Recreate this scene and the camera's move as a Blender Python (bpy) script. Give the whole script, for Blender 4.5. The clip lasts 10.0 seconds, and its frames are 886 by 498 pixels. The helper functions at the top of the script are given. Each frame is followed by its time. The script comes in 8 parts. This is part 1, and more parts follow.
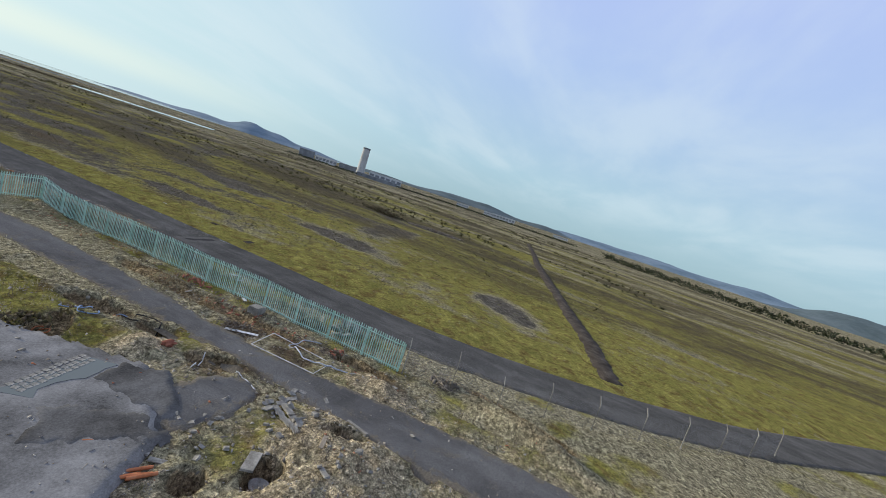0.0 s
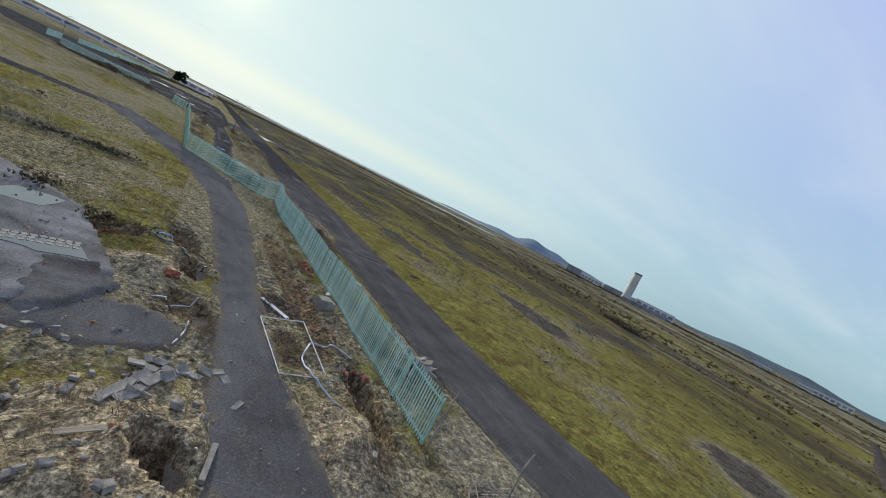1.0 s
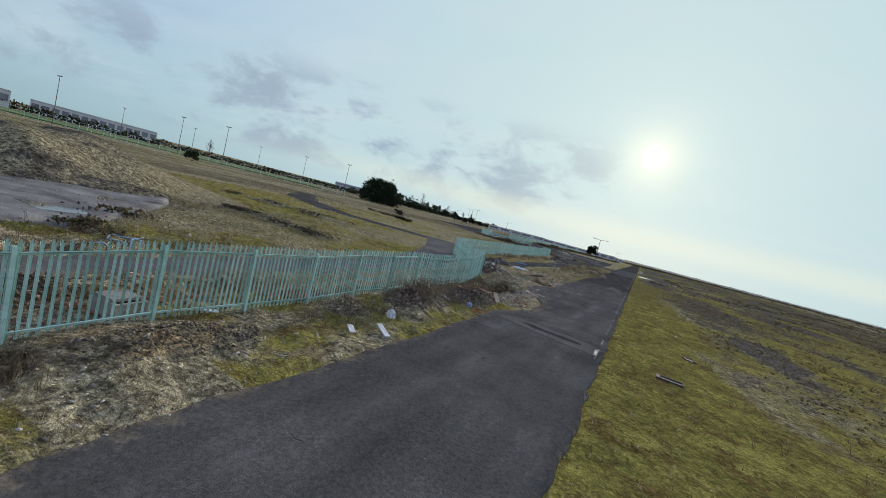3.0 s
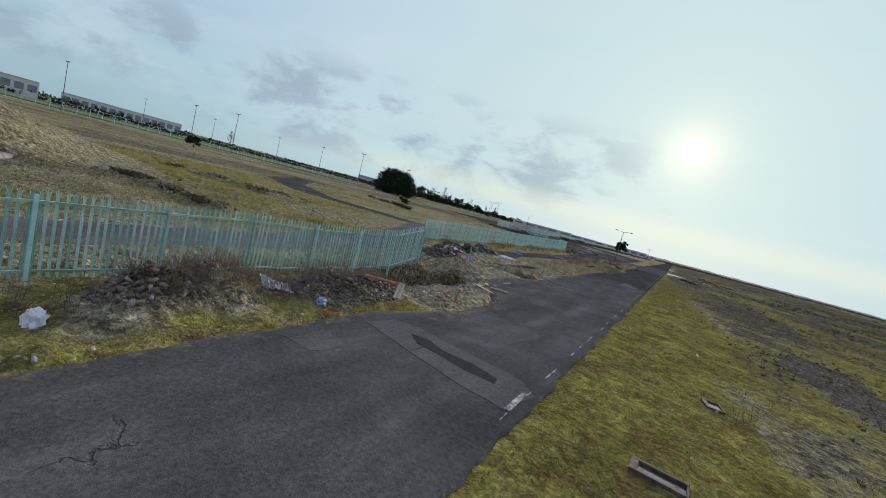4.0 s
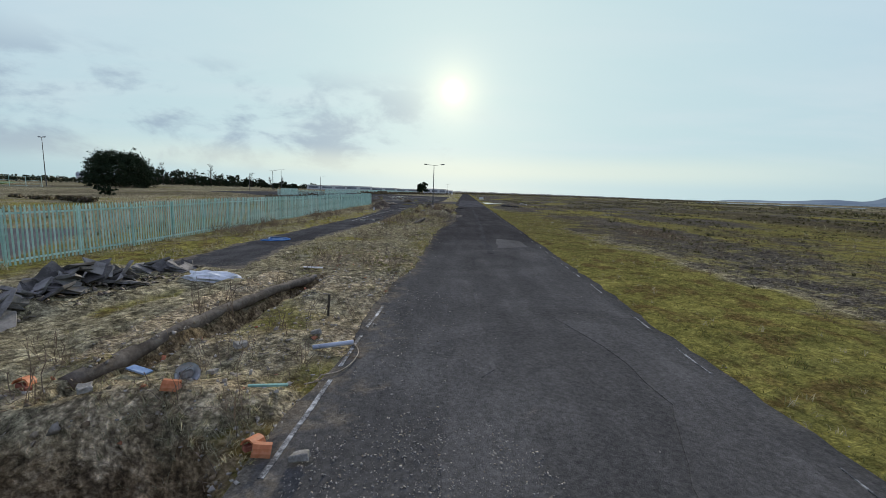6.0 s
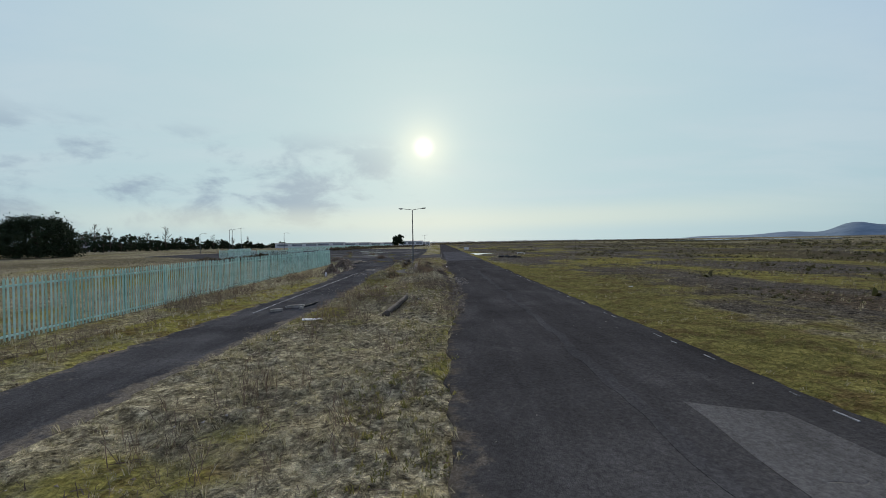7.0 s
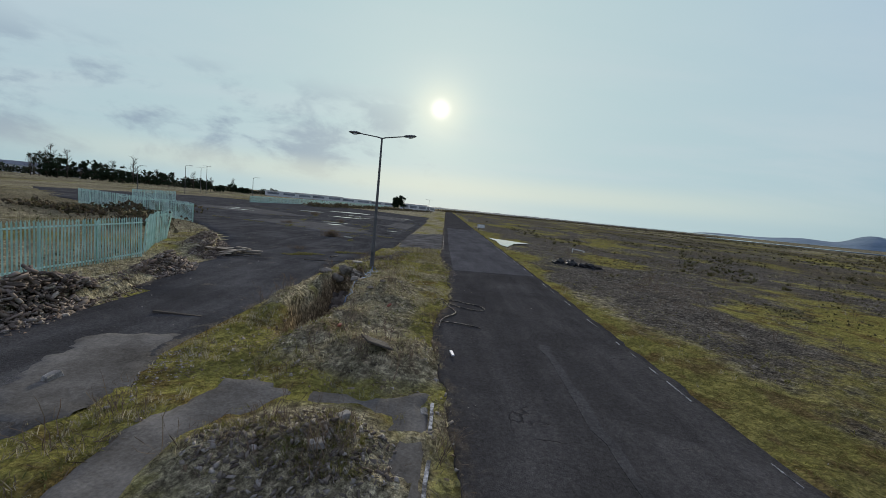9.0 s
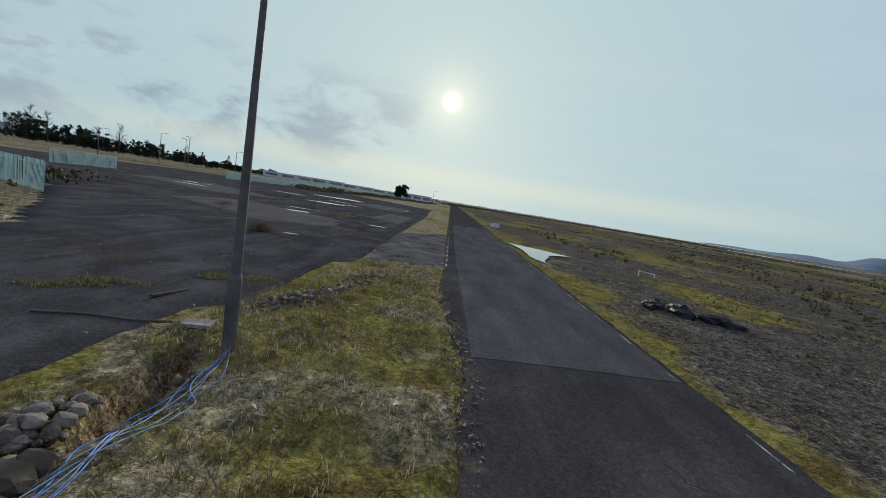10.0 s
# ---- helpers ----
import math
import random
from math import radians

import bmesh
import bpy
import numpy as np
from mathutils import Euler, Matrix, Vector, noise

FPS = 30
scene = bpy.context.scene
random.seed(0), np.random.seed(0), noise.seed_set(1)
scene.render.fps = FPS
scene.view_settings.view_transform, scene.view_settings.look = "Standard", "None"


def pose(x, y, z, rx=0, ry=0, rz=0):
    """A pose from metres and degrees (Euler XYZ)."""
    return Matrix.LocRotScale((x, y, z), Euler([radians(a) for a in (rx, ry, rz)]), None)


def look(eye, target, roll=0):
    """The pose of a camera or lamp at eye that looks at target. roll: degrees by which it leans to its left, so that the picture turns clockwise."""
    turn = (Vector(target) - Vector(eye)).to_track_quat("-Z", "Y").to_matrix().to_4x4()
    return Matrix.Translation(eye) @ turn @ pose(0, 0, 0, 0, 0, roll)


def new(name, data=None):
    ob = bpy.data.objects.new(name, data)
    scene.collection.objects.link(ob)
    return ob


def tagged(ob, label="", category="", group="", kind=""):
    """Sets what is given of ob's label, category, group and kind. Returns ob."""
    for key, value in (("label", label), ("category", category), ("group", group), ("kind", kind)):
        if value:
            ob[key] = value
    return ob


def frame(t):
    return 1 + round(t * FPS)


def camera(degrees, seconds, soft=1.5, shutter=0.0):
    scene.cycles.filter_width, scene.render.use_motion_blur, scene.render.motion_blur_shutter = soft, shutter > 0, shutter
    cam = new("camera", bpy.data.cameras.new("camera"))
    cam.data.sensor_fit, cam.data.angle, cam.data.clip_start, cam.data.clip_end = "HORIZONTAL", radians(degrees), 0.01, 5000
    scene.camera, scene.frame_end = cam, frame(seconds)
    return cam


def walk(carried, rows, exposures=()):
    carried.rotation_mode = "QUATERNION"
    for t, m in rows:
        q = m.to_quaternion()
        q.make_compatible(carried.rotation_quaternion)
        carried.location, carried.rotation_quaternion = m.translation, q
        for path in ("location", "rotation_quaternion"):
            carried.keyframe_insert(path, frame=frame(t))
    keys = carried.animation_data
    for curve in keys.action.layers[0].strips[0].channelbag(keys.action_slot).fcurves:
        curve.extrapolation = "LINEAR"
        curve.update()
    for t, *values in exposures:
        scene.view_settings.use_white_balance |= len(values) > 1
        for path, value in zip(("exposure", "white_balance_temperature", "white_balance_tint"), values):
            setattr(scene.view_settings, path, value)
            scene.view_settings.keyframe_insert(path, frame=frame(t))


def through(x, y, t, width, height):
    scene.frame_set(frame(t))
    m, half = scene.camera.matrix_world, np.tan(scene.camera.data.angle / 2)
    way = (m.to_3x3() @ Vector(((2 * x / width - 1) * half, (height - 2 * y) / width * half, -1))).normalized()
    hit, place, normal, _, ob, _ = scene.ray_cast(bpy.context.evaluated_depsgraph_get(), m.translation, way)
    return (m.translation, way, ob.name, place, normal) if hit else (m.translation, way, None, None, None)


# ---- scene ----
# Rows: seconds, eye, yaw to the left of +y, pitch up, roll to the left.
PATH = [
    (0, -29.707, -130.013, 11.484, -73.3, -7.16, 18.26),
    (0.5, -22.004, -132.146, 9.266, -50.58, -5.45, 25.28),
    (1, -15.891, -132.698, 7.978, -34.24, -5.68, 26.57),
    (1.5, -9.954, -130.718, 7.561, -24.23, -9.04, 13.94),
    (2, -4.464, -127.387, 6.569, -7.78, -8.18, 6.66),
    (2.5, 0.559, -122.577, 5.245, 12.45, -5.49, 11.56),
    (2.7, 2.102, -120.69, 4.874, 20.41, -4.95, 14.68),
    (3.8, 5.31, -109.449, 4.137, 29.22, -5.75, 14.14),
    (4, 5.238, -107.027, 4.094, 29.05, -6.6, 14.94),
    (4.2, 4.967, -104.742, 3.98, 28.08, -8.63, 15.65),
    (4.5, 4.648, -101.323, 3.676, 25.86, -10.39, 11.37),
    (5, 2.452, -94.127, 3.761, 16.08, -7.46, -1.89),
    (5.2, 1.584, -91.068, 3.65, 15.96, -6.37, -1.26),
    (5.5, 0.506, -86.891, 3.576, 10.65, -7.45, 0.54),
    (6, -1.312, -80.048, 3.022, 2.67, -8.09, 2),
    (6.2, -1.857, -77.263, 2.702, 1.22, -7.56, -2.14),
    (7.5, -3.665, -49.646, 3.544, -1.48, 1.49, -0.06),
    (8, -3.484, -41.19, 4.212, -1.11, -0.92, 1.31),
    (8.5, -3.354, -33.155, 4.115, -0.79, -4.7, 3.17),
    (9, -3.163, -24.576, 4.029, -0.14, -5.74, 5.54),
    (9.5, -3.283, -16.205, 3.841, 0.59, -6.63, 9.13),
    (10, -3.391, -7.593, 3.63, 0.03, -6.71, 9.28),
]


def heading(x, y, z, yaw, pitch, roll):
    a, b = radians(yaw), radians(pitch)
    ahead = Vector((-math.sin(a) * math.cos(b), math.cos(a) * math.cos(b), math.sin(b)))
    eye = Vector((x, y, z))
    return look(eye, eye + ahead, roll)


cam = camera(94.5, 10.0, soft=0.4)
walk(cam, [(row[0], heading(*row[1:])) for row in PATH], [(0, 0.42), (1.0, 0.32), (2.5, 0.22), (4.0, 0.25), (6.0, 0.26), (7.5, 0.04), (10.0, 0.02)])

# ---- sky and sun ----
SUN_AZ, SUN_EL = radians(-2.0), radians(13.0)  # east of +y, above the horizon
SUN_DIR = Vector((math.sin(SUN_AZ) * math.cos(SUN_EL), math.cos(SUN_AZ) * math.cos(SUN_EL), math.sin(SUN_EL)))


def _op(n, v): n.operation = v
def _clamp(n, v): n.use_clamp = v
def _data(n, v): n.data_type = v
def _blend(n, v): n.blend_type = v
def _interp(n, v): n.interpolation_type = v
def _feature(n, v): n.feature = v
def _attr(n, v): n.attribute_name = v
def _sky(n, v): n.sky_type = v
def _disc(n, v): n.sun_disc = v
def _el(n, v): n.sun_elevation = v
def _rot(n, v): n.sun_rotation = v


SETTERS = {"operation": _op, "use_clamp": _clamp, "data_type": _data, "blend_type": _blend, "interpolation_type": _interp, "feature": _feature,
           "attribute_name": _attr, "sky_type": _sky, "sun_disc": _disc, "sun_elevation": _el, "sun_rotation": _rot}


class Nodes:
    """A short way to write a node tree."""

    def __init__(self, tree):
        self.tree = tree
        tree.nodes.clear()

    def add(self, kind, inputs=None, **settings):
        n = self.tree.nodes.new(kind)
        for key, value in settings.items():
            SETTERS[key](n, value)
        for key, value in (inputs or {}).items():
            if isinstance(value, bpy.types.NodeSocket):
                self.tree.links.new(value, n.inputs[key])
            elif n.inputs[key].type == "RGBA" and len(value) == 3:
                n.inputs[key].default_value = (*value, 1)
            else:
                n.inputs[key].default_value = value
        return n

    def math(self, op, a, b=0.0, c=0.0, clamp=False):
        return self.add("ShaderNodeMath", {0: a, 1: b, 2: c}, operation=op, use_clamp=clamp).outputs[0]

    def ramp(self, fac, stops, mode="LINEAR"):
        n = self.add("ShaderNodeValToRGB", {0: fac})
        n.color_ramp.interpolation = mode
        e = n.color_ramp.elements
        while len(e) < len(stops):
            e.new(0.5)
        for item, (at, col) in zip(e, stops):
            item.position = at
            item.color = (*col, 1) if len(col) == 3 else col
        return n.outputs[0]

    def mix(self, fac, a, b, blend="MIX"):
        n = self.add("ShaderNodeMix", data_type="RGBA", blend_type=blend)
        for slot, value in ((0, fac), (6, a), (7, b)):
            if isinstance(value, bpy.types.NodeSocket):
                self.tree.links.new(value, n.inputs[slot])
            elif slot == 0:
                n.inputs[0].default_value = value
            else:
                n.inputs[slot].default_value = (*value, 1)
        return n.outputs[2]

    def noise(self, vec, scale, detail=4.0, rough=0.55, dist=0.0):
        return self.add("ShaderNodeTexNoise", {"Vector": vec, "Scale": scale, "Detail": detail, "Roughness": rough, "Distortion": dist}).outputs[0]

    def scaled(self, vec, sx, sy, sz):
        return self.add("ShaderNodeMapping", {"Vector": vec, "Scale": (sx, sy, sz)}).outputs[0]

    def step(self, value, lo, hi):
        return self.add("ShaderNodeMapRange", {0: value, 1: lo, 2: hi, 3: 0.0, 4: 1.0}, interpolation_type="SMOOTHSTEP").outputs[0]


def make_world():
    world = bpy.data.worlds.new("sky")
    scene.world = world
    world.use_nodes = True
    k = Nodes(world.node_tree)
    way = k.add("ShaderNodeTexCoord").outputs["Generated"]
    unit = k.add("ShaderNodeVectorMath", {0: way}, operation="NORMALIZE").outputs[0]
    up = k.add("ShaderNodeSeparateXYZ", {0: unit})
    z = k.math("MAXIMUM", up.outputs[2], 0.0)
    veil = k.ramp(z, [(0.0, SKY_LOW), (0.10, SKY_MID), (0.35, SKY_HIGH), (0.8, SKY_TOP)])
    near = k.add("ShaderNodeVectorMath", {0: unit, 1: SUN_DIR}, operation="DOT_PRODUCT").outputs["Value"]
    wide = k.step(near, 0.25, 1.0)
    veil = k.mix(wide, veil, SKY_PALE)
    # thin layered cloud, seen along a flat deck
    deck = k.add("ShaderNodeCombineXYZ", {0: k.math("DIVIDE", up.outputs[0], k.math("ADD", z, 0.12)), 1: k.math("DIVIDE", up.outputs[1], k.math("ADD", z, 0.12)), 2: 0.0}).outputs[0]
    streak = k.noise(k.scaled(deck, 0.55, 1.25, 1.0), 1.1, 6.0, 0.55, 0.3)
    white = k.math("MULTIPLY", k.step(streak, 0.38, 0.70), k.step(z, 0.0, 0.12))
    veil = k.mix(k.math("MULTIPLY", white, 0.38), veil, (0.64, 0.74, 0.79))
    puff = k.noise(k.scaled(unit, 4.6, 4.6, 9.5), 1.25, 7.0, 0.60, 0.25)
    low = k.math("MULTIPLY", k.step(z, 0.02, 0.06), k.math("SUBTRACT", 1.0, k.step(z, 0.17, 0.27)))
    west = k.step(k.math("MULTIPLY", up.outputs[0], -1.0), -0.10, 0.22)
    grey = k.math("MULTIPLY", k.math("MULTIPLY", k.step(puff, 0.46, 0.64), low), west)
    veil = k.mix(k.math("MULTIPLY", grey, 0.88), veil, (0.33, 0.43, 0.54))
    band = k.math("MULTIPLY", k.step(z, 0.015, 0.05), k.math("SUBTRACT", 1.0, k.step(z, 0.055, 0.10)))
    band = k.math("MULTIPLY", band, k.step(near, 0.55, 0.97))
    veil = k.mix(k.math("MULTIPLY", band, 0.55), veil, (0.78, 0.84, 0.72))
    glow = k.math("MAXIMUM", near, 0.0)
    veil = k.mix(k.math("MULTIPLY", k.math("POWER", glow, 22.0), 0.34), veil, (0.80, 0.93, 0.86))
    veil = k.mix(k.math("MULTIPLY", k.math("POWER", glow, 420.0), 0.72), veil, (0.96, 1.04, 0.90))
    veil = k.mix(k.math("MULTIPLY", k.math("POWER", glow, 1300.0), 0.65), veil, (0.99, 1.04, 0.89))
    veil = k.mix(k.math("POWER", glow, 8000.0), veil, (1.9, 1.9, 1.7))
    sky = k.add("ShaderNodeTexSky", sky_type="NISHITA", sun_disc=False, sun_elevation=SUN_EL, sun_rotation=SUN_AZ)
    clear = k.add("ShaderNodeBackground", {0: sky.outputs[0], 1: 0.002})
    cloud = k.add("ShaderNodeBackground", {0: veil, 1: SKY_GAIN})
    both = k.add("ShaderNodeAddShader", {0: clear.outputs[0], 1: cloud.outputs[0]})
    k.add("ShaderNodeOutputWorld", {0: both.outputs[0]})


SKY_LOW, SKY_MID, SKY_HIGH, SKY_TOP, SKY_PALE = (0.32, 0.47, 0.53), (0.38, 0.55, 0.65), (0.38, 0.51, 0.77), (0.43, 0.48, 0.86), (0.55, 0.72, 0.76)
SKY_GAIN = 0.84
make_world()
sun_data = bpy.data.lights.new("sun", "SUN")
sun_data.energy, sun_data.angle, sun_data.color = 3.7, radians(4.0), (1.0, 0.93, 0.82)
sun = new("sun", sun_data)
sun.matrix_world = look(SUN_DIR * 100, (0, 0, 0))

# ---- materials ----


def material(name):
    m = bpy.data.materials.new(name)
    m.use_nodes = True
    return m, Nodes(m.node_tree)


def finish(k, color, rough=0.8, bump=None, height=0.01, metal=0.0, spec=0.3, through=0.0, rough_ground=False):
    inputs = {"Base Color": color, "Roughness": rough, "Metallic": metal, "Specular IOR Level": spec, "Diffuse Roughness": 0.15 if rough_ground else 0.0}
    if bump is not None:
        inputs["Normal"] = k.add("ShaderNodeBump", {"Height": bump, "Distance": height, "Strength": 1.0}).outputs[0]
    p = k.add("ShaderNodeBsdfPrincipled", inputs)
    if through:
        # thin blades and leaves let light through
        p = k.add("ShaderNodeMixShader", {0: through, 1: p.outputs[0], 2: k.add("ShaderNodeBsdfTranslucent", {"Color": color}).outputs[0]})
    k.add("ShaderNodeOutputMaterial", {0: p.outputs[0]})


def mottled(name, stops, scale=3.0, rough=0.8, fine=25.0, height=0.01, metal=0.0, spec=0.10, vary=0.0, stretch=(1, 1, 1)):
    """A surface whose colour wanders between stops at one scale and is grained and roughened at a finer one."""
    m, k = material(name)
    at = k.scaled(k.add("ShaderNodeTexCoord").outputs["Object"], *stretch)
    big = k.noise(at, scale, 5.0, 0.6)
    small = k.noise(at, fine, 4.0, 0.65)
    if vary:
        shift = k.math("MULTIPLY_ADD", k.add("ShaderNodeObjectInfo").outputs["Random"], vary, -vary / 2)
        big = k.math("ADD", big, shift)
    f = k.math("MULTIPLY_ADD", small, 0.5, k.math("MULTIPLY_ADD", big, 1.0, -0.25))
    col = k.ramp(f, [(0.28 + 0.44 * n / max(1, len(stops) - 1), c) for n, c in enumerate(stops)])
    r = k.math("MULTIPLY_ADD", small, 0.25, rough - 0.12)
    finish(k, col, r, small, height, metal, spec, rough_ground=rough > 0.9)
    return m


def island_mottled(name, stops, rough=0.85, fine=30.0, height=0.006, through=0.0):
    """As mottled, for joined rubble: each loose piece takes its own shade."""
    m, k = material(name)
    at = k.add("ShaderNodeTexCoord").outputs["Object"]
    piece = k.add("ShaderNodeNewGeometry").outputs["Random Per Island"]
    small = k.noise(at, fine, 4.0, 0.65)
    f = k.math("MULTIPLY_ADD", small, 0.35, k.math("MULTIPLY", piece, 0.75))
    col = k.ramp(f, [(n / max(1, len(stops) - 1), c) for n, c in enumerate(stops)])
    finish(k, col, rough, small, height, through=through, spec=0.1)
    return m


def ground_material():
    """Moss, dead grass, soil and gravel; the mesh tells where each may lie, the noise where it does."""
    m, k = material("waste_ground")
    at = k.add("ShaderNodeTexCoord").outputs["Object"]
    zone = lambda n: k.add("ShaderNodeAttribute", attribute_name=n).outputs["Fac"]  # noqa: E731
    wide = k.noise(k.scaled(at, 1.0, 0.42, 1.0), 0.075, 6.0, 0.62, 0.6)
    mid = k.noise(at, 0.45, 6.0, 0.65, 0.3)
    fine = k.noise(at, 3.2, 6.0, 0.7)
    grain = k.noise(at, 13.0, 6.0, 0.65)
    tip = k.noise(k.scaled(at, 1.0, 1.0, 0.3), 70.0, 3.0, 0.7)
    moss = k.ramp(k.math("MULTIPLY_ADD", grain, 0.35, k.math("MULTIPLY_ADD", fine, 0.5, k.math("MULTIPLY_ADD", mid, 0.6, -0.225))), [(0.34, MOSS_DARK), (0.5, MOSS), (0.66, MOSS_LIGHT)])
    dry = k.ramp(k.math("MULTIPLY_ADD", tip, 0.6, k.math("MULTIPLY_ADD", fine, 0.8, -0.2)), [(0.36, DRY_DARK), (0.5, DRY), (0.66, DRY_LIGHT)])
    grit = k.ramp(k.math("MULTIPLY_ADD", grain, 0.9, k.math("MULTIPLY_ADD", mid, 0.4, -0.15)), [(0.34, GRIT_DARK), (0.5, GRIT), (0.68, GRIT_LIGHT)])
    soil = k.ramp(k.math("MULTIPLY_ADD", grain, 0.6, k.math("MULTIPLY_ADD", fine, 0.7, -0.15)), [(0.32, SOIL_DARK), (0.5, SOIL), (0.68, SOIL_LIGHT)])
    a = k.math("ADD", k.math("MULTIPLY_ADD", wide, 1.2, k.math("MULTIPLY", mid, 0.5)), k.math("MULTIPLY", fine, 0.25))
    mossy = k.step(k.math("ADD", a, k.math("MULTIPLY", zone("moss"), 1.0)), 1.02, 1.20)
    moss = k.mix(k.math("MULTIPLY", k.step(k.noise(at, 0.7, 6.0, 0.7, 0.5), 0.47, 0.62), 0.8), moss, k.ramp(grain, [(0.35, (0.075, 0.050, 0.022)), (0.65, (0.190, 0.130, 0.055))]))
    pale = k.ramp(k.math("MULTIPLY_ADD", grain, 0.9, k.math("MULTIPLY_ADD", fine, 0.5, -0.2)), [(0.34, (0.140, 0.114, 0.078)), (0.5, (0.335, 0.275, 0.180)), (0.68, (0.57, 0.49, 0.35))])
    gritty = k.step(k.math("ADD", k.math("SUBTRACT", 1.9, a), k.math("MULTIPLY", zone("grit"), 1.0)), 1.27, 1.45)
    soily = k.step(k.math("ADD", k.math("MULTIPLY_ADD", mid, 0.8, k.math("MULTIPLY", fine, 0.6)), zone("soil")), 0.98, 1.22)
    col = k.mix(gritty, dry, grit)
    col = k.mix(mossy, col, moss)
    paled = k.step(k.math("ADD", k.math("MULTIPLY_ADD", mid, 0.9, k.math("MULTIPLY", fine, 0.5)), zone("pale")), 1.0, 1.25)
    col = k.mix(soily, col, soil)
    col = k.mix(paled, col, pale)
    # pits: wet dark soil with pit shade put into its colour; stains share it
    dug = k.step(k.math("ADD", zone("dug"), k.math("MULTIPLY_ADD", fine, 0.8, -0.4)), 0.35, 0.6)
    col = k.mix(dug, col, k.ramp(k.math("MULTIPLY_ADD", grain, 0.6, k.math("MULTIPLY", fine, 0.5)), [(0.38, (0.036, 0.025, 0.017)), (0.55, (0.098, 0.072, 0.048)), (0.72, (0.210, 0.165, 0.115))]))
    heath = k.noise(k.scaled(at, 1.0, 0.35, 1.0), 0.03, 7.0, 0.7, 0.5)
    col = k.mix(k.math("MULTIPLY", k.step(k.math("MULTIPLY_ADD", mid, 0.35, heath), 0.60, 0.78), k.math("MULTIPLY", zone("heath"), 0.95)), col, k.ramp(k.math("MULTIPLY_ADD", grain, 0.6, k.math("MULTIPLY", fine, 0.5)), [(0.40, (0.040, 0.034, 0.024)), (0.55, (0.080, 0.068, 0.046)), (0.72, (0.150, 0.128, 0.084))]))
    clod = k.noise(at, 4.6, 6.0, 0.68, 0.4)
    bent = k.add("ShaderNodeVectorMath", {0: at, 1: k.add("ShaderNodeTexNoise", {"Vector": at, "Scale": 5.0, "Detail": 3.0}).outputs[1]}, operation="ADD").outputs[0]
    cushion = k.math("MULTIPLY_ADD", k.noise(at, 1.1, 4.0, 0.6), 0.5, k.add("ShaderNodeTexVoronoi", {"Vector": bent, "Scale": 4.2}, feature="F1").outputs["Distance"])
    # shade in the gaps between cushions is put into the colour, tops lightened
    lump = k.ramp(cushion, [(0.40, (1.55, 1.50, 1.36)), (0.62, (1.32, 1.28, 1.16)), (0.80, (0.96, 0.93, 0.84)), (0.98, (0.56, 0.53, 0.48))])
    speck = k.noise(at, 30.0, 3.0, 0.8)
    # colour is darker where the clod noise is low, lighter where it is high
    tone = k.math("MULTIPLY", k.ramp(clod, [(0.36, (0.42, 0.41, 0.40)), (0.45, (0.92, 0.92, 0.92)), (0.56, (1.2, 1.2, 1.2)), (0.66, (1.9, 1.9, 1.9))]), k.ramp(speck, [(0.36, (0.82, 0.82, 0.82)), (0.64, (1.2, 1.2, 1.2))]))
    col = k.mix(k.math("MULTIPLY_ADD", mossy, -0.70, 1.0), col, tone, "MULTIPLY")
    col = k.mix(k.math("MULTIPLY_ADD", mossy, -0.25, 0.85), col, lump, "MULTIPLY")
    lift = k.math("MULTIPLY_ADD", grain, 0.5, k.math("MULTIPLY_ADD", fine, 1.2, k.math("MULTIPLY", tip, 0.25)))
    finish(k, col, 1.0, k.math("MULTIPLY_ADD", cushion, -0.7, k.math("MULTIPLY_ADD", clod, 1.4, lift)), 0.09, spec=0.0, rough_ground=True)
    return m


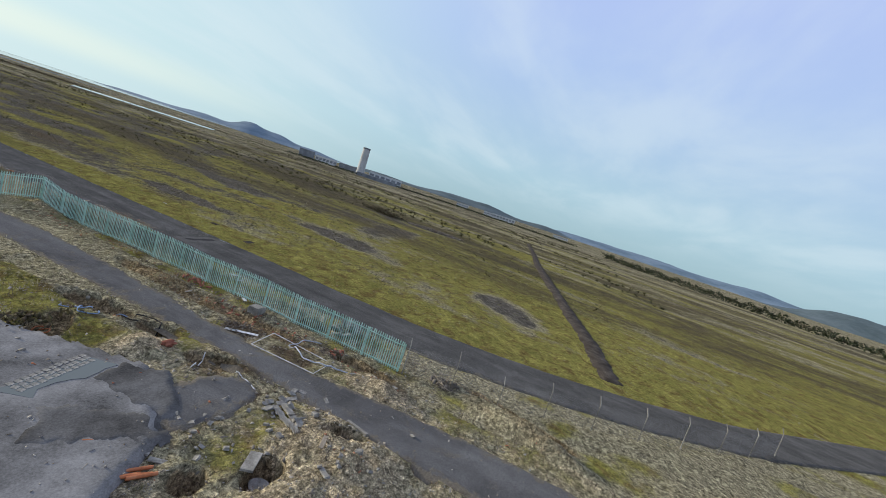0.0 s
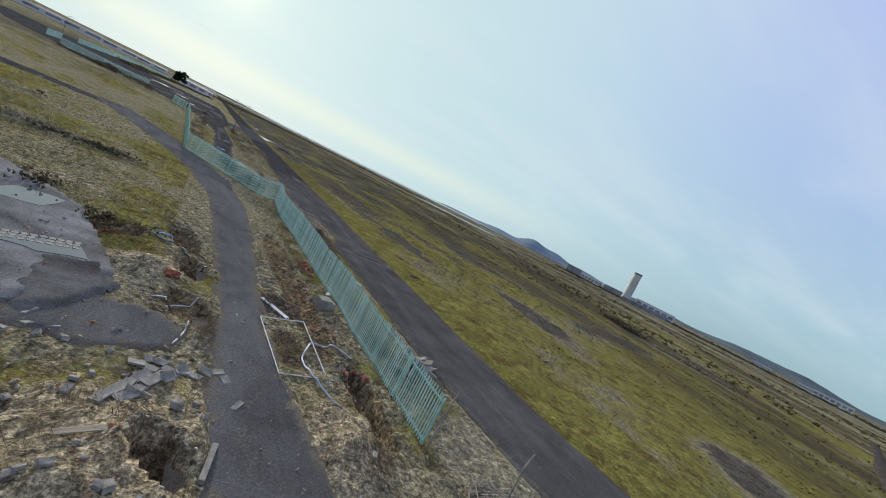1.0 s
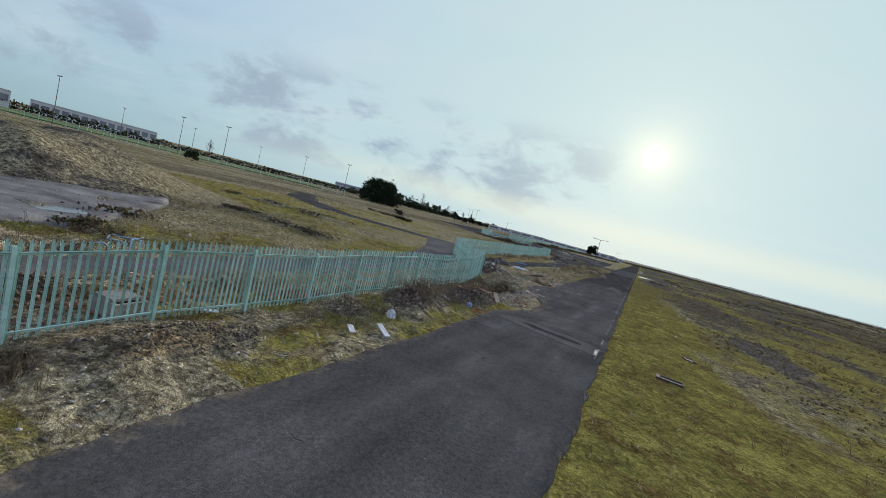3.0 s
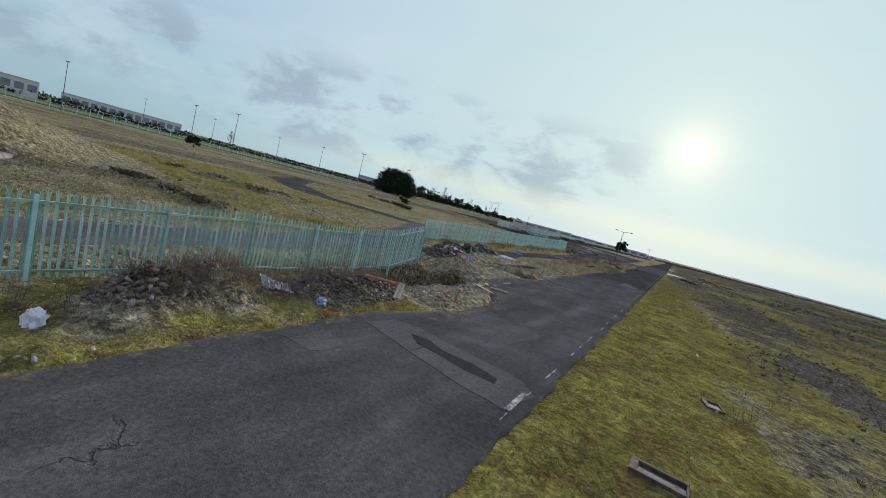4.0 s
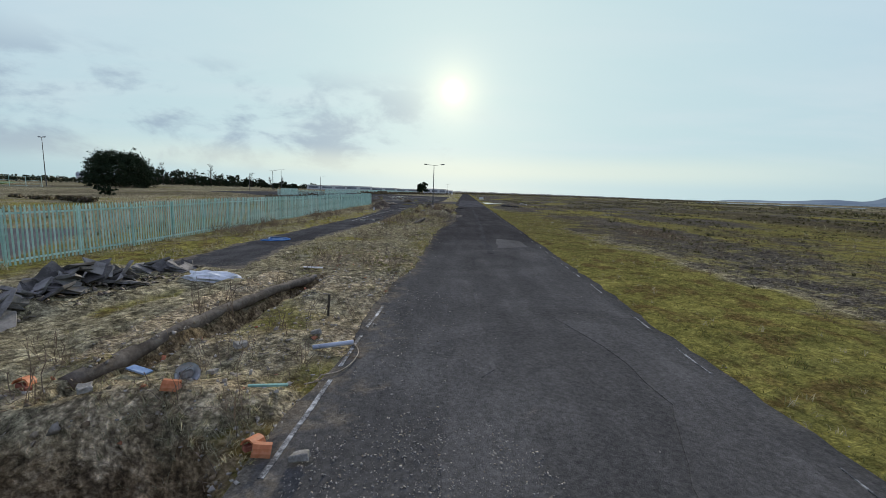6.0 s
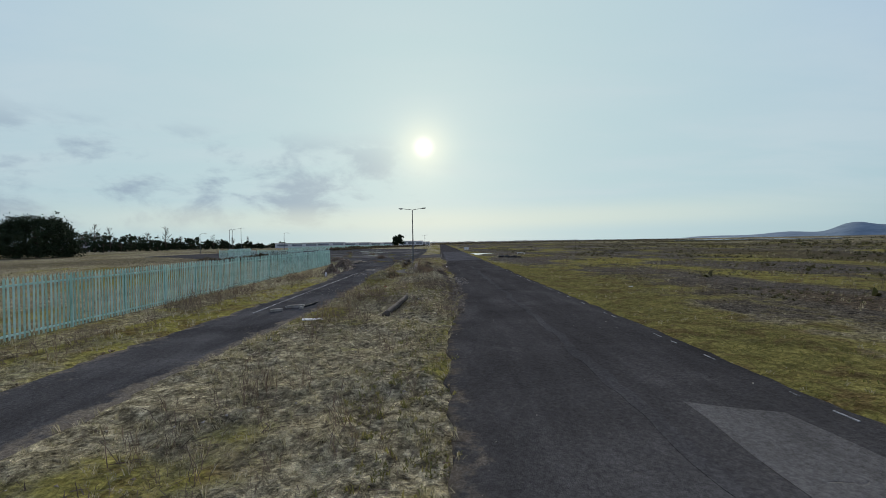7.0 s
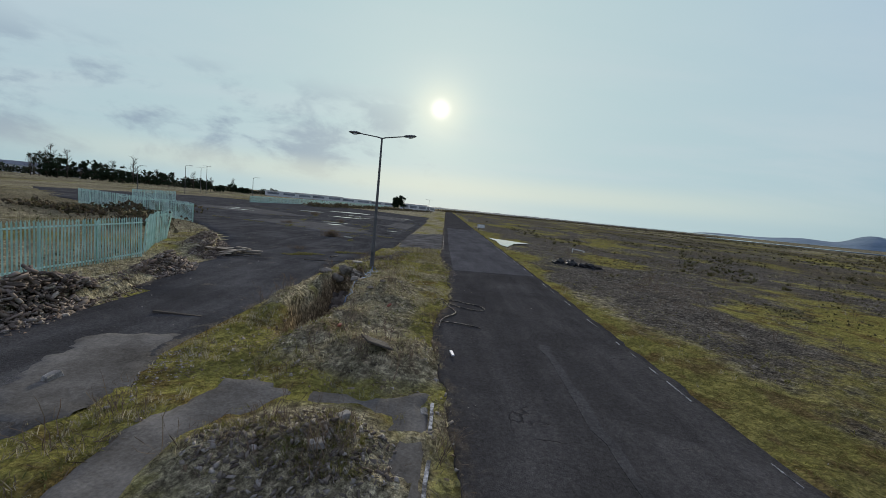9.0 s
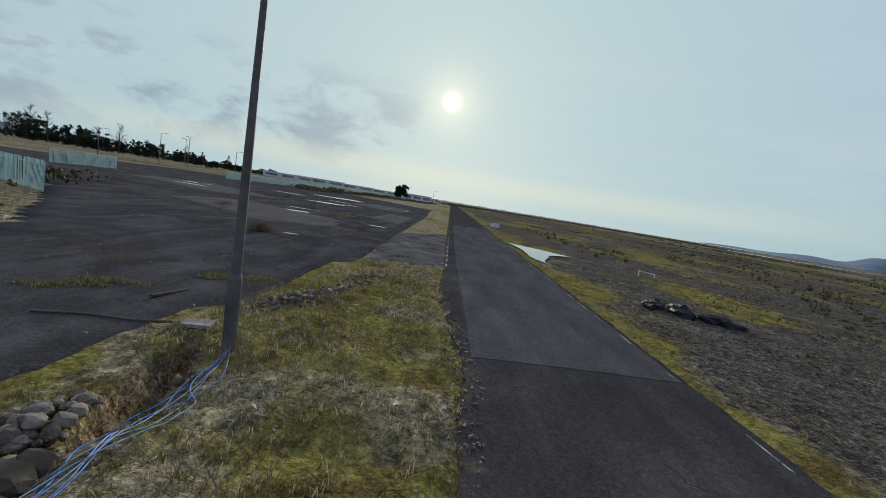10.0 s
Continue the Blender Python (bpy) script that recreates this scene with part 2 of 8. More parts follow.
def asphalt_material(name, stops, patchy=0.5, dirt=None):
    m, k = material(name)
    at = k.add("ShaderNodeTexCoord").outputs["Object"]
    worn = k.noise(k.scaled(at, 1.0, 0.16, 1.0), 0.9, 6.0, 0.65, 0.2)
    blot = k.noise(at, 0.33, 5.0, 0.6, 0.8)
    chip = k.noise(at, 38.0, 3.0, 0.8)
    speck = k.noise(at, 130.0, 2.0, 0.8)
    crack = k.add("ShaderNodeTexVoronoi", {"Vector": k.add("ShaderNodeVectorMath", {0: at, 1: k.add("ShaderNodeTexNoise", {"Vector": at, "Scale": 1.4, "Detail": 4.0}).outputs[1]}, operation="ADD").outputs[0], "Scale": 0.42}, feature="DISTANCE_TO_EDGE").outputs[0]
    line = k.math("SUBTRACT", 1.0, k.step(crack, 0.002, 0.011))
    line = k.math("MULTIPLY", line, k.step(blot, 0.56, 0.70))
    f = k.math("ADD", k.math("MULTIPLY_ADD", worn, 0.55, k.math("MULTIPLY", blot, patchy)), k.math("MULTIPLY_ADD", chip, 0.35, -0.2))
    col = k.ramp(f, [(0.25, stops[0]), (0.5, stops[1]), (0.8, stops[2])])
    pit = k.noise(at, 14.0, 5.0, 0.8)
    col = k.mix(1.0, col, k.ramp(pit, [(0.34, (0.66, 0.66, 0.66)), (0.5, (1, 1, 1)), (0.66, (1.4, 1.4, 1.4))]), "MULTIPLY")
    col = k.mix(k.math("MULTIPLY", k.step(speck, 0.60, 0.70), 0.5), col, (0.20, 0.195, 0.19))
    col = k.mix(k.math("MULTIPLY", line, 0.55), col, (0.016, 0.016, 0.016))
    if dirt is not None:
        # soil and grit lie over the broken margins and in patches
        margin = k.add("ShaderNodeAttribute", attribute_name="margin").outputs["Fac"]
        wander = k.noise(at, 1.6, 6.0, 0.7, 0.3)
        over = k.math("SUBTRACT", 1.0, k.step(k.math("ADD", margin, k.math("MULTIPLY_ADD", wander, 1.6, -0.8)), 0.05, 0.32))
        film = k.math("MULTIPLY", k.step(k.math("MULTIPLY_ADD", pit, 0.35, k.noise(at, 0.7, 6.0, 0.7, 0.5)), 0.78 - dirt, 0.92 - dirt), 0.75)
        mud = k.ramp(k.math("MULTIPLY_ADD", pit, 0.7, k.math("MULTIPLY", chip, 0.4)), [(0.34, (0.060, 0.050, 0.038)), (0.55, (0.150, 0.128, 0.095)), (0.75, (0.30, 0.265, 0.21))])
        col = k.mix(k.math("MAXIMUM", over, film), col, mud)
        # road colour is multiplied darker, coming in between y -64 and -50
        dark = k.add("ShaderNodeAttribute", attribute_name="tar").outputs["Fac"]
        col = k.mix(dark, col, (0.65, 0.64, 0.65), "MULTIPLY")
    h = k.math("MULTIPLY_ADD", chip, 0.7, k.math("MULTIPLY_ADD", speck, 0.4, k.math("MULTIPLY", line, -1.5)))
    finish(k, col, k.math("MULTIPLY_ADD", blot, 0.15, 0.85), h, 0.016, spec=0.0, rough_ground=True)
    return m


MOSS_DARK, MOSS, MOSS_LIGHT = (0.128, 0.120, 0.040), (0.215, 0.200, 0.058), (0.350, 0.315, 0.095)
DRY_DARK, DRY, DRY_LIGHT = (0.104, 0.092, 0.060), (0.255, 0.228, 0.150), (0.460, 0.418, 0.285)
GRIT_DARK, GRIT, GRIT_LIGHT = (0.044, 0.040, 0.034), (0.098, 0.090, 0.078), (0.205, 0.190, 0.168)
SOIL_DARK, SOIL, SOIL_LIGHT = (0.060, 0.045, 0.027), (0.180, 0.136, 0.080), (0.350, 0.280, 0.175)
M_GROUND = ground_material()
M_ROAD = asphalt_material("road_asphalt", [(0.044, 0.042, 0.038), (0.086, 0.082, 0.074), (0.160, 0.152, 0.137)], 0.5, -0.04)
M_PATCH = asphalt_material("patched_asphalt", [(0.084, 0.079, 0.070), (0.134, 0.127, 0.113), (0.196, 0.186, 0.167)], 0.3)
M_YARD = asphalt_material("yard_asphalt", [(0.026, 0.025, 0.024), (0.054, 0.052, 0.049), (0.118, 0.114, 0.107)], 0.6, 0.0)
M_CONCRETE = mottled("weathered_concrete", [(0.125, 0.114, 0.094), (0.245, 0.228, 0.194), (0.40, 0.375, 0.326)], 1.2, 0.85, 18.0, 0.01)
M_TRACK = asphalt_material("worn_track_asphalt", [(0.050, 0.048, 0.045), (0.108, 0.103, 0.096), (0.185, 0.177, 0.165)], 0.6, 0.05)
M_SLAB = mottled("stained_slab", [(0.074, 0.070, 0.063), (0.180, 0.171, 0.156), (0.30, 0.286, 0.262)], 0.45, 0.92, 14.0, 0.006, spec=0.0)
M_LINE, _k = material("worn_line_paint")
_at = _k.add("ShaderNodeTexCoord").outputs["Object"]
_worn = _k.math("MULTIPLY_ADD", _k.noise(_at, 2.2, 4.0, 0.7), 0.6, _k.math("MULTIPLY", _k.noise(_at, 14.0, 4.0, 0.8), 0.5))
finish(_k, _k.ramp(_worn, [(0.49, (0.06, 0.06, 0.06)), (0.57, (0.24, 0.24, 0.23)), (0.69, (0.56, 0.56, 0.53))]), 0.85, _worn, 0.003, spec=0.1)
M_FENCE = mottled("faded_green_fence_paint", [(0.30, 0.47, 0.38), (0.44, 0.63, 0.53), (0.60, 0.77, 0.67)], 1.6, 0.6, 30.0, 0.001, vary=0.35)
M_STEEL = mottled("galvanised_lamp_steel", [(0.05, 0.048, 0.045), (0.09, 0.087, 0.082), (0.14, 0.135, 0.13)], 2.0, 0.6, 30.0, 0.001, spec=0.4)
M_WHITE = mottled("dirty_white_paint", [(0.34, 0.34, 0.33), (0.58, 0.58, 0.56), (0.74, 0.74, 0.72)], 2.0, 0.6, 30.0, 0.002)
M_WATER, _k = material("shallow_water")
finish(_k, (0.105, 0.108, 0.105), 0.06, spec=0.6)
M_BARK = mottled("bark", [(0.03, 0.022, 0.015), (0.07, 0.055, 0.04), (0.12, 0.10, 0.08)], 3.0, 0.95, 20.0, 0.02)
M_PINE = mottled("pine_needles", [(0.010, 0.016, 0.008), (0.022, 0.034, 0.016), (0.040, 0.055, 0.026)], 0.5, 0.9, 6.0, 0.05)
# distance haze is mixed into both hill colours as a blue-grey cast
M_HILL = mottled("hazed_far_hill", [(0.09, 0.13, 0.16), (0.14, 0.19, 0.23), (0.19, 0.24, 0.28)], 0.004, 1.0, 0.03, 1.0)
M_WOOD_HILL = mottled("hazed_wooded_hill", [(0.055, 0.075, 0.075), (0.085, 0.11, 0.115), (0.12, 0.145, 0.15)], 0.006, 1.0, 0.05, 2.0)
M_TOWER = mottled("tower_concrete", [(0.38, 0.37, 0.34), (0.47, 0.46, 0.43), (0.55, 0.54, 0.51)], 0.05, 0.9, 0.8, 0.05)
M_FARROOF = mottled("grey_roofing", [(0.12, 0.13, 0.14), (0.20, 0.21, 0.22), (0.28, 0.29, 0.30)], 0.1, 0.8, 1.0, 0.02)

# ---- shaping ----


def part(name, bm, mat, parent=None, label="", smooth=False):
    """Links a bmesh as one mesh object, under a thing where one is given."""
    me = bpy.data.meshes.new(name)
    bm.to_mesh(me)
    bm.free()
    me.materials.append(mat)
    if smooth:
        me.polygons.foreach_set("use_smooth", [True] * len(me.polygons))
    ob = new(name, me)
    if parent is not None:
        ob.parent = parent
    if label:
        ob["label"] = label
    return ob


def thing(name, m, label, category, group="", kind=""):
    ob = new(name)
    ob.matrix_world = m
    return tagged(ob, label, category, group, kind)


def box(bm, x0, x1, y0, y1, z0, z1, m=None):
    vs = [bm.verts.new(((x0, x1)[i & 1], (y0, y1)[i >> 1 & 1], (z0, z1)[i >> 2])) for i in range(8)]
    for f in ((0, 2, 3, 1), (4, 5, 7, 6), (0, 1, 5, 4), (1, 3, 7, 5), (3, 2, 6, 7), (2, 0, 4, 6)):
        bm.faces.new([vs[i] for i in f])
    if m is not None:
        for v in vs:
            v.co = m @ v.co
    return vs


def tube(bm, points, radii, sides=8, caps=True):
    """A round bar along points, with a radius at each."""
    rings = []
    pts = [Vector(p) for p in points]
    if not isinstance(radii, (list, tuple)):
        radii = [radii] * len(pts)
    for n, p in enumerate(pts):
        ahead = (pts[min(n + 1, len(pts) - 1)] - pts[max(n - 1, 0)]).normalized()
        side = ahead.cross(Vector((0, 0, 1)))
        side = side.normalized() if side.length > 1e-3 else Vector((1, 0, 0))
        top = side.cross(ahead)
        rings.append([bm.verts.new(p + radii[n] * (math.cos(a) * side + math.sin(a) * top)) for a in (2 * math.pi * i / sides for i in range(sides))])
    for a, b in zip(rings, rings[1:]):
        for i in range(sides):
            bm.faces.new((a[i], a[(i + 1) % sides], b[(i + 1) % sides], b[i]))
    if caps:
        bm.faces.new(rings[0][::-1])
        bm.faces.new(rings[-1])


def slab_from(bm, outline, z0, z1):
    """A flat plate with an upright edge all round."""
    low = [bm.verts.new((x, y, z0)) for x, y in outline]
    high = [bm.verts.new((x, y, z1)) for x, y in outline]
    n = len(outline)
    bm.faces.new(high)
    for i in range(n):
        bm.faces.new((low[i], low[(i + 1) % n], high[(i + 1) % n], high[i]))
    bmesh.ops.recalc_face_normals(bm, faces=bm.faces[:])


def ragged(outline, step=0.5, by=0.12, seed=0.0):
    """The outline with its sides broken up and worn."""
    out = []
    for (x0, y0), (x1, y1) in zip(outline, outline[1:] + outline[:1]):
        n = max(1, int(math.hypot(x1 - x0, y1 - y0) / step))
        for i in range(n):
            p = Vector((x0 + (x1 - x0) * i / n, y0 + (y1 - y0) * i / n, seed))
            d = noise.noise_vector(p * 1.3) * by + noise.noise_vector(p * 0.4) * by
            out.append((p.x + d.x, p.y + d.y))
    return out


def smooth(v, lo, hi):
    t = min(1.0, max(0.0, (v - lo) / (hi - lo)))
    return t * t * (3 - 2 * t)


def nz(x, y, s, seed=0.0):
    return noise.noise(Vector((x * s, y * s, seed)))


# ---- the lie of the land ----
# mounds: centre, half-lengths, turn in degrees, height (below 0: pits)
FORMS = [
    (-5.3, -89.3, 1.55, 3.5, -9, -2.3), (-6.2, -84.9, 1.3, 1.5, 30, 0.8), (-7.0, -88.4, 0.5, 2.6, -8, 0.35),
    (-2.85, -89.6, 3.6, 1.1, 84, 0.30), (-4.9, -84.3, 1.6, 0.9, 10, 0.7), (-4.3, -95.9, 2.4, 1.6, 80, 0.55), (-4.8, -101.2, 2.4, 1.2, 92, 0.85), (-5.4, -105.4, 1.0, 0.8, 0, 0.4),
    (-5.4, -76.6, 1.8, 1.0, 8, -1.4), (-5.2, -78.2, 1.8, 0.8, 10, 0.10), (-5.0, -75.0, 1.9, 0.6, 8, 0.25),
    (-9.0, -80.7, 2.0, 1.5, 40, 0.65), (-11.5, -71.5, 3.2, 1.4, 60, 0.3),
    (-6.42, -70.6, 0.42, 4.6, -4, -0.44), (-8.0, -70.5, 0.9, 5.0, -4, 0.16),
    (-4.4, -30.5, 1.7, 3.4, 0, 0.7), (-5.5, -38.0, 2.2, 4.0, 0, 0.3), (-6.85, -25.2, 0.6, 3.0, -10, -1.2), (-5.5, -25.0, 1.2, 3.4, -10, 0.5), (-8.1, -26.6, 0.8, 3.6, -12, 0.55),
    (-5.6, -7.0, 1.6, 5.2, 8, 0.5), (-7.5, -9.0, 0.8, 4.4, 3, -1.3), (-6.3, -12.2, 1.0, 2.0, 0, 0.35), (-8.8, -9.5, 0.5, 2.5, 8, 0.45), (-8.2, -5.2, 0.8, 1.6, 0, 0.45), (-5.1, -18.7, 1.75, 1.5, 0, 0.48), (-5.0, -14.2, 2.4, 1.5, 0, 0.45),
    (-7.75, -1.3, 0.35, 1.9, 12, -0.6), (-15.0, -12.0, 1.1, 7.0, 8, 0.45), (-18.8, 2.5, 1.3, 5.0, 30, 0.45),
    (-4.0, -117.4, 1.7, 1.2, 10, 0.22), (-5.35, -115.7, 0.8, 1.2, 10, -0.9), (-5.2, -112.6, 1.2, 2.6, 0, 0.3),
    (-37.5, -103.0, 7.0, 9.0, 10, 3.0), (-47.0, -98.0, 8.0, 9.0, 0, 2.6),
    (-17.9, -122.7, 0.9, 0.6, 0, -0.8), (-14.2, -123.8, 0.5, 1.05, 25, -1.0), (-15.5, -123.2, 2.6, 1.8, 0, 0.45), (-19.6, -121.1, 0.65, 0.55, 0, -1.0), (-13.2, -127.4, 0.9, 0.6, 0, -0.6), (-7.55, -120.6, 0.5, 2.6, 3, -0.9), (-6.5, -131.0, 1.0, 4.6, -16, 0.8), (-4.8, -130.4, 0.5, 4.0, -14, -0.5), (-15.7, -125.4, 2.4, 1.6, 10, 0.5), (-12.1, -122.2, 1.2, 1.6, 0, 0.35), (-19.5, -124.2, 1.8, 1.2, 0, 0.5), (-9.1, -123, 1.2, 2.0, 0, 0.35), (-13.8, -111.6, 0.5, 1.3, 12, -0.9), (-13.8, -115.8, 0.7, 1.6, 20, -0.4), (-15.4, -112.6, 1.6, 1.2, 0, 0.35), (-8.7, -104.6, 0.6, 4.0, 3, 0.3),
    (-14.3, -107.6, 0.7, 2.4, 12, -0.5), (-17.4, -109.2, 2.0, 0.8, 40, -0.4), (-24.0, -92.0, 6.5, 0.8, 2, 0.5), (-36, -80, 8.0, 0.9, 20, 0.45), (-30, -100, 0.9, 4.0, 10, 0.4), (-8.8, -109.6, 0.8, 9.0, 2, -0.25),
]
FORMS = [(*f[:4], math.cos(radians(f[4])), math.sin(radians(f[4])), f[5]) for f in FORMS]

# burnt and tarry patches: centre, half-lengths, strength
STAINS = [(-10, -113.6, 1.7, 1.7, 0.62), (-10.1, -117.4, 1.0, 2.2, 0.55), (-4.6, -97.4, 2.0, 3.0, 0.45), (12.5, 2.4, 7.0, 3.5, 0.40), (10.5, 9.5, 4.0, 4.0, 0.35), (-8.1, -123.4, 0.7, 1.2, 0.5), (15, -44, 3.0, 9.0, 0.5), (10.5, -80, 2.2, 7.0, 0.45), (-2.9, -35.5, 0.7, 9.0, 0.5), (-14.7, -116.1, 0.8, 1.8, 0.5)]


# bare grey patches on the mossy plain: centre, half-lengths, turn
BARE = [(24.5, -124.5, 9.5, 4.2, 32), (26.5, -98, 4.5, 12, -12), (52, -93, 18, 5, 8), (14.5, -78, 2.2, 8, 0), (40, -60, 5, 14, -20), (16, -40, 3.5, 10, 6), (30, -20, 8, 12, 10), (13, 6, 5, 7, 0)]
BARE = [(*b[:4], math.cos(radians(b[4])), math.sin(radians(b[4]))) for b in BARE]


def bend(y):
    return 0.0088 * max(0.0, -115.0 - y) ** 2 if y > -160 else 17.8 + 0.79 * (-160 - y)


def road_left(y):
    base = -3.25 - 0.25 * smooth(y, -86, -84) * (1 - smooth(y, -68, -64)) - 0.9 * smooth(y, -85.5, -83.5) * (1 - smooth(y, -80, -76.5)) + 1.7 * smooth(y, -97, -92) * (1 - smooth(y, -89.5, -84.5)) + 0.75 * smooth(y, -88, -100) + 1.0 * smooth(y, -50, -38) * smooth(y, -10, -24) + 0.6 * smooth(y, -12, -6) * (1 - smooth(y, 2, 8))
    return bend(y) + base + 0.22 * nz(0, y, 0.35, 3) + 0.16 * nz(0, y, 1.3, 5)


def road_right(y):
    return bend(y) + 3.42 + 0.20 * nz(0, y, 0.22, 8) + 0.13 * nz(0, y, 1.1, 9) + 0.07 * nz(0, y, 3.1, 10)


def inside(poly, x, y):
    hit = False
    for (x0, y0), (x1, y1) in zip(poly, poly[1:] + poly[:1]):
        if (y0 > y) != (y1 > y) and x < x0 + (x1 - x0) * (y - y0) / (y1 - y0):
            hit = not hit
    return hit


PATHS = {
    "track_behind_fence": [(-14.8, -86.7), (-13.3, -94), (-12.9, -103), (-12.8, -110), (-12.8, -116), (-13.1, -121), (-13.3, -126), (-13.6, -140), (-9.4, -140), (-9.8, -126), (-10.4, -121), (-11.0, -116.5), (-10.7, -111), (-10.4, -105), (-10.2, -95), (-11.2, -85), (-13.6, -76.5), (-18, -66), (-24, -56), (-28, -58), (-21.5, -70), (-17.5, -79)],
    "cross_track": [(-24, -56), (-28, -58), (-42, -60), (-58, -52), (-80, -30), (-84, -34), (-62, -58), (-45, -66), (-26, -62)],
    "side_track": [(-12.4, -66), (-12.7, -58), (-12.6, -45), (-12.3, -38), (-12.5, -28), (-13.6, -20), (-9.6, -19), (-9.0, -26), (-9.0, -33), (-8.9, -42), (-9.6, -52), (-9.9, -60), (-9.2, -66)],
    "yard": [(-13.6, -20), (-14.5, -10), (-17.0, 0), (-21.5, 9), (-35, 24), (-66, 40), (-95, 66), (-90, 120), (-40, 150), (-8, 120), (-7.4, 60), (-7.4, 36), (-7.2, 16), (-8.0, 8), (-8.9, 1), (-9.2, -4), (-9.3, -12), (-9.6, -19)],
}


APRONS = [[(-7.6, -21.0), (-7.8, -18.4), (-7.4, -16.3), (-5.9, -16.4), (-4.3, -16.7), (-3.2, -16.1), (-3.0, -22.0), (-6.0, -21.6)], [(-7.1, 13.6), (-3.4, 14.6), (-3.4, 36), (-7.5, 30)], [(-25.5, -101), (-18.7, -107.6), (-16.3, -114.5), (-19.1, -119), (-24.9, -121.6), (-32.9, -114.6), (-33, -105), (-29.5, -98.5)], [(-18.9, -116), (-15.3, -116.4), (-13.8, -117.8), (-14.3, -119.1), (-16.3, -119.4), (-18.5, -118.9)]]


def land(x, y):
    """Height of the open ground."""
    z = 0.06 * nz(x, y, 0.25, 1) + 0.05 * nz(x, y, 0.9, 2)
    if -29 < x < 12 and -140 < y < 26:
        z += 0.055 * nz(x, y, 2.1, 4)
        if -9.5 < x < -2 and y > -126:
            z += 0.11 * nz(x, y, 0.65, 17) + 0.08 * nz(x, y, 1.5, 18)
        if x < -7.4 and y < -103:
            z += (0.14 * nz(x, y, 0.75, 14) + 0.10 * nz(x, y, 1.7, 16)) * smooth(-x, 7.4, 9.0) * (1 - smooth(y, -110, -103))
    z += 0.25 * nz(x, y, 0.035, 6) * smooth(abs(x), 8, 40)
    if -60 < x < 10 and -140 < y < 20:
        for cx, cy, a, b, c, s, h in FORMS:
            dx, dy = x - cx, y - cy
            if abs(dx) < 12 and abs(dy) < 14:
                u, v = (dx * c + dy * s) / a, (dy * c - dx * s) / b
                r = math.sqrt(u * u + v * v) * (1 + 0.22 * nz(x, y, 0.8 if abs(h) < 2.4 else 0.2, cx))
                if r < 1.5:
                    z += h * (1 - smooth(r, 0.84, 1.0)) if h < 0 else h * (1 - smooth(r, 0.0, 1.45)) * (1 + 0.35 * nz(x, y, 1.2 if h < 2 else 0.25, cy))
    return z


def flat_under(x, y):
    """How firmly the ground lies flat under tarmac: 1 on it, 0 off it."""
    f = 0.0
    if -5.5 < x < 5 or (y < -112 and x < 30):
        f = smooth(min(x - road_left(y), road_right(y) - x), -0.35, 0.12)
    return f


def ground_z(x, y):
    z = land(x, y)
    f = flat_under(x, y)
    z = z * (1 - f) - 0.07 * f
    if -100 < x < -7 and f < 1:
        for poly in PATHS.values():
            if inside(poly, x, y):
                z = min(z, 0.02) * 0.3 - 0.05
        for poly in APRONS:
            if z < 0.22 and inside(poly, x, y):
                z = min(z, 0.02) * 0.3 - 0.04
    return z


def spread(lo, hi, fine0, fine1, step, grow=1.16):
    """Grid lines: even between fine0 and fine1, wider and wider beyond."""
    mid = list(np.arange(fine0, fine1 + 1e-6, step))
    out, d, v = [], step, fine1
    while v < hi:
        d *= grow
        v += d
        out.append(min(v, hi))
    back, d, v = [], step, fine0
    while v > lo:
        d *= grow
        v -= d
        back.append(max(v, lo))
    return back[::-1] + mid + out


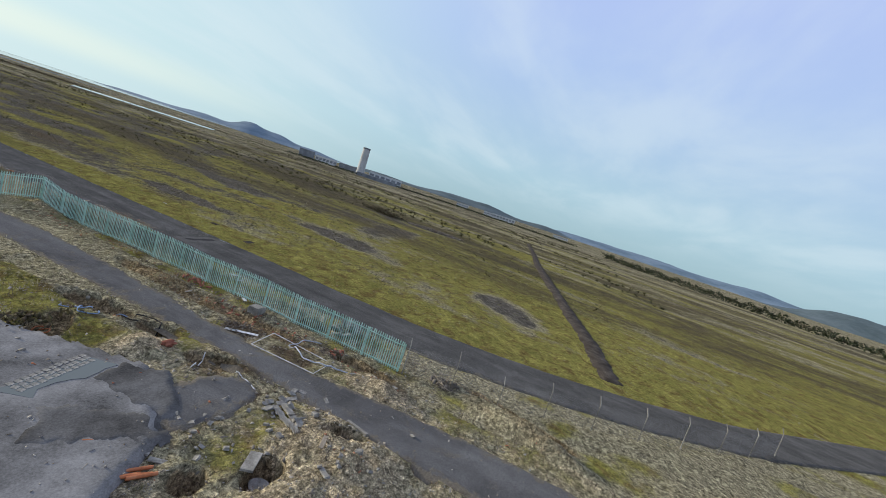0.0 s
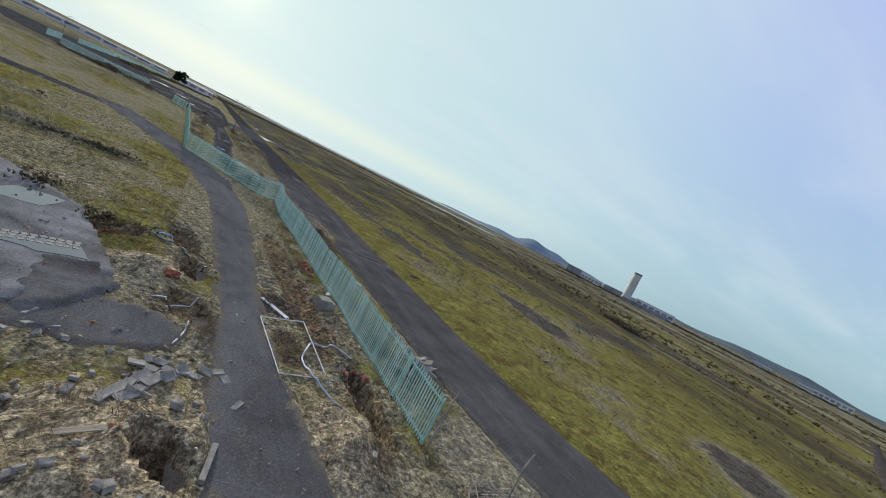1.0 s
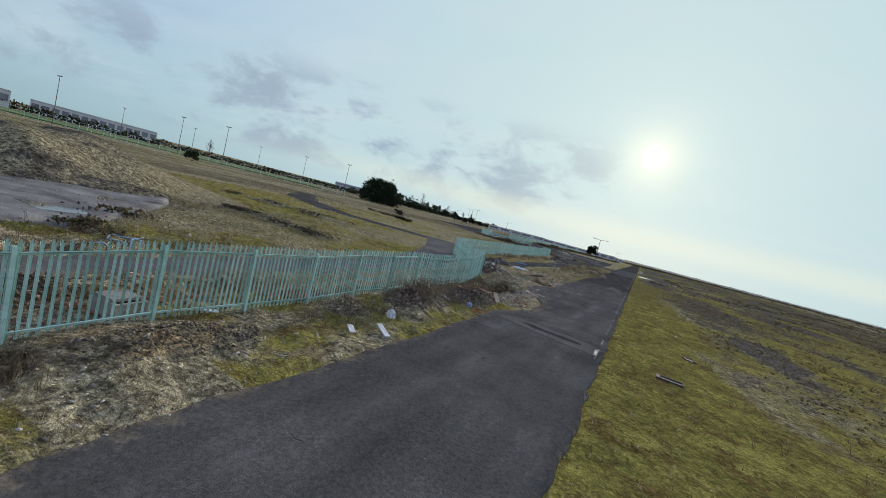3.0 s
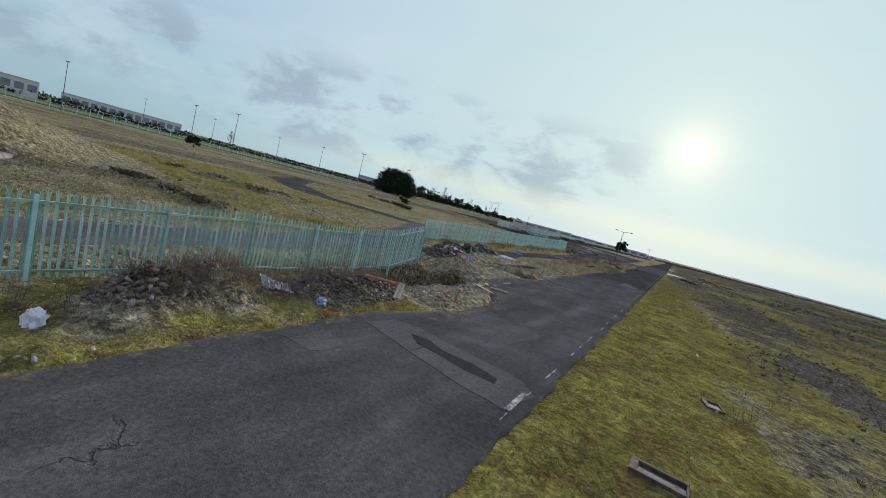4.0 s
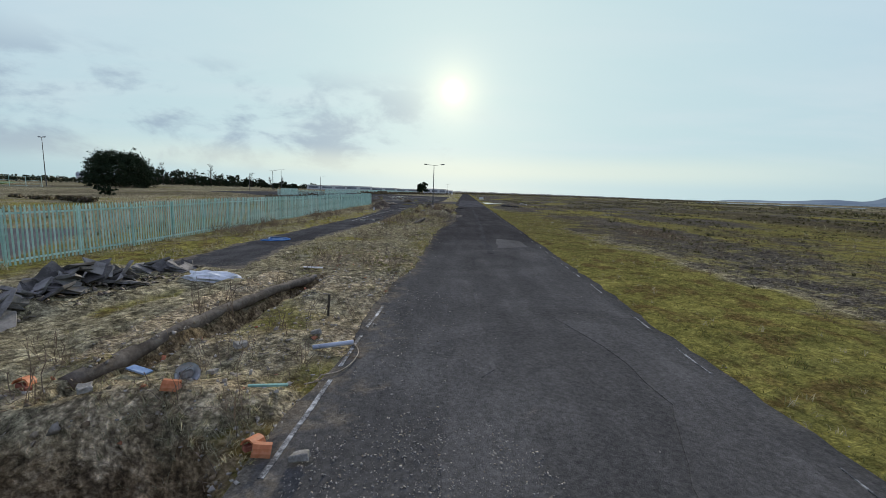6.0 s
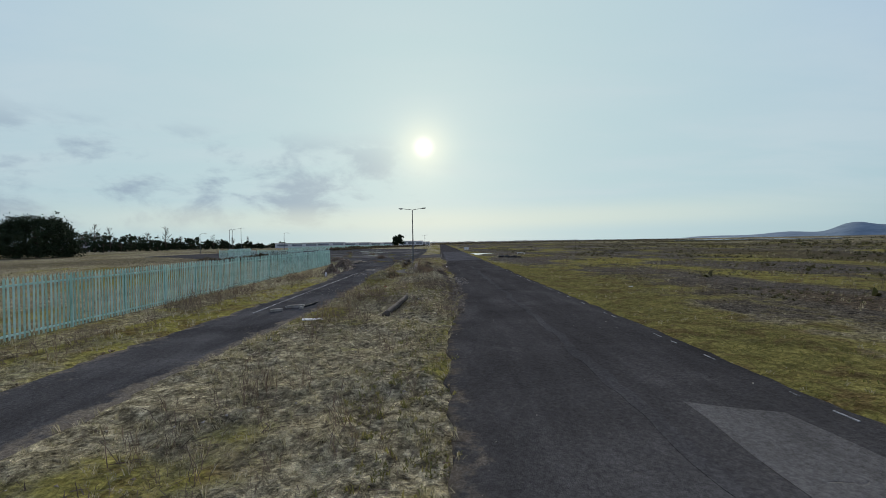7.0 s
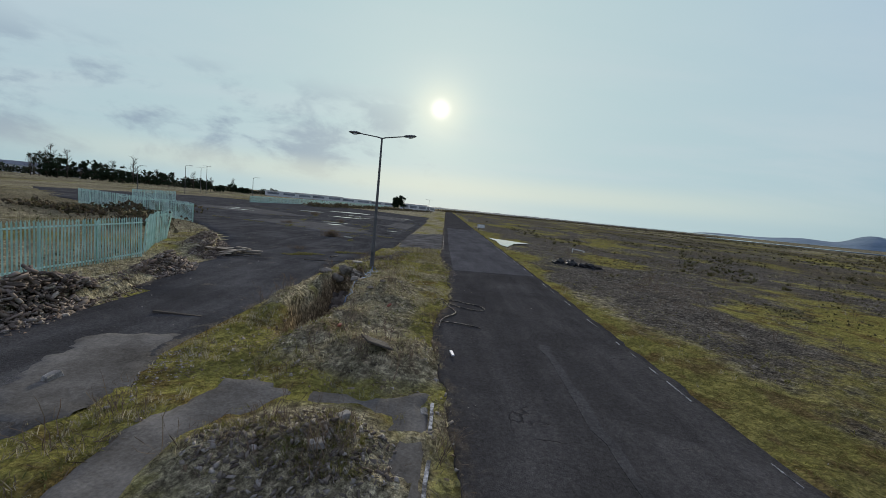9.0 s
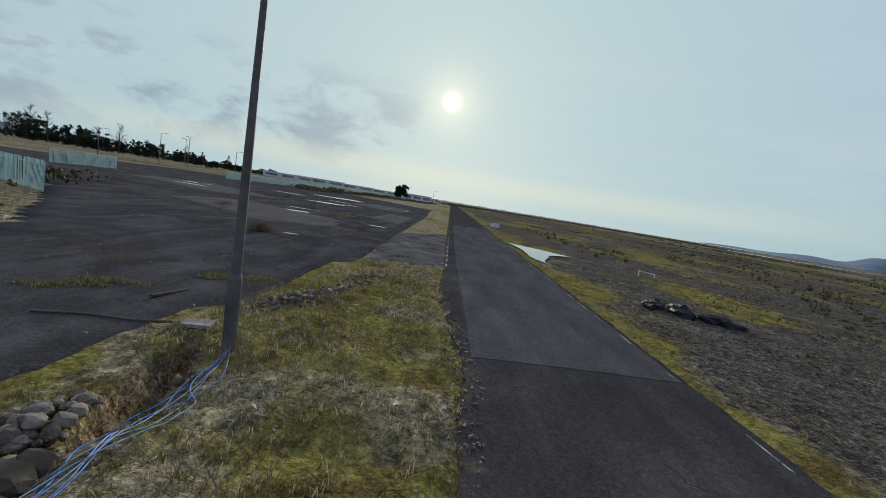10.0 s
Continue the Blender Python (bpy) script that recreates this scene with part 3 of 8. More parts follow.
def zones(x, y):
    """Where moss, grit and bare soil may lie."""
    moss = grit = soil = 0.0
    pale, dug = -0.6, 0.0
    right = x - bend(y) if y < -115 else x
    if right > 3:
        edge = 8.2 + 2.4 * nz(0, y, 0.06, 21) + 1.8 * nz(x, y, 0.22, 22) + 1.0 * nz(x, y, 0.6, 23) - 3.4 * smooth(y, -55, -5) + 2.0 * smooth(y, -100, -125)
        moss = (0.28 - 0.08 * smooth(y, -70, -40)) * (1 - smooth(right, edge - 1.6, edge + 1.6)) + 0.18 * (1 - smooth(x, 120, 500)) - 0.02
        moss += (0.20 * smooth(nz(x, y * 0.6, 0.11, 33), 0.0, 0.3) - 0.14) * smooth(y, -30, 2) * smooth(right, 3.4, 4.6)
        grit = 0.27 * smooth(right, edge, edge + 2.5) * (1 - smooth(x, 60, 160)) + 0.16
        grit += 0.16 * smooth(y, -62, -30)
        if y > -12:
            grit += 0.04 * smooth(right, 3.6, 6.5)
        wide_moss = smooth(-y, 78, 100) * (1 - smooth(x, 60, 150))
        moss += 0.11 * wide_moss
        grit -= 0.22 * wide_moss
        for cx, cy, a, b, c, d in BARE:
            u, v = (x - cx) * c + (y - cy) * d, (y - cy) * c - (x - cx) * d
            r = math.hypot(u / a, v / b) * (1 + 0.35 * nz(x, y, 0.16, 27) + 0.2 * nz(x, y, 0.5, 28))
            if r < 1.3:
                moss -= 0.42 * (1 - smooth(r, 0.2, 1.28))
                grit += 0.36 * (1 - smooth(r, 0.2, 1.28))
    elif x < -0.4 or y < -115:
        moss, grit = -0.12, 0.10
        if y < -115 and x > -9:
            moss, grit, soil = 0.02 + 0.30 * nz(x, y, 0.4, 30), 0.28, 0.16
        if -12 < x and y > -72:
            moss = 0.02 + 0.22 * smooth(nz(x, y, 0.22, 12), 0.0, 0.4)
        if -9 < x and -21 <= y < 14:
            moss, soil, grit = 0.19 + 0.26 * nz(x, y, 0.5, 32), 0.14, 0.14
        if -16 < x < -12 and -66 < y < 4:
            moss = 0.22
        if -9.8 < x < -7.4 and -24 < y < -11:
            moss = 0.42
        if math.hypot(x + 5.1, y + 18.7) < 1.8:
            moss = 0.22
        if x < -15:
            moss = 0.12 + 0.20 * nz(x, y, 0.05, 7)
        if -7.8 < x and -132 < y < -60:
            grit, soil, pale = 0.10, 0.10 + 0.14 * smooth(-y, 92, 98), 0.44 - 0.34 * smooth(-y, 92, 98)
            if y > -94:
                grit, soil, pale, moss = 0.14, 0.14, 0.40, 0.16 + 0.34 * nz(x, y, 0.4, 29)
            if -94 < y < -84 and x > -4.6:
                grit, pale, moss = 0.22, 0.36, 0.02
            if y < -122:
                grit, soil, pale, moss = 0.26, 0.20, -0.05, 0.02 + 0.30 * nz(x, y, 0.4, 30)
        if -112 < y < -94 and -7.8 < x:
            moss, pale, soil = 0.16 + 0.35 * nz(x, y, 0.5, 25), 0.06, 0.20
        if -32 < x < -7.8 and -112 <= y < -84:
            pale = 0.10 + 0.2 * nz(x, y, 0.2, 24)
        if -60 < x < -14 and y > 2:
            moss, soil, grit = -0.05 + 0.2 * nz(x, y, 0.15, 31), 0.22, 0.2
        if -9 < x and -46 < y < -21:
            moss, soil, grit = moss + 0.08, 0.14, 0.22
        if -30 < x < -7.8 and -140 < y < -112:
            grit, soil, moss, pale = 0.06, 0.14, 0.04 + 0.28 * nz(x, y, 0.35, 26), 0.36
        if math.hypot((x + 40) / 13, (y + 101) / 12) < 1.15:
            grit, moss = 0.42, -0.3
        if -27 < x < -21 and -128 < y < -120:
            grit = 0.6
        if x < -60:
            grit, moss = -0.05, 0.02
    if -60 < x < 10 and -140 < y < 20:
        for cx, cy, a, b, c, s, h in FORMS:
            dx, dy = x - cx, y - cy
            if abs(dx) < 9 and abs(dy) < 9 and abs(h) < 2.5:
                r = math.hypot((dx * c + dy * s) / a, (dy * c - dx * s) / b)
                if r < 1.3:
                    # pits take the dug colour, which also holds their painted shade
                    dug += (1.0 if h < -2 else 0.42 if h < -0.45 else 0.0) * (1 - smooth(r, 0.75, 1.08))
                    pale += (-0.8 if h < -2 else -0.35 if h < 0 else 0.16) * (1 - smooth(r, 0.6, 1.3))
                    soil += (0.75 if h < 0 else 0.16) * (1 - smooth(r, 0.6, 1.3))
                    moss -= 0.25 * (1 - smooth(r, 0.6, 1.3))
    for cx, cy, a, b, s in STAINS:
        if abs(x - cx) < 1.3 * a and abs(y - cy) < 1.3 * b:
            dug = max(dug, s * (1 - smooth(math.hypot((x - cx) / a, (y - cy) / b), 0.5, 1.25)))
    return moss, grit, soil, pale, dug


def build_ground():
    xs = spread(-3600, 3600, -26, 9, 0.22, 1.10)
    ys = spread(-2600, 4300, -130, 20, 0.23)
    verts, moss, grit, soil, heath, pale, dug = [], [], [], [], [], [], []
    for y in ys:
        for x in xs:
            verts.append((x, y, ground_z(x, y) if max(abs(x), abs(y + 60)) < 400 else land(x, y)))
            a, b, c, d, e = zones(x, y)
            dug.append(e), pale.append(d), moss.append(a), grit.append(b), soil.append(c), heath.append(max(smooth(x, 12, 60), 0.45 * smooth(y, -72, -40)) if x > 0 else 0.7 * smooth(-x, 18, 45))
    n = len(xs)
    faces = [(j * n + i, j * n + i + 1, (j + 1) * n + i + 1, (j + 1) * n + i) for j in range(len(ys) - 1) for i in range(n - 1)]
    me = bpy.data.meshes.new("ground")
    me.from_pydata(verts, [], faces)
    for name, values in (("moss", moss), ("grit", grit), ("soil", soil), ("heath", heath), ("pale", pale), ("dug", dug)):
        me.attributes.new(name, "FLOAT", "POINT").data.foreach_set("value", values)
    me.polygons.foreach_set("use_smooth", [True] * len(me.polygons))
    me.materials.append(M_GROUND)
    return tagged(new("ground", me), "flat waste ground with moss, dead grass and grit", "ground", kind="structure")


build_ground()


def road_z(x, y):
    return 0.045 - 0.0012 * (x - bend(y)) ** 2 + 0.012 * nz(x, y, 0.5, 15)


def build_road():
    """A strip with ragged edges and a slight camber, thick enough to stand as a step."""
    ys = list(np.arange(-150, 60, 0.4)) + list(np.arange(60, 260, 3)) + list(np.arange(260, 1500, 30))
    ys = [-420, -360, -300, -260, -220, -190, -170] + ys
    rows, margin, tar = [], [], []
    for y in ys:
        l, r = road_left(y), road_right(y)
        cols = [l, l + 0.05] + [l + 0.05 + (r - l - 0.1) * i / 14 for i in range(1, 14)] + [r - 0.05, r]
        row = []
        for i, x in enumerate(cols):
            z = road_z(x, y)
            tar.append(smooth(y + 2.5 * nz(x, y, 0.5, 19), -64, -50))
            margin.append(min((x - l) * (0.30 if -95 < y < -68 else 0.7) + 0.1, (r - x) * 1.6 + 0.25))
            row.append((x, y, -0.10 if i in (0, len(cols) - 1) else z))
        rows.append(row)
    n = len(rows[0])
    verts = [v for row in rows for v in row]
    faces = [(j * n + i, j * n + i + 1, (j + 1) * n + i + 1, (j + 1) * n + i) for j in range(len(rows) - 1) for i in range(n - 1)]
    me = bpy.data.meshes.new("road")
    me.from_pydata(verts, [], faces)
    me.polygons.foreach_set("use_smooth", [True] * len(me.polygons))
    me.attributes.new("margin", "FLOAT", "POINT").data.foreach_set("value", margin)
    me.attributes.new("tar", "FLOAT", "POINT").data.foreach_set("value", tar)
    me.materials.append(M_ROAD)
    return tagged(new("road", me), "straight worn dark asphalt road with broken edges", "road", kind="structure")


road = build_road()


def plate(name, outline, mat, label, category, z=0.012, parent=None, step=0.6, by=0.12):
    bm = bmesh.new()
    slab_from(bm, ragged(outline, step, by), -0.12, z)
    bmesh.ops.triangulate(bm, faces=[f for f in bm.faces if len(f.verts) > 4])
    ob = part(name, bm, mat, parent)
    return tagged(ob, label, category, kind="structure") if parent is None else ob



def from_outline(poly, x, y):
    """Distance to the outline, above 0 inside it."""
    best = 1e9
    for (x0, y0), (x1, y1) in zip(poly, poly[1:] + poly[:1]):
        dx, dy = x1 - x0, y1 - y0
        t = min(1.0, max(0.0, ((x - x0) * dx + (y - y0) * dy) / (dx * dx + dy * dy + 1e-9)))
        best = min(best, (x - x0 - dx * t) ** 2 + (y - y0 - dy * t) ** 2)
    return math.sqrt(best) * (1 if inside(poly, x, y) else -1)


def track(name, outline, mat, label, category, z=0.012, step=0.35, wear=1.0, drop=0.5):
    """Old tarmac whose broken margins sink under the soil beside it."""
    x0, x1 = min(p[0] for p in outline) - 0.6, max(p[0] for p in outline) + 0.6
    y0, y1 = min(p[1] for p in outline) - 0.6, max(p[1] for p in outline) + 0.6
    nx, ny = int((x1 - x0) / step) + 1, int((y1 - y0) / step) + 1
    index, verts, margin = {}, [], []
    for j in range(ny + 1):
        for i in range(nx + 1):
            x, y = x0 + i * step, y0 + j * step
            d = from_outline(outline, x, y)
            if d < -1.6 * step - 0.2:
                continue
            d += wear * (0.30 * nz(x, y, 0.8, 51) + 0.22 * nz(x, y, 2.2, 52))
            index[i, j] = len(verts)
            margin.append(0.9 * d)
            verts.append((x, y, z + 0.02 * nz(x, y, 0.5, 53) - drop * max(0.0, -d)))
    faces = []
    for i, j in index:
        quad = [(i, j), (i + 1, j), (i + 1, j + 1), (i, j + 1)]
        if all(q in index for q in quad):
            faces.append([index[q] for q in quad])
    me = bpy.data.meshes.new(name)
    me.from_pydata(verts, [], faces)
    me.attributes.new("margin", "FLOAT", "POINT").data.foreach_set("value", margin)
    me.polygons.foreach_set("use_smooth", [True] * len(me.polygons))
    me.materials.append(mat)
    return tagged(new(name, me), label, category, kind="structure")


track("path_behind_fence", PATHS["track_behind_fence"], M_TRACK, "narrow cracked asphalt track behind the green fence", "path")
track("path_across_field", PATHS["cross_track"], M_YARD, "old asphalt track across the rough field", "path", 0.008, 0.8)
side_track = track("path_beside_road", PATHS["side_track"], M_YARD, "overgrown asphalt track between fence and verge", "path", 0.010)
track("yard", PATHS["yard"], M_YARD, "wide empty derelict asphalt yard", "yard", 0.014, 1.0, 0.8, 3.0)

# ---- the green palisade fence ----
PALE_H = 2.02


def pale_mesh():
    bm = bmesh.new()
    prof = [(-0.034, 0.012), (-0.020, -0.012), (0.0, 0.006), (0.020, -0.012), (0.034, 0.012), (0.020, -0.007), (0.0, 0.011), (-0.020, -0.007)]
    ring = lambda z, s=1.0: [bm.verts.new((x * s, y, z)) for x, y in prof]  # noqa: E731
    levels = [ring(0.0), ring(PALE_H - 0.13), ring(PALE_H, 0.14)]
    for a, b in zip(levels, levels[1:]):
        for i in range(8):
            bm.faces.new((a[i], a[(i + 1) % 8], b[(i + 1) % 8], b[i]))
    # splayed outer points
    for s in (-1, 1):
        p = [bm.verts.new(c) for c in ((s * 0.032, 0.010, PALE_H - 0.16), (s * 0.010, -0.006, PALE_H - 0.15), (s * 0.050, 0.035, PALE_H - 0.03))]
        bm.faces.new(p)
    me = bpy.data.meshes.new("pale")
    bm.to_mesh(me)
    bm.free()
    me.materials.append(M_FENCE)
    return me


def post_mesh():
    bm = bmesh.new()
    box(bm, -0.04, 0.04, 0.030, 0.040, -0.3, 1.92)
    box(bm, -0.04, 0.04, 0.095, 0.105, -0.3, 1.92)
    box(bm, -0.004, 0.004, 0.040, 0.095, -0.3, 1.92)
    me = bpy.data.meshes.new("post")
    bm.to_mesh(me)
    bm.free()
    me.materials.append(M_FENCE)
    return me


PALE, POST = pale_mesh(), post_mesh()


def child(name, me, parent, m):
    ob = new(name, me)
    ob.parent = parent
    ob.matrix_local = m
    return ob


def palisade(points, label, lean=0.8, seed=0, sag=0.0, singles=300):
    """A run of fence through points on the ground: posts, two rails to a bay, and pales."""
    rnd = random.Random(seed)
    x0, y0 = points[0]
    fence = thing("palisade_fence", pose(x0, y0, 0), label, "fence", "green palisade fencing")
    made, rest = 0, bmesh.new()
    for (ax, ay), (bx, by) in zip(points, points[1:]):
        length = math.hypot(bx - ax, by - ay)
        bays = max(1, round(length / 2.78))
        turn = math.degrees(math.atan2(by - ay, bx - ax))
        for b in range(bays + 1):
            t = b / bays
            x, y = ax + (bx - ax) * t, ay + (by - ay) * t
            child("post", POST, fence, pose(x - x0, y - y0, land(x, y) + 0.02, rnd.gauss(0, lean * 0.5), rnd.gauss(0, lean * 0.5), turn))
        for b in range(bays):
            t0, t1 = b / bays, (b + 1) / bays
            pa = Vector((ax + (bx - ax) * t0, ay + (by - ay) * t0, 0))
            pb = Vector((ax + (bx - ax) * t1, ay + (by - ay) * t1, 0))
            pa.z, pb.z = max(land(pa.x, pa.y), -0.15) + 0.04, max(land(pb.x, pb.y), -0.15) + 0.04
            tip = rnd.gauss(0, lean)
            ahead = (pb - pa).normalized()
            side = Vector((-ahead.y, ahead.x, 0)).normalized()
            for h in (0.16, 1.74):
                bm = bmesh.new()
                a, c = pa + Vector((0, 0, h)), pb + Vector((0, 0, h))
                for w0, w1, z0, z1 in ((0.012, 0.019, -0.032, 0.032), (0.019, 0.062, 0.025, 0.032)):
                    vs = [bm.verts.new(p + side * w + Vector((0, 0, z)) - Vector((x0, y0, 0))) for p in (a, c) for w, z in ((w0, z0), (w1, z0), (w1, z1), (w0, z1))]
                    for i in range(4):
                        bm.faces.new((vs[i], vs[(i + 1) % 4], vs[4 + (i + 1) % 4], vs[4 + i]))
                part("rail", bm, M_FENCE, fence)
            count = 17
            for i in range(count):
                p = pa.lerp(pb, (i + 0.5) / count)
                p.z += rnd.uniform(-0.012, 0.012) - sag * math.sin(math.pi * (i + 0.5) / count)
                m = pose(p.x - x0, p.y - y0, p.z, tip + rnd.gauss(0, 0.35), rnd.gauss(0, 0.35), turn)
                if made < singles:
                    child("pale", PALE, fence, m)
                    made += 1
                else:
                    n = len(rest.verts)
                    rest.from_mesh(PALE)
                    rest.verts.ensure_lookup_table()
                    for v in rest.verts[n:]:
                        v.co = m @ v.co
    if rest.verts:
        part("pale_run", rest, M_FENCE, fence)["kind"] = "stuff"
    else:
        rest.free()
    return fence


F_END, F_C1, F_C2, F_C3 = (-6.15, -122.6), (-7.0, -87.6), (-16.0, -73.2), (-18.6, -3.6)
palisade([F_C1, F_END], "faded green steel palisade fence beside the road", seed=1)
palisade([F_C2, F_C1], "faded green steel palisade fence set back behind dumped rubble", seed=2)
palisade([(F_C2[0] - 0.1, F_C2[1] + 0.2), F_C3], "long faded green steel palisade fence beside the asphalt track", seed=3)


# ---- the twin-armed street lamp ----
def street_lamp(x, y, z, height, reach, turn, label):
    lamp = thing("street_lamp", pose(x, y, z, 0, 0, turn), label, "street lamp")
    bm = bmesh.new()
    tube(bm, [(0, 0, -0.4), (0, 0, 1.3), (0, 0, 1.42), (0, 0, height)], [0.135, 0.135, 0.10, 0.055], 12)
    part("column", bm, M_STEEL, lamp, smooth=False)
    bm = bmesh.new()
    box(bm, -0.06, 0.06, -0.142, -0.12, 0.45, 1.05)
    part("access_door", bm, M_STEEL, lamp)
    for s in (-1, 1):
        bm = bmesh.new()
        tube(bm, [(0, 0, height - 0.05), (s * 0.25, 0, height + 0.02), (s * (reach - 0.55), 0, height + 0.16)], [0.04, 0.036, 0.03], 8)
        part("arm", bm, M_STEEL, lamp)
        bm = bmesh.new()
        ring = []
        for u, w, h in ((0, 0.05, 0.05), (0.12, 0.10, 0.075), (0.35, 0.14, 0.085), (0.6, 0.13, 0.07), (0.72, 0.06, 0.03)):
            ring.append([bm.verts.new((s * (reach - 0.6 + u), w * math.cos(a), height + 0.17 + u * 0.06 + h * math.sin(a))) for a in (2 * math.pi * i / 10 for i in range(10))])
        for a, b in zip(ring, ring[1:]):
            for i in range(10):
                bm.faces.new((a[i], a[(i + 1) % 10], b[(i + 1) % 10], b[i]))
        bm.faces.new(ring[0])
        bm.faces.new(ring[-1])
        bmesh.ops.recalc_face_normals(bm, faces=bm.faces[:])
        head = part("lantern", bm, M_STEEL, lamp, smooth=True)
        bm = bmesh.new()
        bmesh.ops.create_uvsphere(bm, u_segments=10, v_segments=6, radius=0.12, matrix=Matrix.Translation((s * (reach - 0.25), 0, height + 0.12)) @ Matrix.Diagonal((1.7, 0.85, 0.45, 1)))
        part("bowl", bm, M_WHITE, head, "dull translucent lamp bowl", smooth=True)
    return lamp


street_lamp(-7.35, 0.3, 0.15, 7.65, 1.95, -8, "tall grey steel street lamp with two arms")

# ---- trees ----


def clump_leaves(bm, rnd, centre, size, count, length):
    for _ in range(count):
        d = Vector((rnd.gauss(0, 1), rnd.gauss(0, 1), rnd.gauss(0, 0.8)))
        c = centre + d * size * 0.5
        a = Vector((rnd.gauss(0, 1), rnd.gauss(0, 1), rnd.gauss(0, 1))).normalized() * length
        b = a.cross(Vector((rnd.gauss(0, 1), rnd.gauss(0, 1), rnd.gauss(0, 1)))).normalized() * length * 0.45
        vs = [bm.verts.new(c - a * 0.5), bm.verts.new(c + b * 0.5), bm.verts.new(c + a * 0.6), bm.verts.new(c - b * 0.5)]
        bm.faces.new(vs)


def crowned_tree(name, x, y, width, height, label, mat, seed=0, clumps=240, trunk=0.12, low=0.06, leaf=0.5):
    """A tapered trunk with limbs and a broken crown of leafy clumps."""
    rnd = random.Random(seed)
    tree = thing(name, pose(x, y, land(x, y)), label, "tree")
    bm = bmesh.new()
    tube(bm, [(0, 0, -0.3), (0.1, 0, height * 0.25), (-0.1, 0.1, height * 0.6), (0, 0, height * 0.85)], [height * 0.03, height * 0.025, height * 0.014, 0.04], 8)
    for i in range(14):
        a, z = rnd.uniform(0, 6.28), height * rnd.uniform(0.12, 0.7)
        r = width * 0.42 * rnd.uniform(0.7, 1)
        tube(bm, [(0, 0, z), (math.cos(a) * r * 0.5, math.sin(a) * r * 0.5, z + height * 0.06), (math.cos(a) * r, math.sin(a) * r, z + height * 0.16)], [height * 0.010, height * 0.006, 0.02], 5)
    part("trunk", bm, M_BARK, tree)
    bm = bmesh.new()
    lobes = [(Vector((rnd.uniform(-0.34, 0.34) * width, rnd.uniform(-0.34, 0.34) * width, height * rnd.uniform(low + 0.14, 0.78))), rnd.uniform(0.15, 0.23) * width) for _ in range(26)]
    for n in range(clumps):
        c, r = lobes[n % len(lobes)]
        d = Vector((rnd.gauss(0, 1), rnd.gauss(0, 1), rnd.gauss(0, 0.75))).normalized()
        p = c + d * r * rnd.uniform(0.35, 1.0)
        p.z = min(max(p.z, height * max(low, 0.015)), height * (1 - 0.25 * (math.hypot(p.x, p.y) / (0.5 * width)) ** 2))
        clump_leaves(bm, rnd, p, width * 0.06, 26, leaf)
    part("crown", bm, mat, tree)
    return tree


def bare_tree(name, x, y, height, label, seed=0):
    """A leafless winter tree: trunk, limbs and twigs."""
    rnd = random.Random(seed)
    tree = thing(name, pose(x, y, land(x, y)), label, "tree", "far tree belt")
    wood = bmesh.new()
    tube(wood, [(0, 0, -0.2), (0, 0, height * 0.5), (0.1, 0, height)], [height * 0.02, height * 0.012, 0.02], 6)
    part("trunk", wood, M_BARK, tree)
    bm = bmesh.new()
    for i in range(26):
        a, z = rnd.uniform(0, 6.28), height * rnd.uniform(0.2, 0.9)
        r = height * 0.28 * (1.15 - z / height) * rnd.uniform(0.6, 1.2)
        e = Vector((math.cos(a) * r, math.sin(a) * r, z + r * 1.1))
        tube(bm, [(0, 0, z), (e.x * 0.5, e.y * 0.5, z + r * 0.4), e], [height * 0.006, height * 0.004, 0.015], 3, False)
        for _ in range(6):
            q = Vector((0, 0, z)).lerp(e, rnd.uniform(0.4, 1))
            tube(bm, [q, q + Vector((rnd.gauss(0, 0.5), rnd.gauss(0, 0.5), rnd.uniform(0.3, 1.0))) * height * 0.09], [0.05, 0.02], 3, False)
    part("crown", bm, M_BARK, tree)["kind"] = "stuff"
    return tree


def from_eye(ex, ey, az, dist):
    return ex + math.sin(radians(az)) * dist, ey + math.cos(radians(az)) * dist


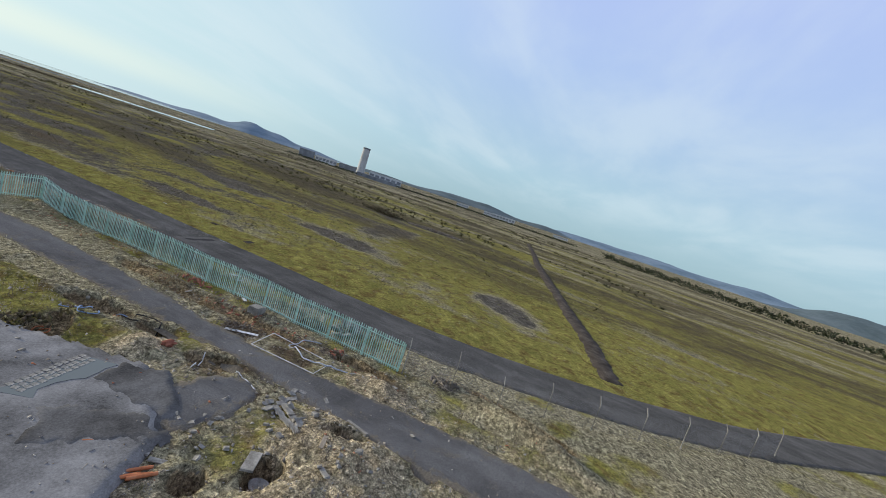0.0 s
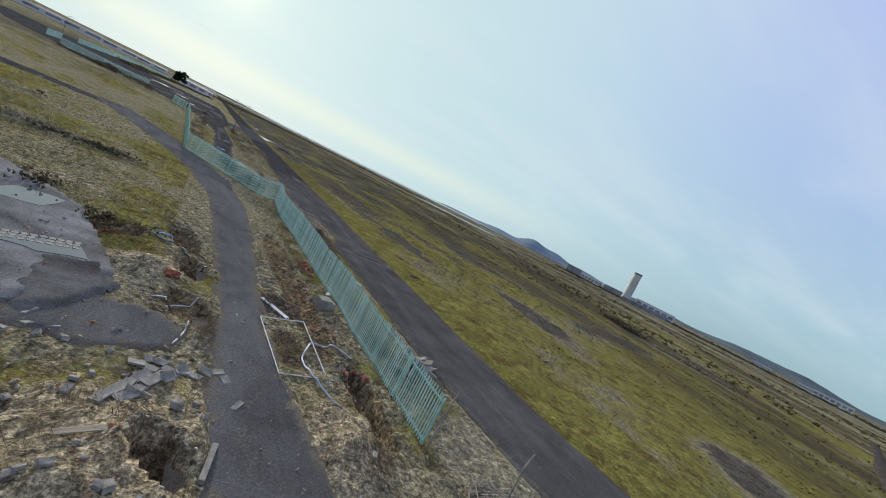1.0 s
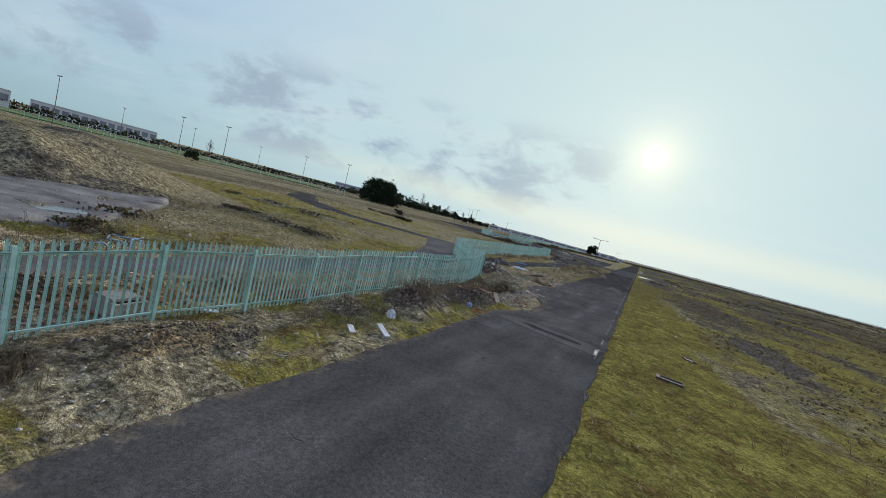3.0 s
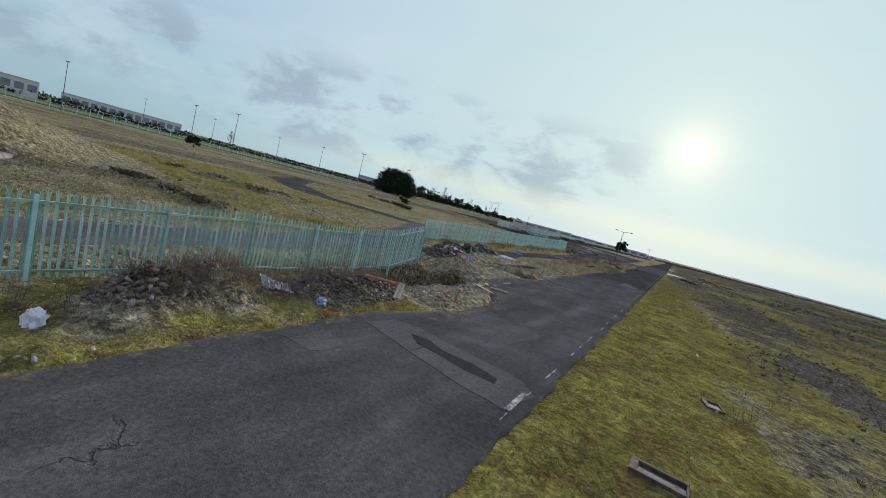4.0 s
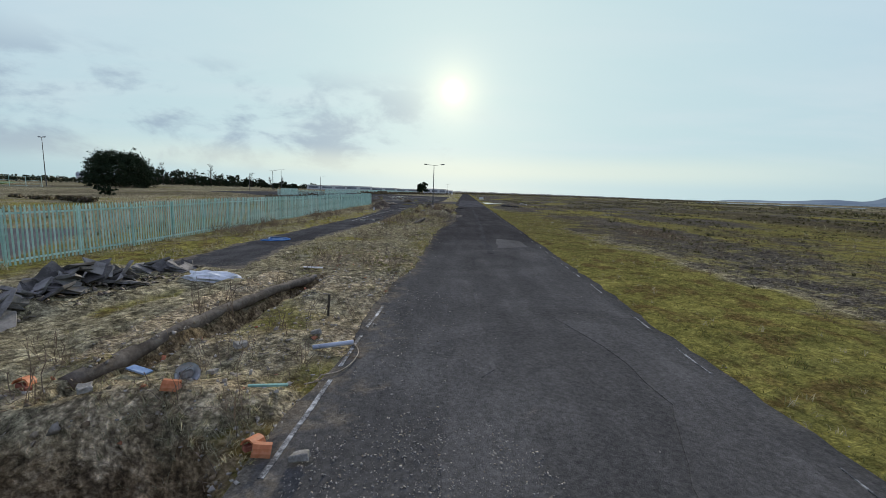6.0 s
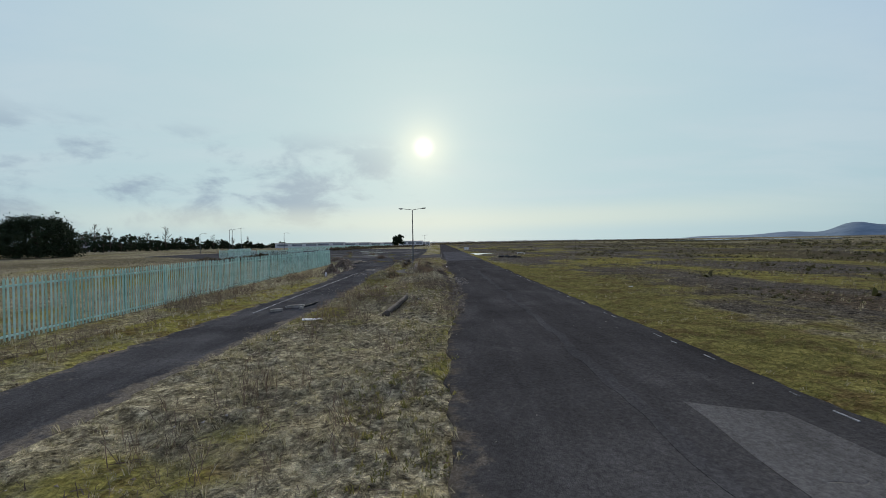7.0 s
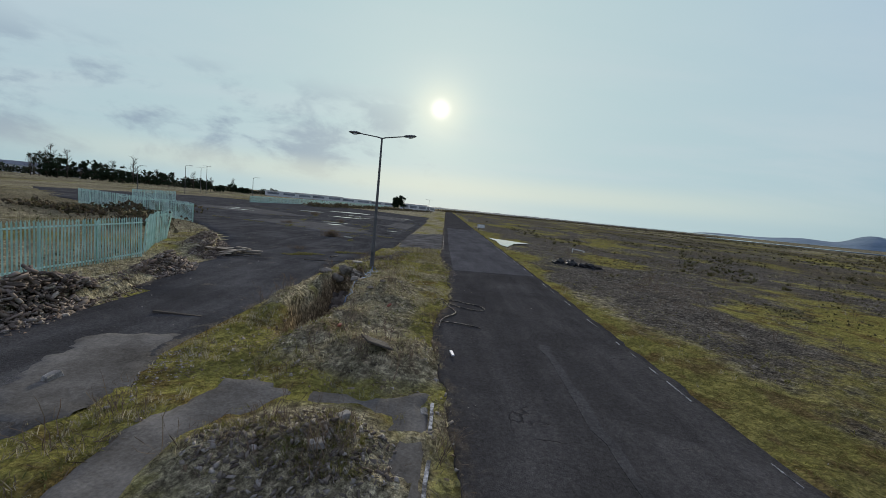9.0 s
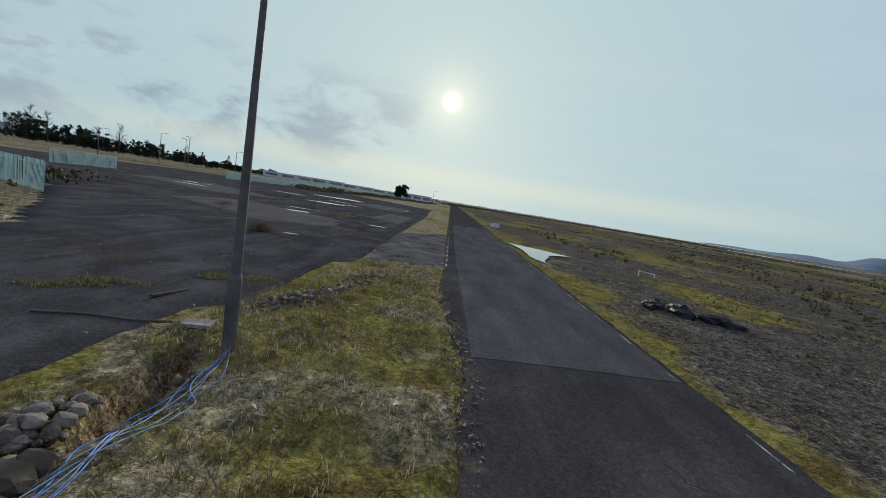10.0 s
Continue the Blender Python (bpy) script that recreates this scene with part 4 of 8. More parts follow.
def dome_pine(x, y, width, height, label, seed):
    """A broad pine whose dense crown comes down to the ground: whorls of clumps over a dome, with gaps between them."""
    rnd = random.Random(seed)
    tree = thing("pine_tree", pose(x, y, land(x, y)), label, "tree")
    bm = bmesh.new()
    tube(bm, [(0, 0, -0.3), (0.2, 0, height * 0.3), (-0.2, 0.1, height * 0.7), (0, 0, height * 0.92)], [0.55, 0.45, 0.25, 0.06], 9)
    for i in range(22):
        a, z = i * 2.4, height * (0.06 + 0.035 * i)
        r = 0.40 * width * math.sqrt(max(0.05, 1 - (z / height) ** 2))
        tube(bm, [(0, 0, z), (math.cos(a) * r * 0.5, math.sin(a) * r * 0.5, z + 0.4), (math.cos(a) * r, math.sin(a) * r, z + 1.0)], [0.16, 0.10, 0.03], 5)
    part("trunk", bm, M_BARK, tree)
    bm = bmesh.new()
    for n in range(120):
        t = (n + 0.5) / 120
        z = height * (0.04 + 0.90 * t)
        a = n * 2.39996
        r = 0.46 * width * (1 - (z / (height * 1.02)) ** 2.4) ** 0.5 * (0.86 + 0.14 * smooth(z / height, 0.0, 0.22)) * rnd.uniform(0.66, 1.12)
        lobe = Vector((math.cos(a) * r, math.sin(a) * r, z))
        for _ in range(11):
            d = Vector((rnd.gauss(0, 1), rnd.gauss(0, 1), rnd.gauss(0, 0.6))) * width * 0.042
            clump_leaves(bm, rnd, lobe * rnd.uniform(0.86, 1.0) + d, width * 0.045, 18, 0.7)
    for v in bm.verts:
        v.co.z = max(v.co.z, 0.15)
    part("crown", bm, M_PINE, tree)
    return tree


dome_pine(-132.0, 71.0, 23.5, 14.0, "broad dark evergreen pine standing alone in the field", 5)

# ---- far things ----


def ridge(name, az0, az1, dist, depth, profile, label, mat, base=(-3.5, -60)):
    """A long hill seen from afar: profile gives its height along the azimuth, 0 to 1."""
    bm = bmesh.new()
    rows = []
    for i in range(97):
        t = i / 96
        az = az0 + (az1 - az0) * t
        h = profile(t)
        row = []
        for d, s in ((0, 0.0), (0.25, 0.45), (0.55, 0.9), (0.75, 1.0), (1.0, 0.7), (1.6, 0.0)):
            x, y = from_eye(*base, az, dist + depth * d)
            n = 1 + 0.10 * nz(x, y, 0.006, 3) + 0.06 * nz(x, y, 0.02, 4)
            row.append(bm.verts.new((x, y, h * s * n - (3 if s == 0 else 0))))
        rows.append(row)
    for a, b in zip(rows, rows[1:]):
        for i in range(5):
            bm.faces.new((a[i], b[i], b[i + 1], a[i + 1]))
    bmesh.ops.recalc_face_normals(bm, faces=bm.faces[:])
    return tagged(part(name, bm, mat, smooth=True), label, "hill", kind="structure")


def peaks(*bumps):
    return lambda t: sum(h * math.exp(-((t - c) / w) ** 2) for c, w, h in bumps) * smooth(t, 0, 0.08) * smooth(1 - t, 0, 0.08)


# these ridges carry their haze in the base colour
ridge("hill_south_west", 30, 60, 3000, 500, peaks((0.15, 0.15, 12), (0.36, 0.09, 28), (0.52, 0.06, 74), (0.63, 0.07, 52), (0.78, 0.1, 26)), "distant hill beyond the marsh, coloured blue-grey for haze", M_HILL)
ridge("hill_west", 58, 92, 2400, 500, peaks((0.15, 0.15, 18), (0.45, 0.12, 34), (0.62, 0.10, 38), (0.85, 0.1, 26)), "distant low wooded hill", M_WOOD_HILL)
ridge("hill_north_west", 86, 122, 2600, 600, peaks((0.15, 0.2, 32), (0.45, 0.2, 40), (0.72, 0.12, 44), (0.9, 0.1, 30)), "long distant ridge, coloured blue-grey for haze", M_HILL)
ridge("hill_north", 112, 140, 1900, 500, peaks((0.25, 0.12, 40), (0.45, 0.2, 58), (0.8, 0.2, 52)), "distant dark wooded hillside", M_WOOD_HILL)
ridge("dunes", -4, 34, 900, 120, lambda t: (3.2 + 1.6 * nz(t * 40, 0, 1, 2) + 1.0 * nz(t * 160, 0, 1, 5)) * smooth(1 - t, 0, 0.6), "low scrubby dunes on the skyline", M_WOOD_HILL)


def water_sheet(name, outline, z, label):
    bm = bmesh.new()
    slab_from(bm, ragged(outline, 20, 2.0), z - 0.6, z)
    bmesh.ops.triangulate(bm, faces=[f for f in bm.faces if len(f.verts) > 4])
    return tagged(part(name, bm, M_WATER), label, "water", kind="structure")


water_sheet("water_lagoon", [from_eye(-3.5, -41, a, 420) for a in (31.5, 35, 39, 43, 46.5)] + [from_eye(-3.5, -41, a, 475) for a in (46.5, 41, 36, 31.5)], 0.55, "narrow pale strip of shallow water")
water_sheet("water_sea", [(250, 1300), (900, 1150), (2400, 700), (3300, 1400), (2200, 3600), (200, 3900)], 0.6, "flat pale sea on the skyline")


def blocky(name, m, w, d, h, label, wall, roof, windows=0, category="building", pitch=0.0):
    """A plain far building with its roof, windows and door openings as parts."""
    b = thing(name, m, label, category)
    bm = bmesh.new()
    box(bm, -w / 2, w / 2, -d / 2, d / 2, -0.3, h)
    part("wall", bm, wall, b)
    bm = bmesh.new()
    vs = [bm.verts.new(c) for c in ((-w / 2 - 0.4, -d / 2 - 0.4, h), (w / 2 + 0.4, -d / 2 - 0.4, h), (w / 2 + 0.4, d / 2 + 0.4, h), (-w / 2 - 0.4, d / 2 + 0.4, h), (-w / 2 - 0.4, 0, h + 0.3 + pitch), (w / 2 + 0.4, 0, h + 0.3 + pitch))]
    for f in ((0, 1, 5, 4), (2, 3, 4, 5), (1, 2, 5), (3, 0, 4), (3, 2, 1, 0)):
        bm.faces.new([vs[i] for i in f])
    part("roof", bm, roof, b)
    for i in range(windows):
        x = -w / 2 + w * (i + 0.5) / windows
        bm = bmesh.new()
        box(bm, x - w / windows * 0.36, x + w / windows * 0.36, -d / 2 - 0.08, -d / 2 + 0.1, h * 0.35, h * 0.75)
        part("window", bm, M_FARROOF, b)
    return b


def facing(x, y, ex=-5.0, ey=-90.0, off=0.0):
    return pose(x, y, 0, 0, 0, math.degrees(math.atan2(y - ey, x - ex)) - 90 + off)


EYE0 = (-29.7, -130.0)
# tower and works
tx, ty = from_eye(*EYE0, 59.3, 650)
tower = thing("concrete_tower", pose(tx, ty, 0), "tall pale round concrete tower at the distant works", "tower")
bm = bmesh.new()
tube(bm, [(0, 0, -1), (0, 0, 20), (0, 0, 42)], [6.2, 5.7, 5.4], 24)
part("shaft", bm, M_TOWER, tower)
bm = bmesh.new()
tube(bm, [(0, 0, 40.2), (0, 0, 42.6)], [5.55, 5.55], 24)
part("rim", bm, M_FARROOF, tower, "dark rim")
for az, dist, w, d, h, lab in ((62.8, 670, 52, 24, 11, "long pale industrial shed"), (61.7, 630, 60, 18, 5, "low blue-grey industrial shed"), (57.7, 690, 30, 20, 9, "grey industrial building"), (54.7, 710, 34, 18, 9, "white industrial building"), (52.2, 730, 24, 18, 12, "dark grey industrial building")):
    x, y = from_eye(*EYE0, az, dist)
    blocky("industrial_shed", facing(x, y), w, d, h, lab + " at the distant works", M_WHITE if "white" in lab or "pale" in lab else M_FARROOF, M_FARROOF, 6)
for az, dist, w, h in ((74.0, 900, 26, 6), (80.0, 820, 44, 8), (77.8, 860, 20, 7), (88.0, 900, 30, 5)):
    x, y = from_eye(*EYE0, az, dist)
    blocky("white_building", facing(x, y), w, 16, h, "distant white building on the edge of the plain", M_WHITE, M_FARROOF, 7)
# sheds along the far end of the road
for az, dist, w, h in ((-20.0, 420, 40, 5.2), (-16.5, 430, 44, 5.6), (-12.8, 440, 44, 5.0), (-9.2, 450, 40, 4.6), (-4.2, 330, 20, 5.4), (-2.4, 360, 12, 4.6)):
    x, y = from_eye(-3.5, -41, az, dist)
    blocky("low_shed", facing(x, y), w, 18, h - 1, "long low pale shed at the far end of the site", M_WHITE, M_FARROOF, 3)
crowned_tree("round_tree", *from_eye(-3.5, -41, -6.2, 300), 10, 11.0, "rounded dark tree at the far end of the road", M_PINE, 8, 160, low=0.05, leaf=0.9)
# school and sports ground
for az, dist, w, h in ((-82, 330, 70, 9), (-69, 380, 66, 8)):
    x, y = from_eye(5, -105, az, dist)
    blocky("school_building", facing(x, y), w, 22, h, "long pale two-storey modern building with window bands", M_WHITE, M_FARROOF, 14)
def mast(x, y, h):
    m = thing("floodlight_mast", pose(x, y, 0), "tall thin grey floodlight mast beside the sports field", "mast", "floodlights")
    bm = bmesh.new()
    tube(bm, [(0, 0, -0.3), (0, 0, h)], [0.16, 0.08], 8)
    part("pole", bm, M_STEEL, m)
    bm = bmesh.new()
    box(bm, -1.2, 1.2, -0.1, 0.1, h - 0.1, h + 0.05)
    part("crossbar", bm, M_STEEL, m)
    for s in (-0.9, 0.9):
        bm = bmesh.new()
        box(bm, s - 0.28, s + 0.28, -0.3, 0.3, h + 0.05, h + 0.3)
        part("floodlight", bm, M_WHITE, m)
    return m


for az, dist in ((-74.2, 190), (-63.0, 215), (-58.7, 190), (-60.8, 300), (-67.5, 300), (-48.2, 260), (-43.0, 215), (-53.5, 300), (-88, 200)):
    mast(*from_eye(5, -105, az, dist), 16.0)

# ---- scattered stuff: grass, weeds, stones ----
M_STRAW = island_mottled("dead_grass_blades", [(0.135, 0.118, 0.074), (0.260, 0.230, 0.145), (0.190, 0.186, 0.092), (0.420, 0.378, 0.255), (0.310, 0.276, 0.182)], 0.95, 8.0, 0.001, 0.55)
M_MOSSTUFT = island_mottled("moss_and_short_grass", [(0.072, 0.066, 0.026), (0.140, 0.130, 0.038), (0.110, 0.118, 0.036), (0.220, 0.196, 0.066), (0.19, 0.155, 0.075)], 0.95, 8.0, 0.001, 0.45)
M_TWIG = island_mottled("dead_weed_stems", [(0.042, 0.031, 0.022), (0.098, 0.073, 0.053), (0.154, 0.119, 0.091), (0.110, 0.095, 0.055)], 0.95, 8.0, 0.001, 0.35)
M_STONE = island_mottled("broken_stone", [(0.10, 0.088, 0.068), (0.22, 0.198, 0.16), (0.36, 0.33, 0.275), (0.17, 0.135, 0.092), (0.50, 0.47, 0.41)], 0.9)
M_BRICKBAT = island_mottled("brick_rubble", [(0.050, 0.036, 0.027), (0.150, 0.110, 0.080), (0.22, 0.178, 0.135), (0.075, 0.058, 0.044), (0.44, 0.385, 0.31)], 0.9)
M_DARKRUB = island_mottled("dark_rubble", [(0.052, 0.042, 0.032), (0.110, 0.092, 0.070), (0.180, 0.156, 0.122), (0.080, 0.062, 0.044), (0.30, 0.27, 0.22)], 0.9)

M_CLOD = island_mottled("earth_clods", [(0.075, 0.054, 0.032), (0.17, 0.126, 0.075), (0.28, 0.218, 0.138), (0.11, 0.088, 0.058), (0.40, 0.33, 0.23)], 0.95)
M_REDBIT = island_mottled("brick_scraps", [(0.16, 0.06, 0.035), (0.30, 0.11, 0.06), (0.38, 0.17, 0.09), (0.24, 0.13, 0.09)], 0.9)

M_HUMP = island_mottled("heath_clumps", [(0.050, 0.042, 0.026), (0.10, 0.086, 0.045), (0.075, 0.078, 0.030), (0.15, 0.125, 0.07)], 0.95, 8.0, 0.001, 0.25)


class Heap:
    """Gathers many small copies of a few shapes into one mesh."""

    def __init__(self):
        self.verts, self.faces, self.count = [], [], 0

    def add(self, shape, m):
        vs, fs = shape
        r = np.array(m.to_3x3()).T
        self.verts.append(vs @ r + np.array(m.translation))
        self.faces.append(fs + self.count)
        self.count += len(vs)

    def link(self, name, mat, label, category, kind="stuff", parent=None):
        v, f = np.concatenate(self.verts), np.concatenate(self.faces)
        me = bpy.data.meshes.new(name)
        me.vertices.add(len(v))
        me.vertices.foreach_set("co", v.astype(np.float32).ravel())
        me.loops.add(f.size)
        me.loops.foreach_set("vertex_index", f.astype(np.int32).ravel())
        me.polygons.add(len(f))
        me.polygons.foreach_set("loop_start", np.arange(0, f.size, 3, dtype=np.int32))
        me.polygons.foreach_set("loop_total", np.full(len(f), 3, dtype=np.int32))
        me.update(calc_edges=True)
        me.validate()
        me.materials.append(mat)
        ob = new(name, me)
        if parent is not None:
            ob.parent = parent
        return tagged(ob, label, category, kind=kind)


def blade_shape(rnd, blades, height, splay, width):
    vs, fs = [], []
    for _ in range(blades):
        a, lean = rnd.uniform(0, 6.283), rnd.uniform(0.2, 1.0) * splay
        h = height * rnd.uniform(0.5, 1.1)
        ox, oy = rnd.gauss(0, 0.04), rnd.gauss(0, 0.04)
        dx, dy = math.cos(a), math.sin(a)
        wx, wy = -dy * width / 2, dx * width / 2
        n = len(vs)
        vs += [(ox - wx, oy - wy, -0.02), (ox + wx, oy + wy, -0.02), (ox + dx * lean * h * 0.45 - wx * 0.8, oy + dy * lean * h * 0.45 - wy * 0.8, h * 0.6), (ox + dx * lean * h * 0.45 + wx * 0.8, oy + dy * lean * h * 0.45 + wy * 0.8, h * 0.6), (ox + dx * lean * h * 1.15, oy + dy * lean * h * 1.15, h * (0.95 - 0.3 * lean))]
        fs += [(n, n + 1, n + 3), (n, n + 3, n + 2), (n + 2, n + 3, n + 4)]
    return np.array(vs, float), np.array(fs, int)


def stem_shape(rnd, stems, height, spread_):
    vs, fs = [], []
    for _ in range(stems):
        p = Vector((rnd.gauss(0, 0.08), rnd.gauss(0, 0.08), -0.03))
        d = Vector((rnd.gauss(0, spread_), rnd.gauss(0, spread_), 1)).normalized()
        segs = 4
        for i in range(segs):
            q = p + d * height * rnd.uniform(0.7, 1.1) / segs
            for w in (0.5 * 0.012, ):
                side = Vector((d.y, -d.x, 0.2)).normalized() * w
                n = len(vs)
                vs += [tuple(p - side), tuple(p + side), tuple(q + side * 0.8), tuple(q - side * 0.8)]
                fs += [(n, n + 1, n + 2), (n, n + 2, n + 3)]
            if i > 1:
                e = q + Vector((rnd.gauss(0, 1), rnd.gauss(0, 1), rnd.uniform(0.1, 1))).normalized() * height * 0.25
                n = len(vs)
                vs += [tuple(q), tuple(q + Vector((0.006, 0.006, 0.004))), tuple(e)]
                fs += [(n, n + 1, n + 2)]
            p = q
            d = (d + Vector((rnd.gauss(0, 0.22), rnd.gauss(0, 0.22), -0.10))).normalized()
    return np.array(vs, float), np.array(fs, int)


def litter_shape(rnd):
    """A few fallen stalks and twigs lying on the ground."""
    vs, fs = [], []
    for _ in range(4):
        a, l = rnd.uniform(0, 6.283), rnd.uniform(0.12, 0.42)
        x, y, w = rnd.gauss(0, 0.16), rnd.gauss(0, 0.16), rnd.uniform(0.004, 0.010)
        dx, dy = math.cos(a) * l / 2, math.sin(a) * l / 2
        nx, ny = -math.sin(a) * w, math.cos(a) * w
        n = len(vs)
        vs += [(x - dx - nx, y - dy - ny, 0.02), (x - dx + nx, y - dy + ny, 0.02), (x + dx, y + dy, rnd.uniform(0.02, 0.09)), (x - dx * 0.2, y - dy * 0.2, 0.03 + w)]
        fs += [(n, n + 2, n + 3), (n + 3, n + 2, n + 1), (n, n + 3, n + 1)]
    return np.array(vs, float), np.array(fs, int)


def stone_shape(rnd, flat=1.0):
    bm = bmesh.new()
    sx, sy, sz = rnd.uniform(0.8, 1.3), rnd.uniform(0.6, 1.0), rnd.uniform(0.45, 0.85) * flat
    for _ in range(8):
        d = Vector((rnd.gauss(0, 1), rnd.gauss(0, 1), rnd.gauss(0, 1))).normalized() * 0.54
        bm.verts.new((d.x * sx, d.y * sy, d.z * sz))
    hull = bmesh.ops.convex_hull(bm, input=bm.verts[:])
    bmesh.ops.delete(bm, geom=hull["geom_interior"], context="VERTS")
    bmesh.ops.triangulate(bm, faces=bm.faces[:])
    bm.verts.index_update()
    vs = np.array([tuple(v.co) for v in bm.verts])
    fs = np.array([[v.index for v in f.verts] for f in bm.faces])
    bm.free()
    return vs, fs


def shard_shape(rnd):
    """A splintered board or broken brick-like piece."""
    bm = bmesh.new()
    box(bm, -0.5, 0.5, -0.5 * rnd.uniform(0.2, 0.45), 0.5 * rnd.uniform(0.2, 0.45), -0.09, rnd.uniform(0.05, 0.16))
    bmesh.ops.triangulate(bm, faces=bm.faces[:])
    vs = np.array([(v.co.x * rnd.uniform(0.8, 1.15), v.co.y * rnd.uniform(0.75, 1.2), v.co.z) for v in bm.verts])
    bm.verts.index_update()
    fs = np.array([[v.index for v in f.verts] for f in bm.faces])
    bm.free()
    return vs, fs


RND = random.Random(77)
TUFTS = [blade_shape(RND, 9, 0.20, 1.0, 0.012) for _ in range(6)]
LOWTUFTS = [blade_shape(RND, 7, 0.085, 1.5, 0.016) for _ in range(5)]
WEEDS = [stem_shape(RND, 8, 0.62, 0.35) for _ in range(5)]
STONES = [stone_shape(RND) for _ in range(9)]
LITTER = [litter_shape(RND) for _ in range(6)]
HUMPS = [blade_shape(RND, 9, 0.34, 1.3, 0.10) for _ in range(5)]
SHARDS = [shard_shape(RND) for _ in range(8)]
FLATS = [stone_shape(RND, 0.35) for _ in range(6)]


def tarmac(x, y):
    if road_left(y) + 0.1 < x < road_right(y) - 0.05:
        return True
    if x < -2.9 and any(inside(p, x, y) for p in APRONS) and land(x, y) < 0.25:
        return True
    return x < -7 and any(inside(p, x, y) for p in PATHS.values())


def strew(heap, shapes, area, count, lo, hi, rnd, keep=None, tilt=12.0, sink=0.0, on_tarmac=False, dry=True):
    x0, x1, y0, y1 = area
    for _ in range(count):
        x, y = rnd.uniform(x0, x1), rnd.uniform(y0, y1)
        if keep is not None and rnd.random() > keep(x, y):
            continue
        if not on_tarmac and tarmac(x, y):
            continue
        if dry and land(x, y) < -0.25:
            continue
        z = road_z(x, y) if road_left(y) < x < road_right(y) else 0.18 if x < -17 and inside(APRONS[2], x, y) else 0.07 if x < -14 and inside(APRONS[3], x, y) else (0.012 if on_tarmac and tarmac(x, y) else ground_z(x, y))
        s = rnd.uniform(lo, hi)
        m = pose(x, y, z - sink * s, rnd.gauss(0, tilt), rnd.gauss(0, tilt), rnd.uniform(0, 360)) @ Matrix.Diagonal((s, s, s * rnd.uniform(0.7, 1.2), 1))
        heap.add(rnd.choice(shapes), m)


def patchy(scale, lo, hi, seed=0.0):
    return lambda x, y: smooth(nz(x, y, scale, seed), lo, hi)


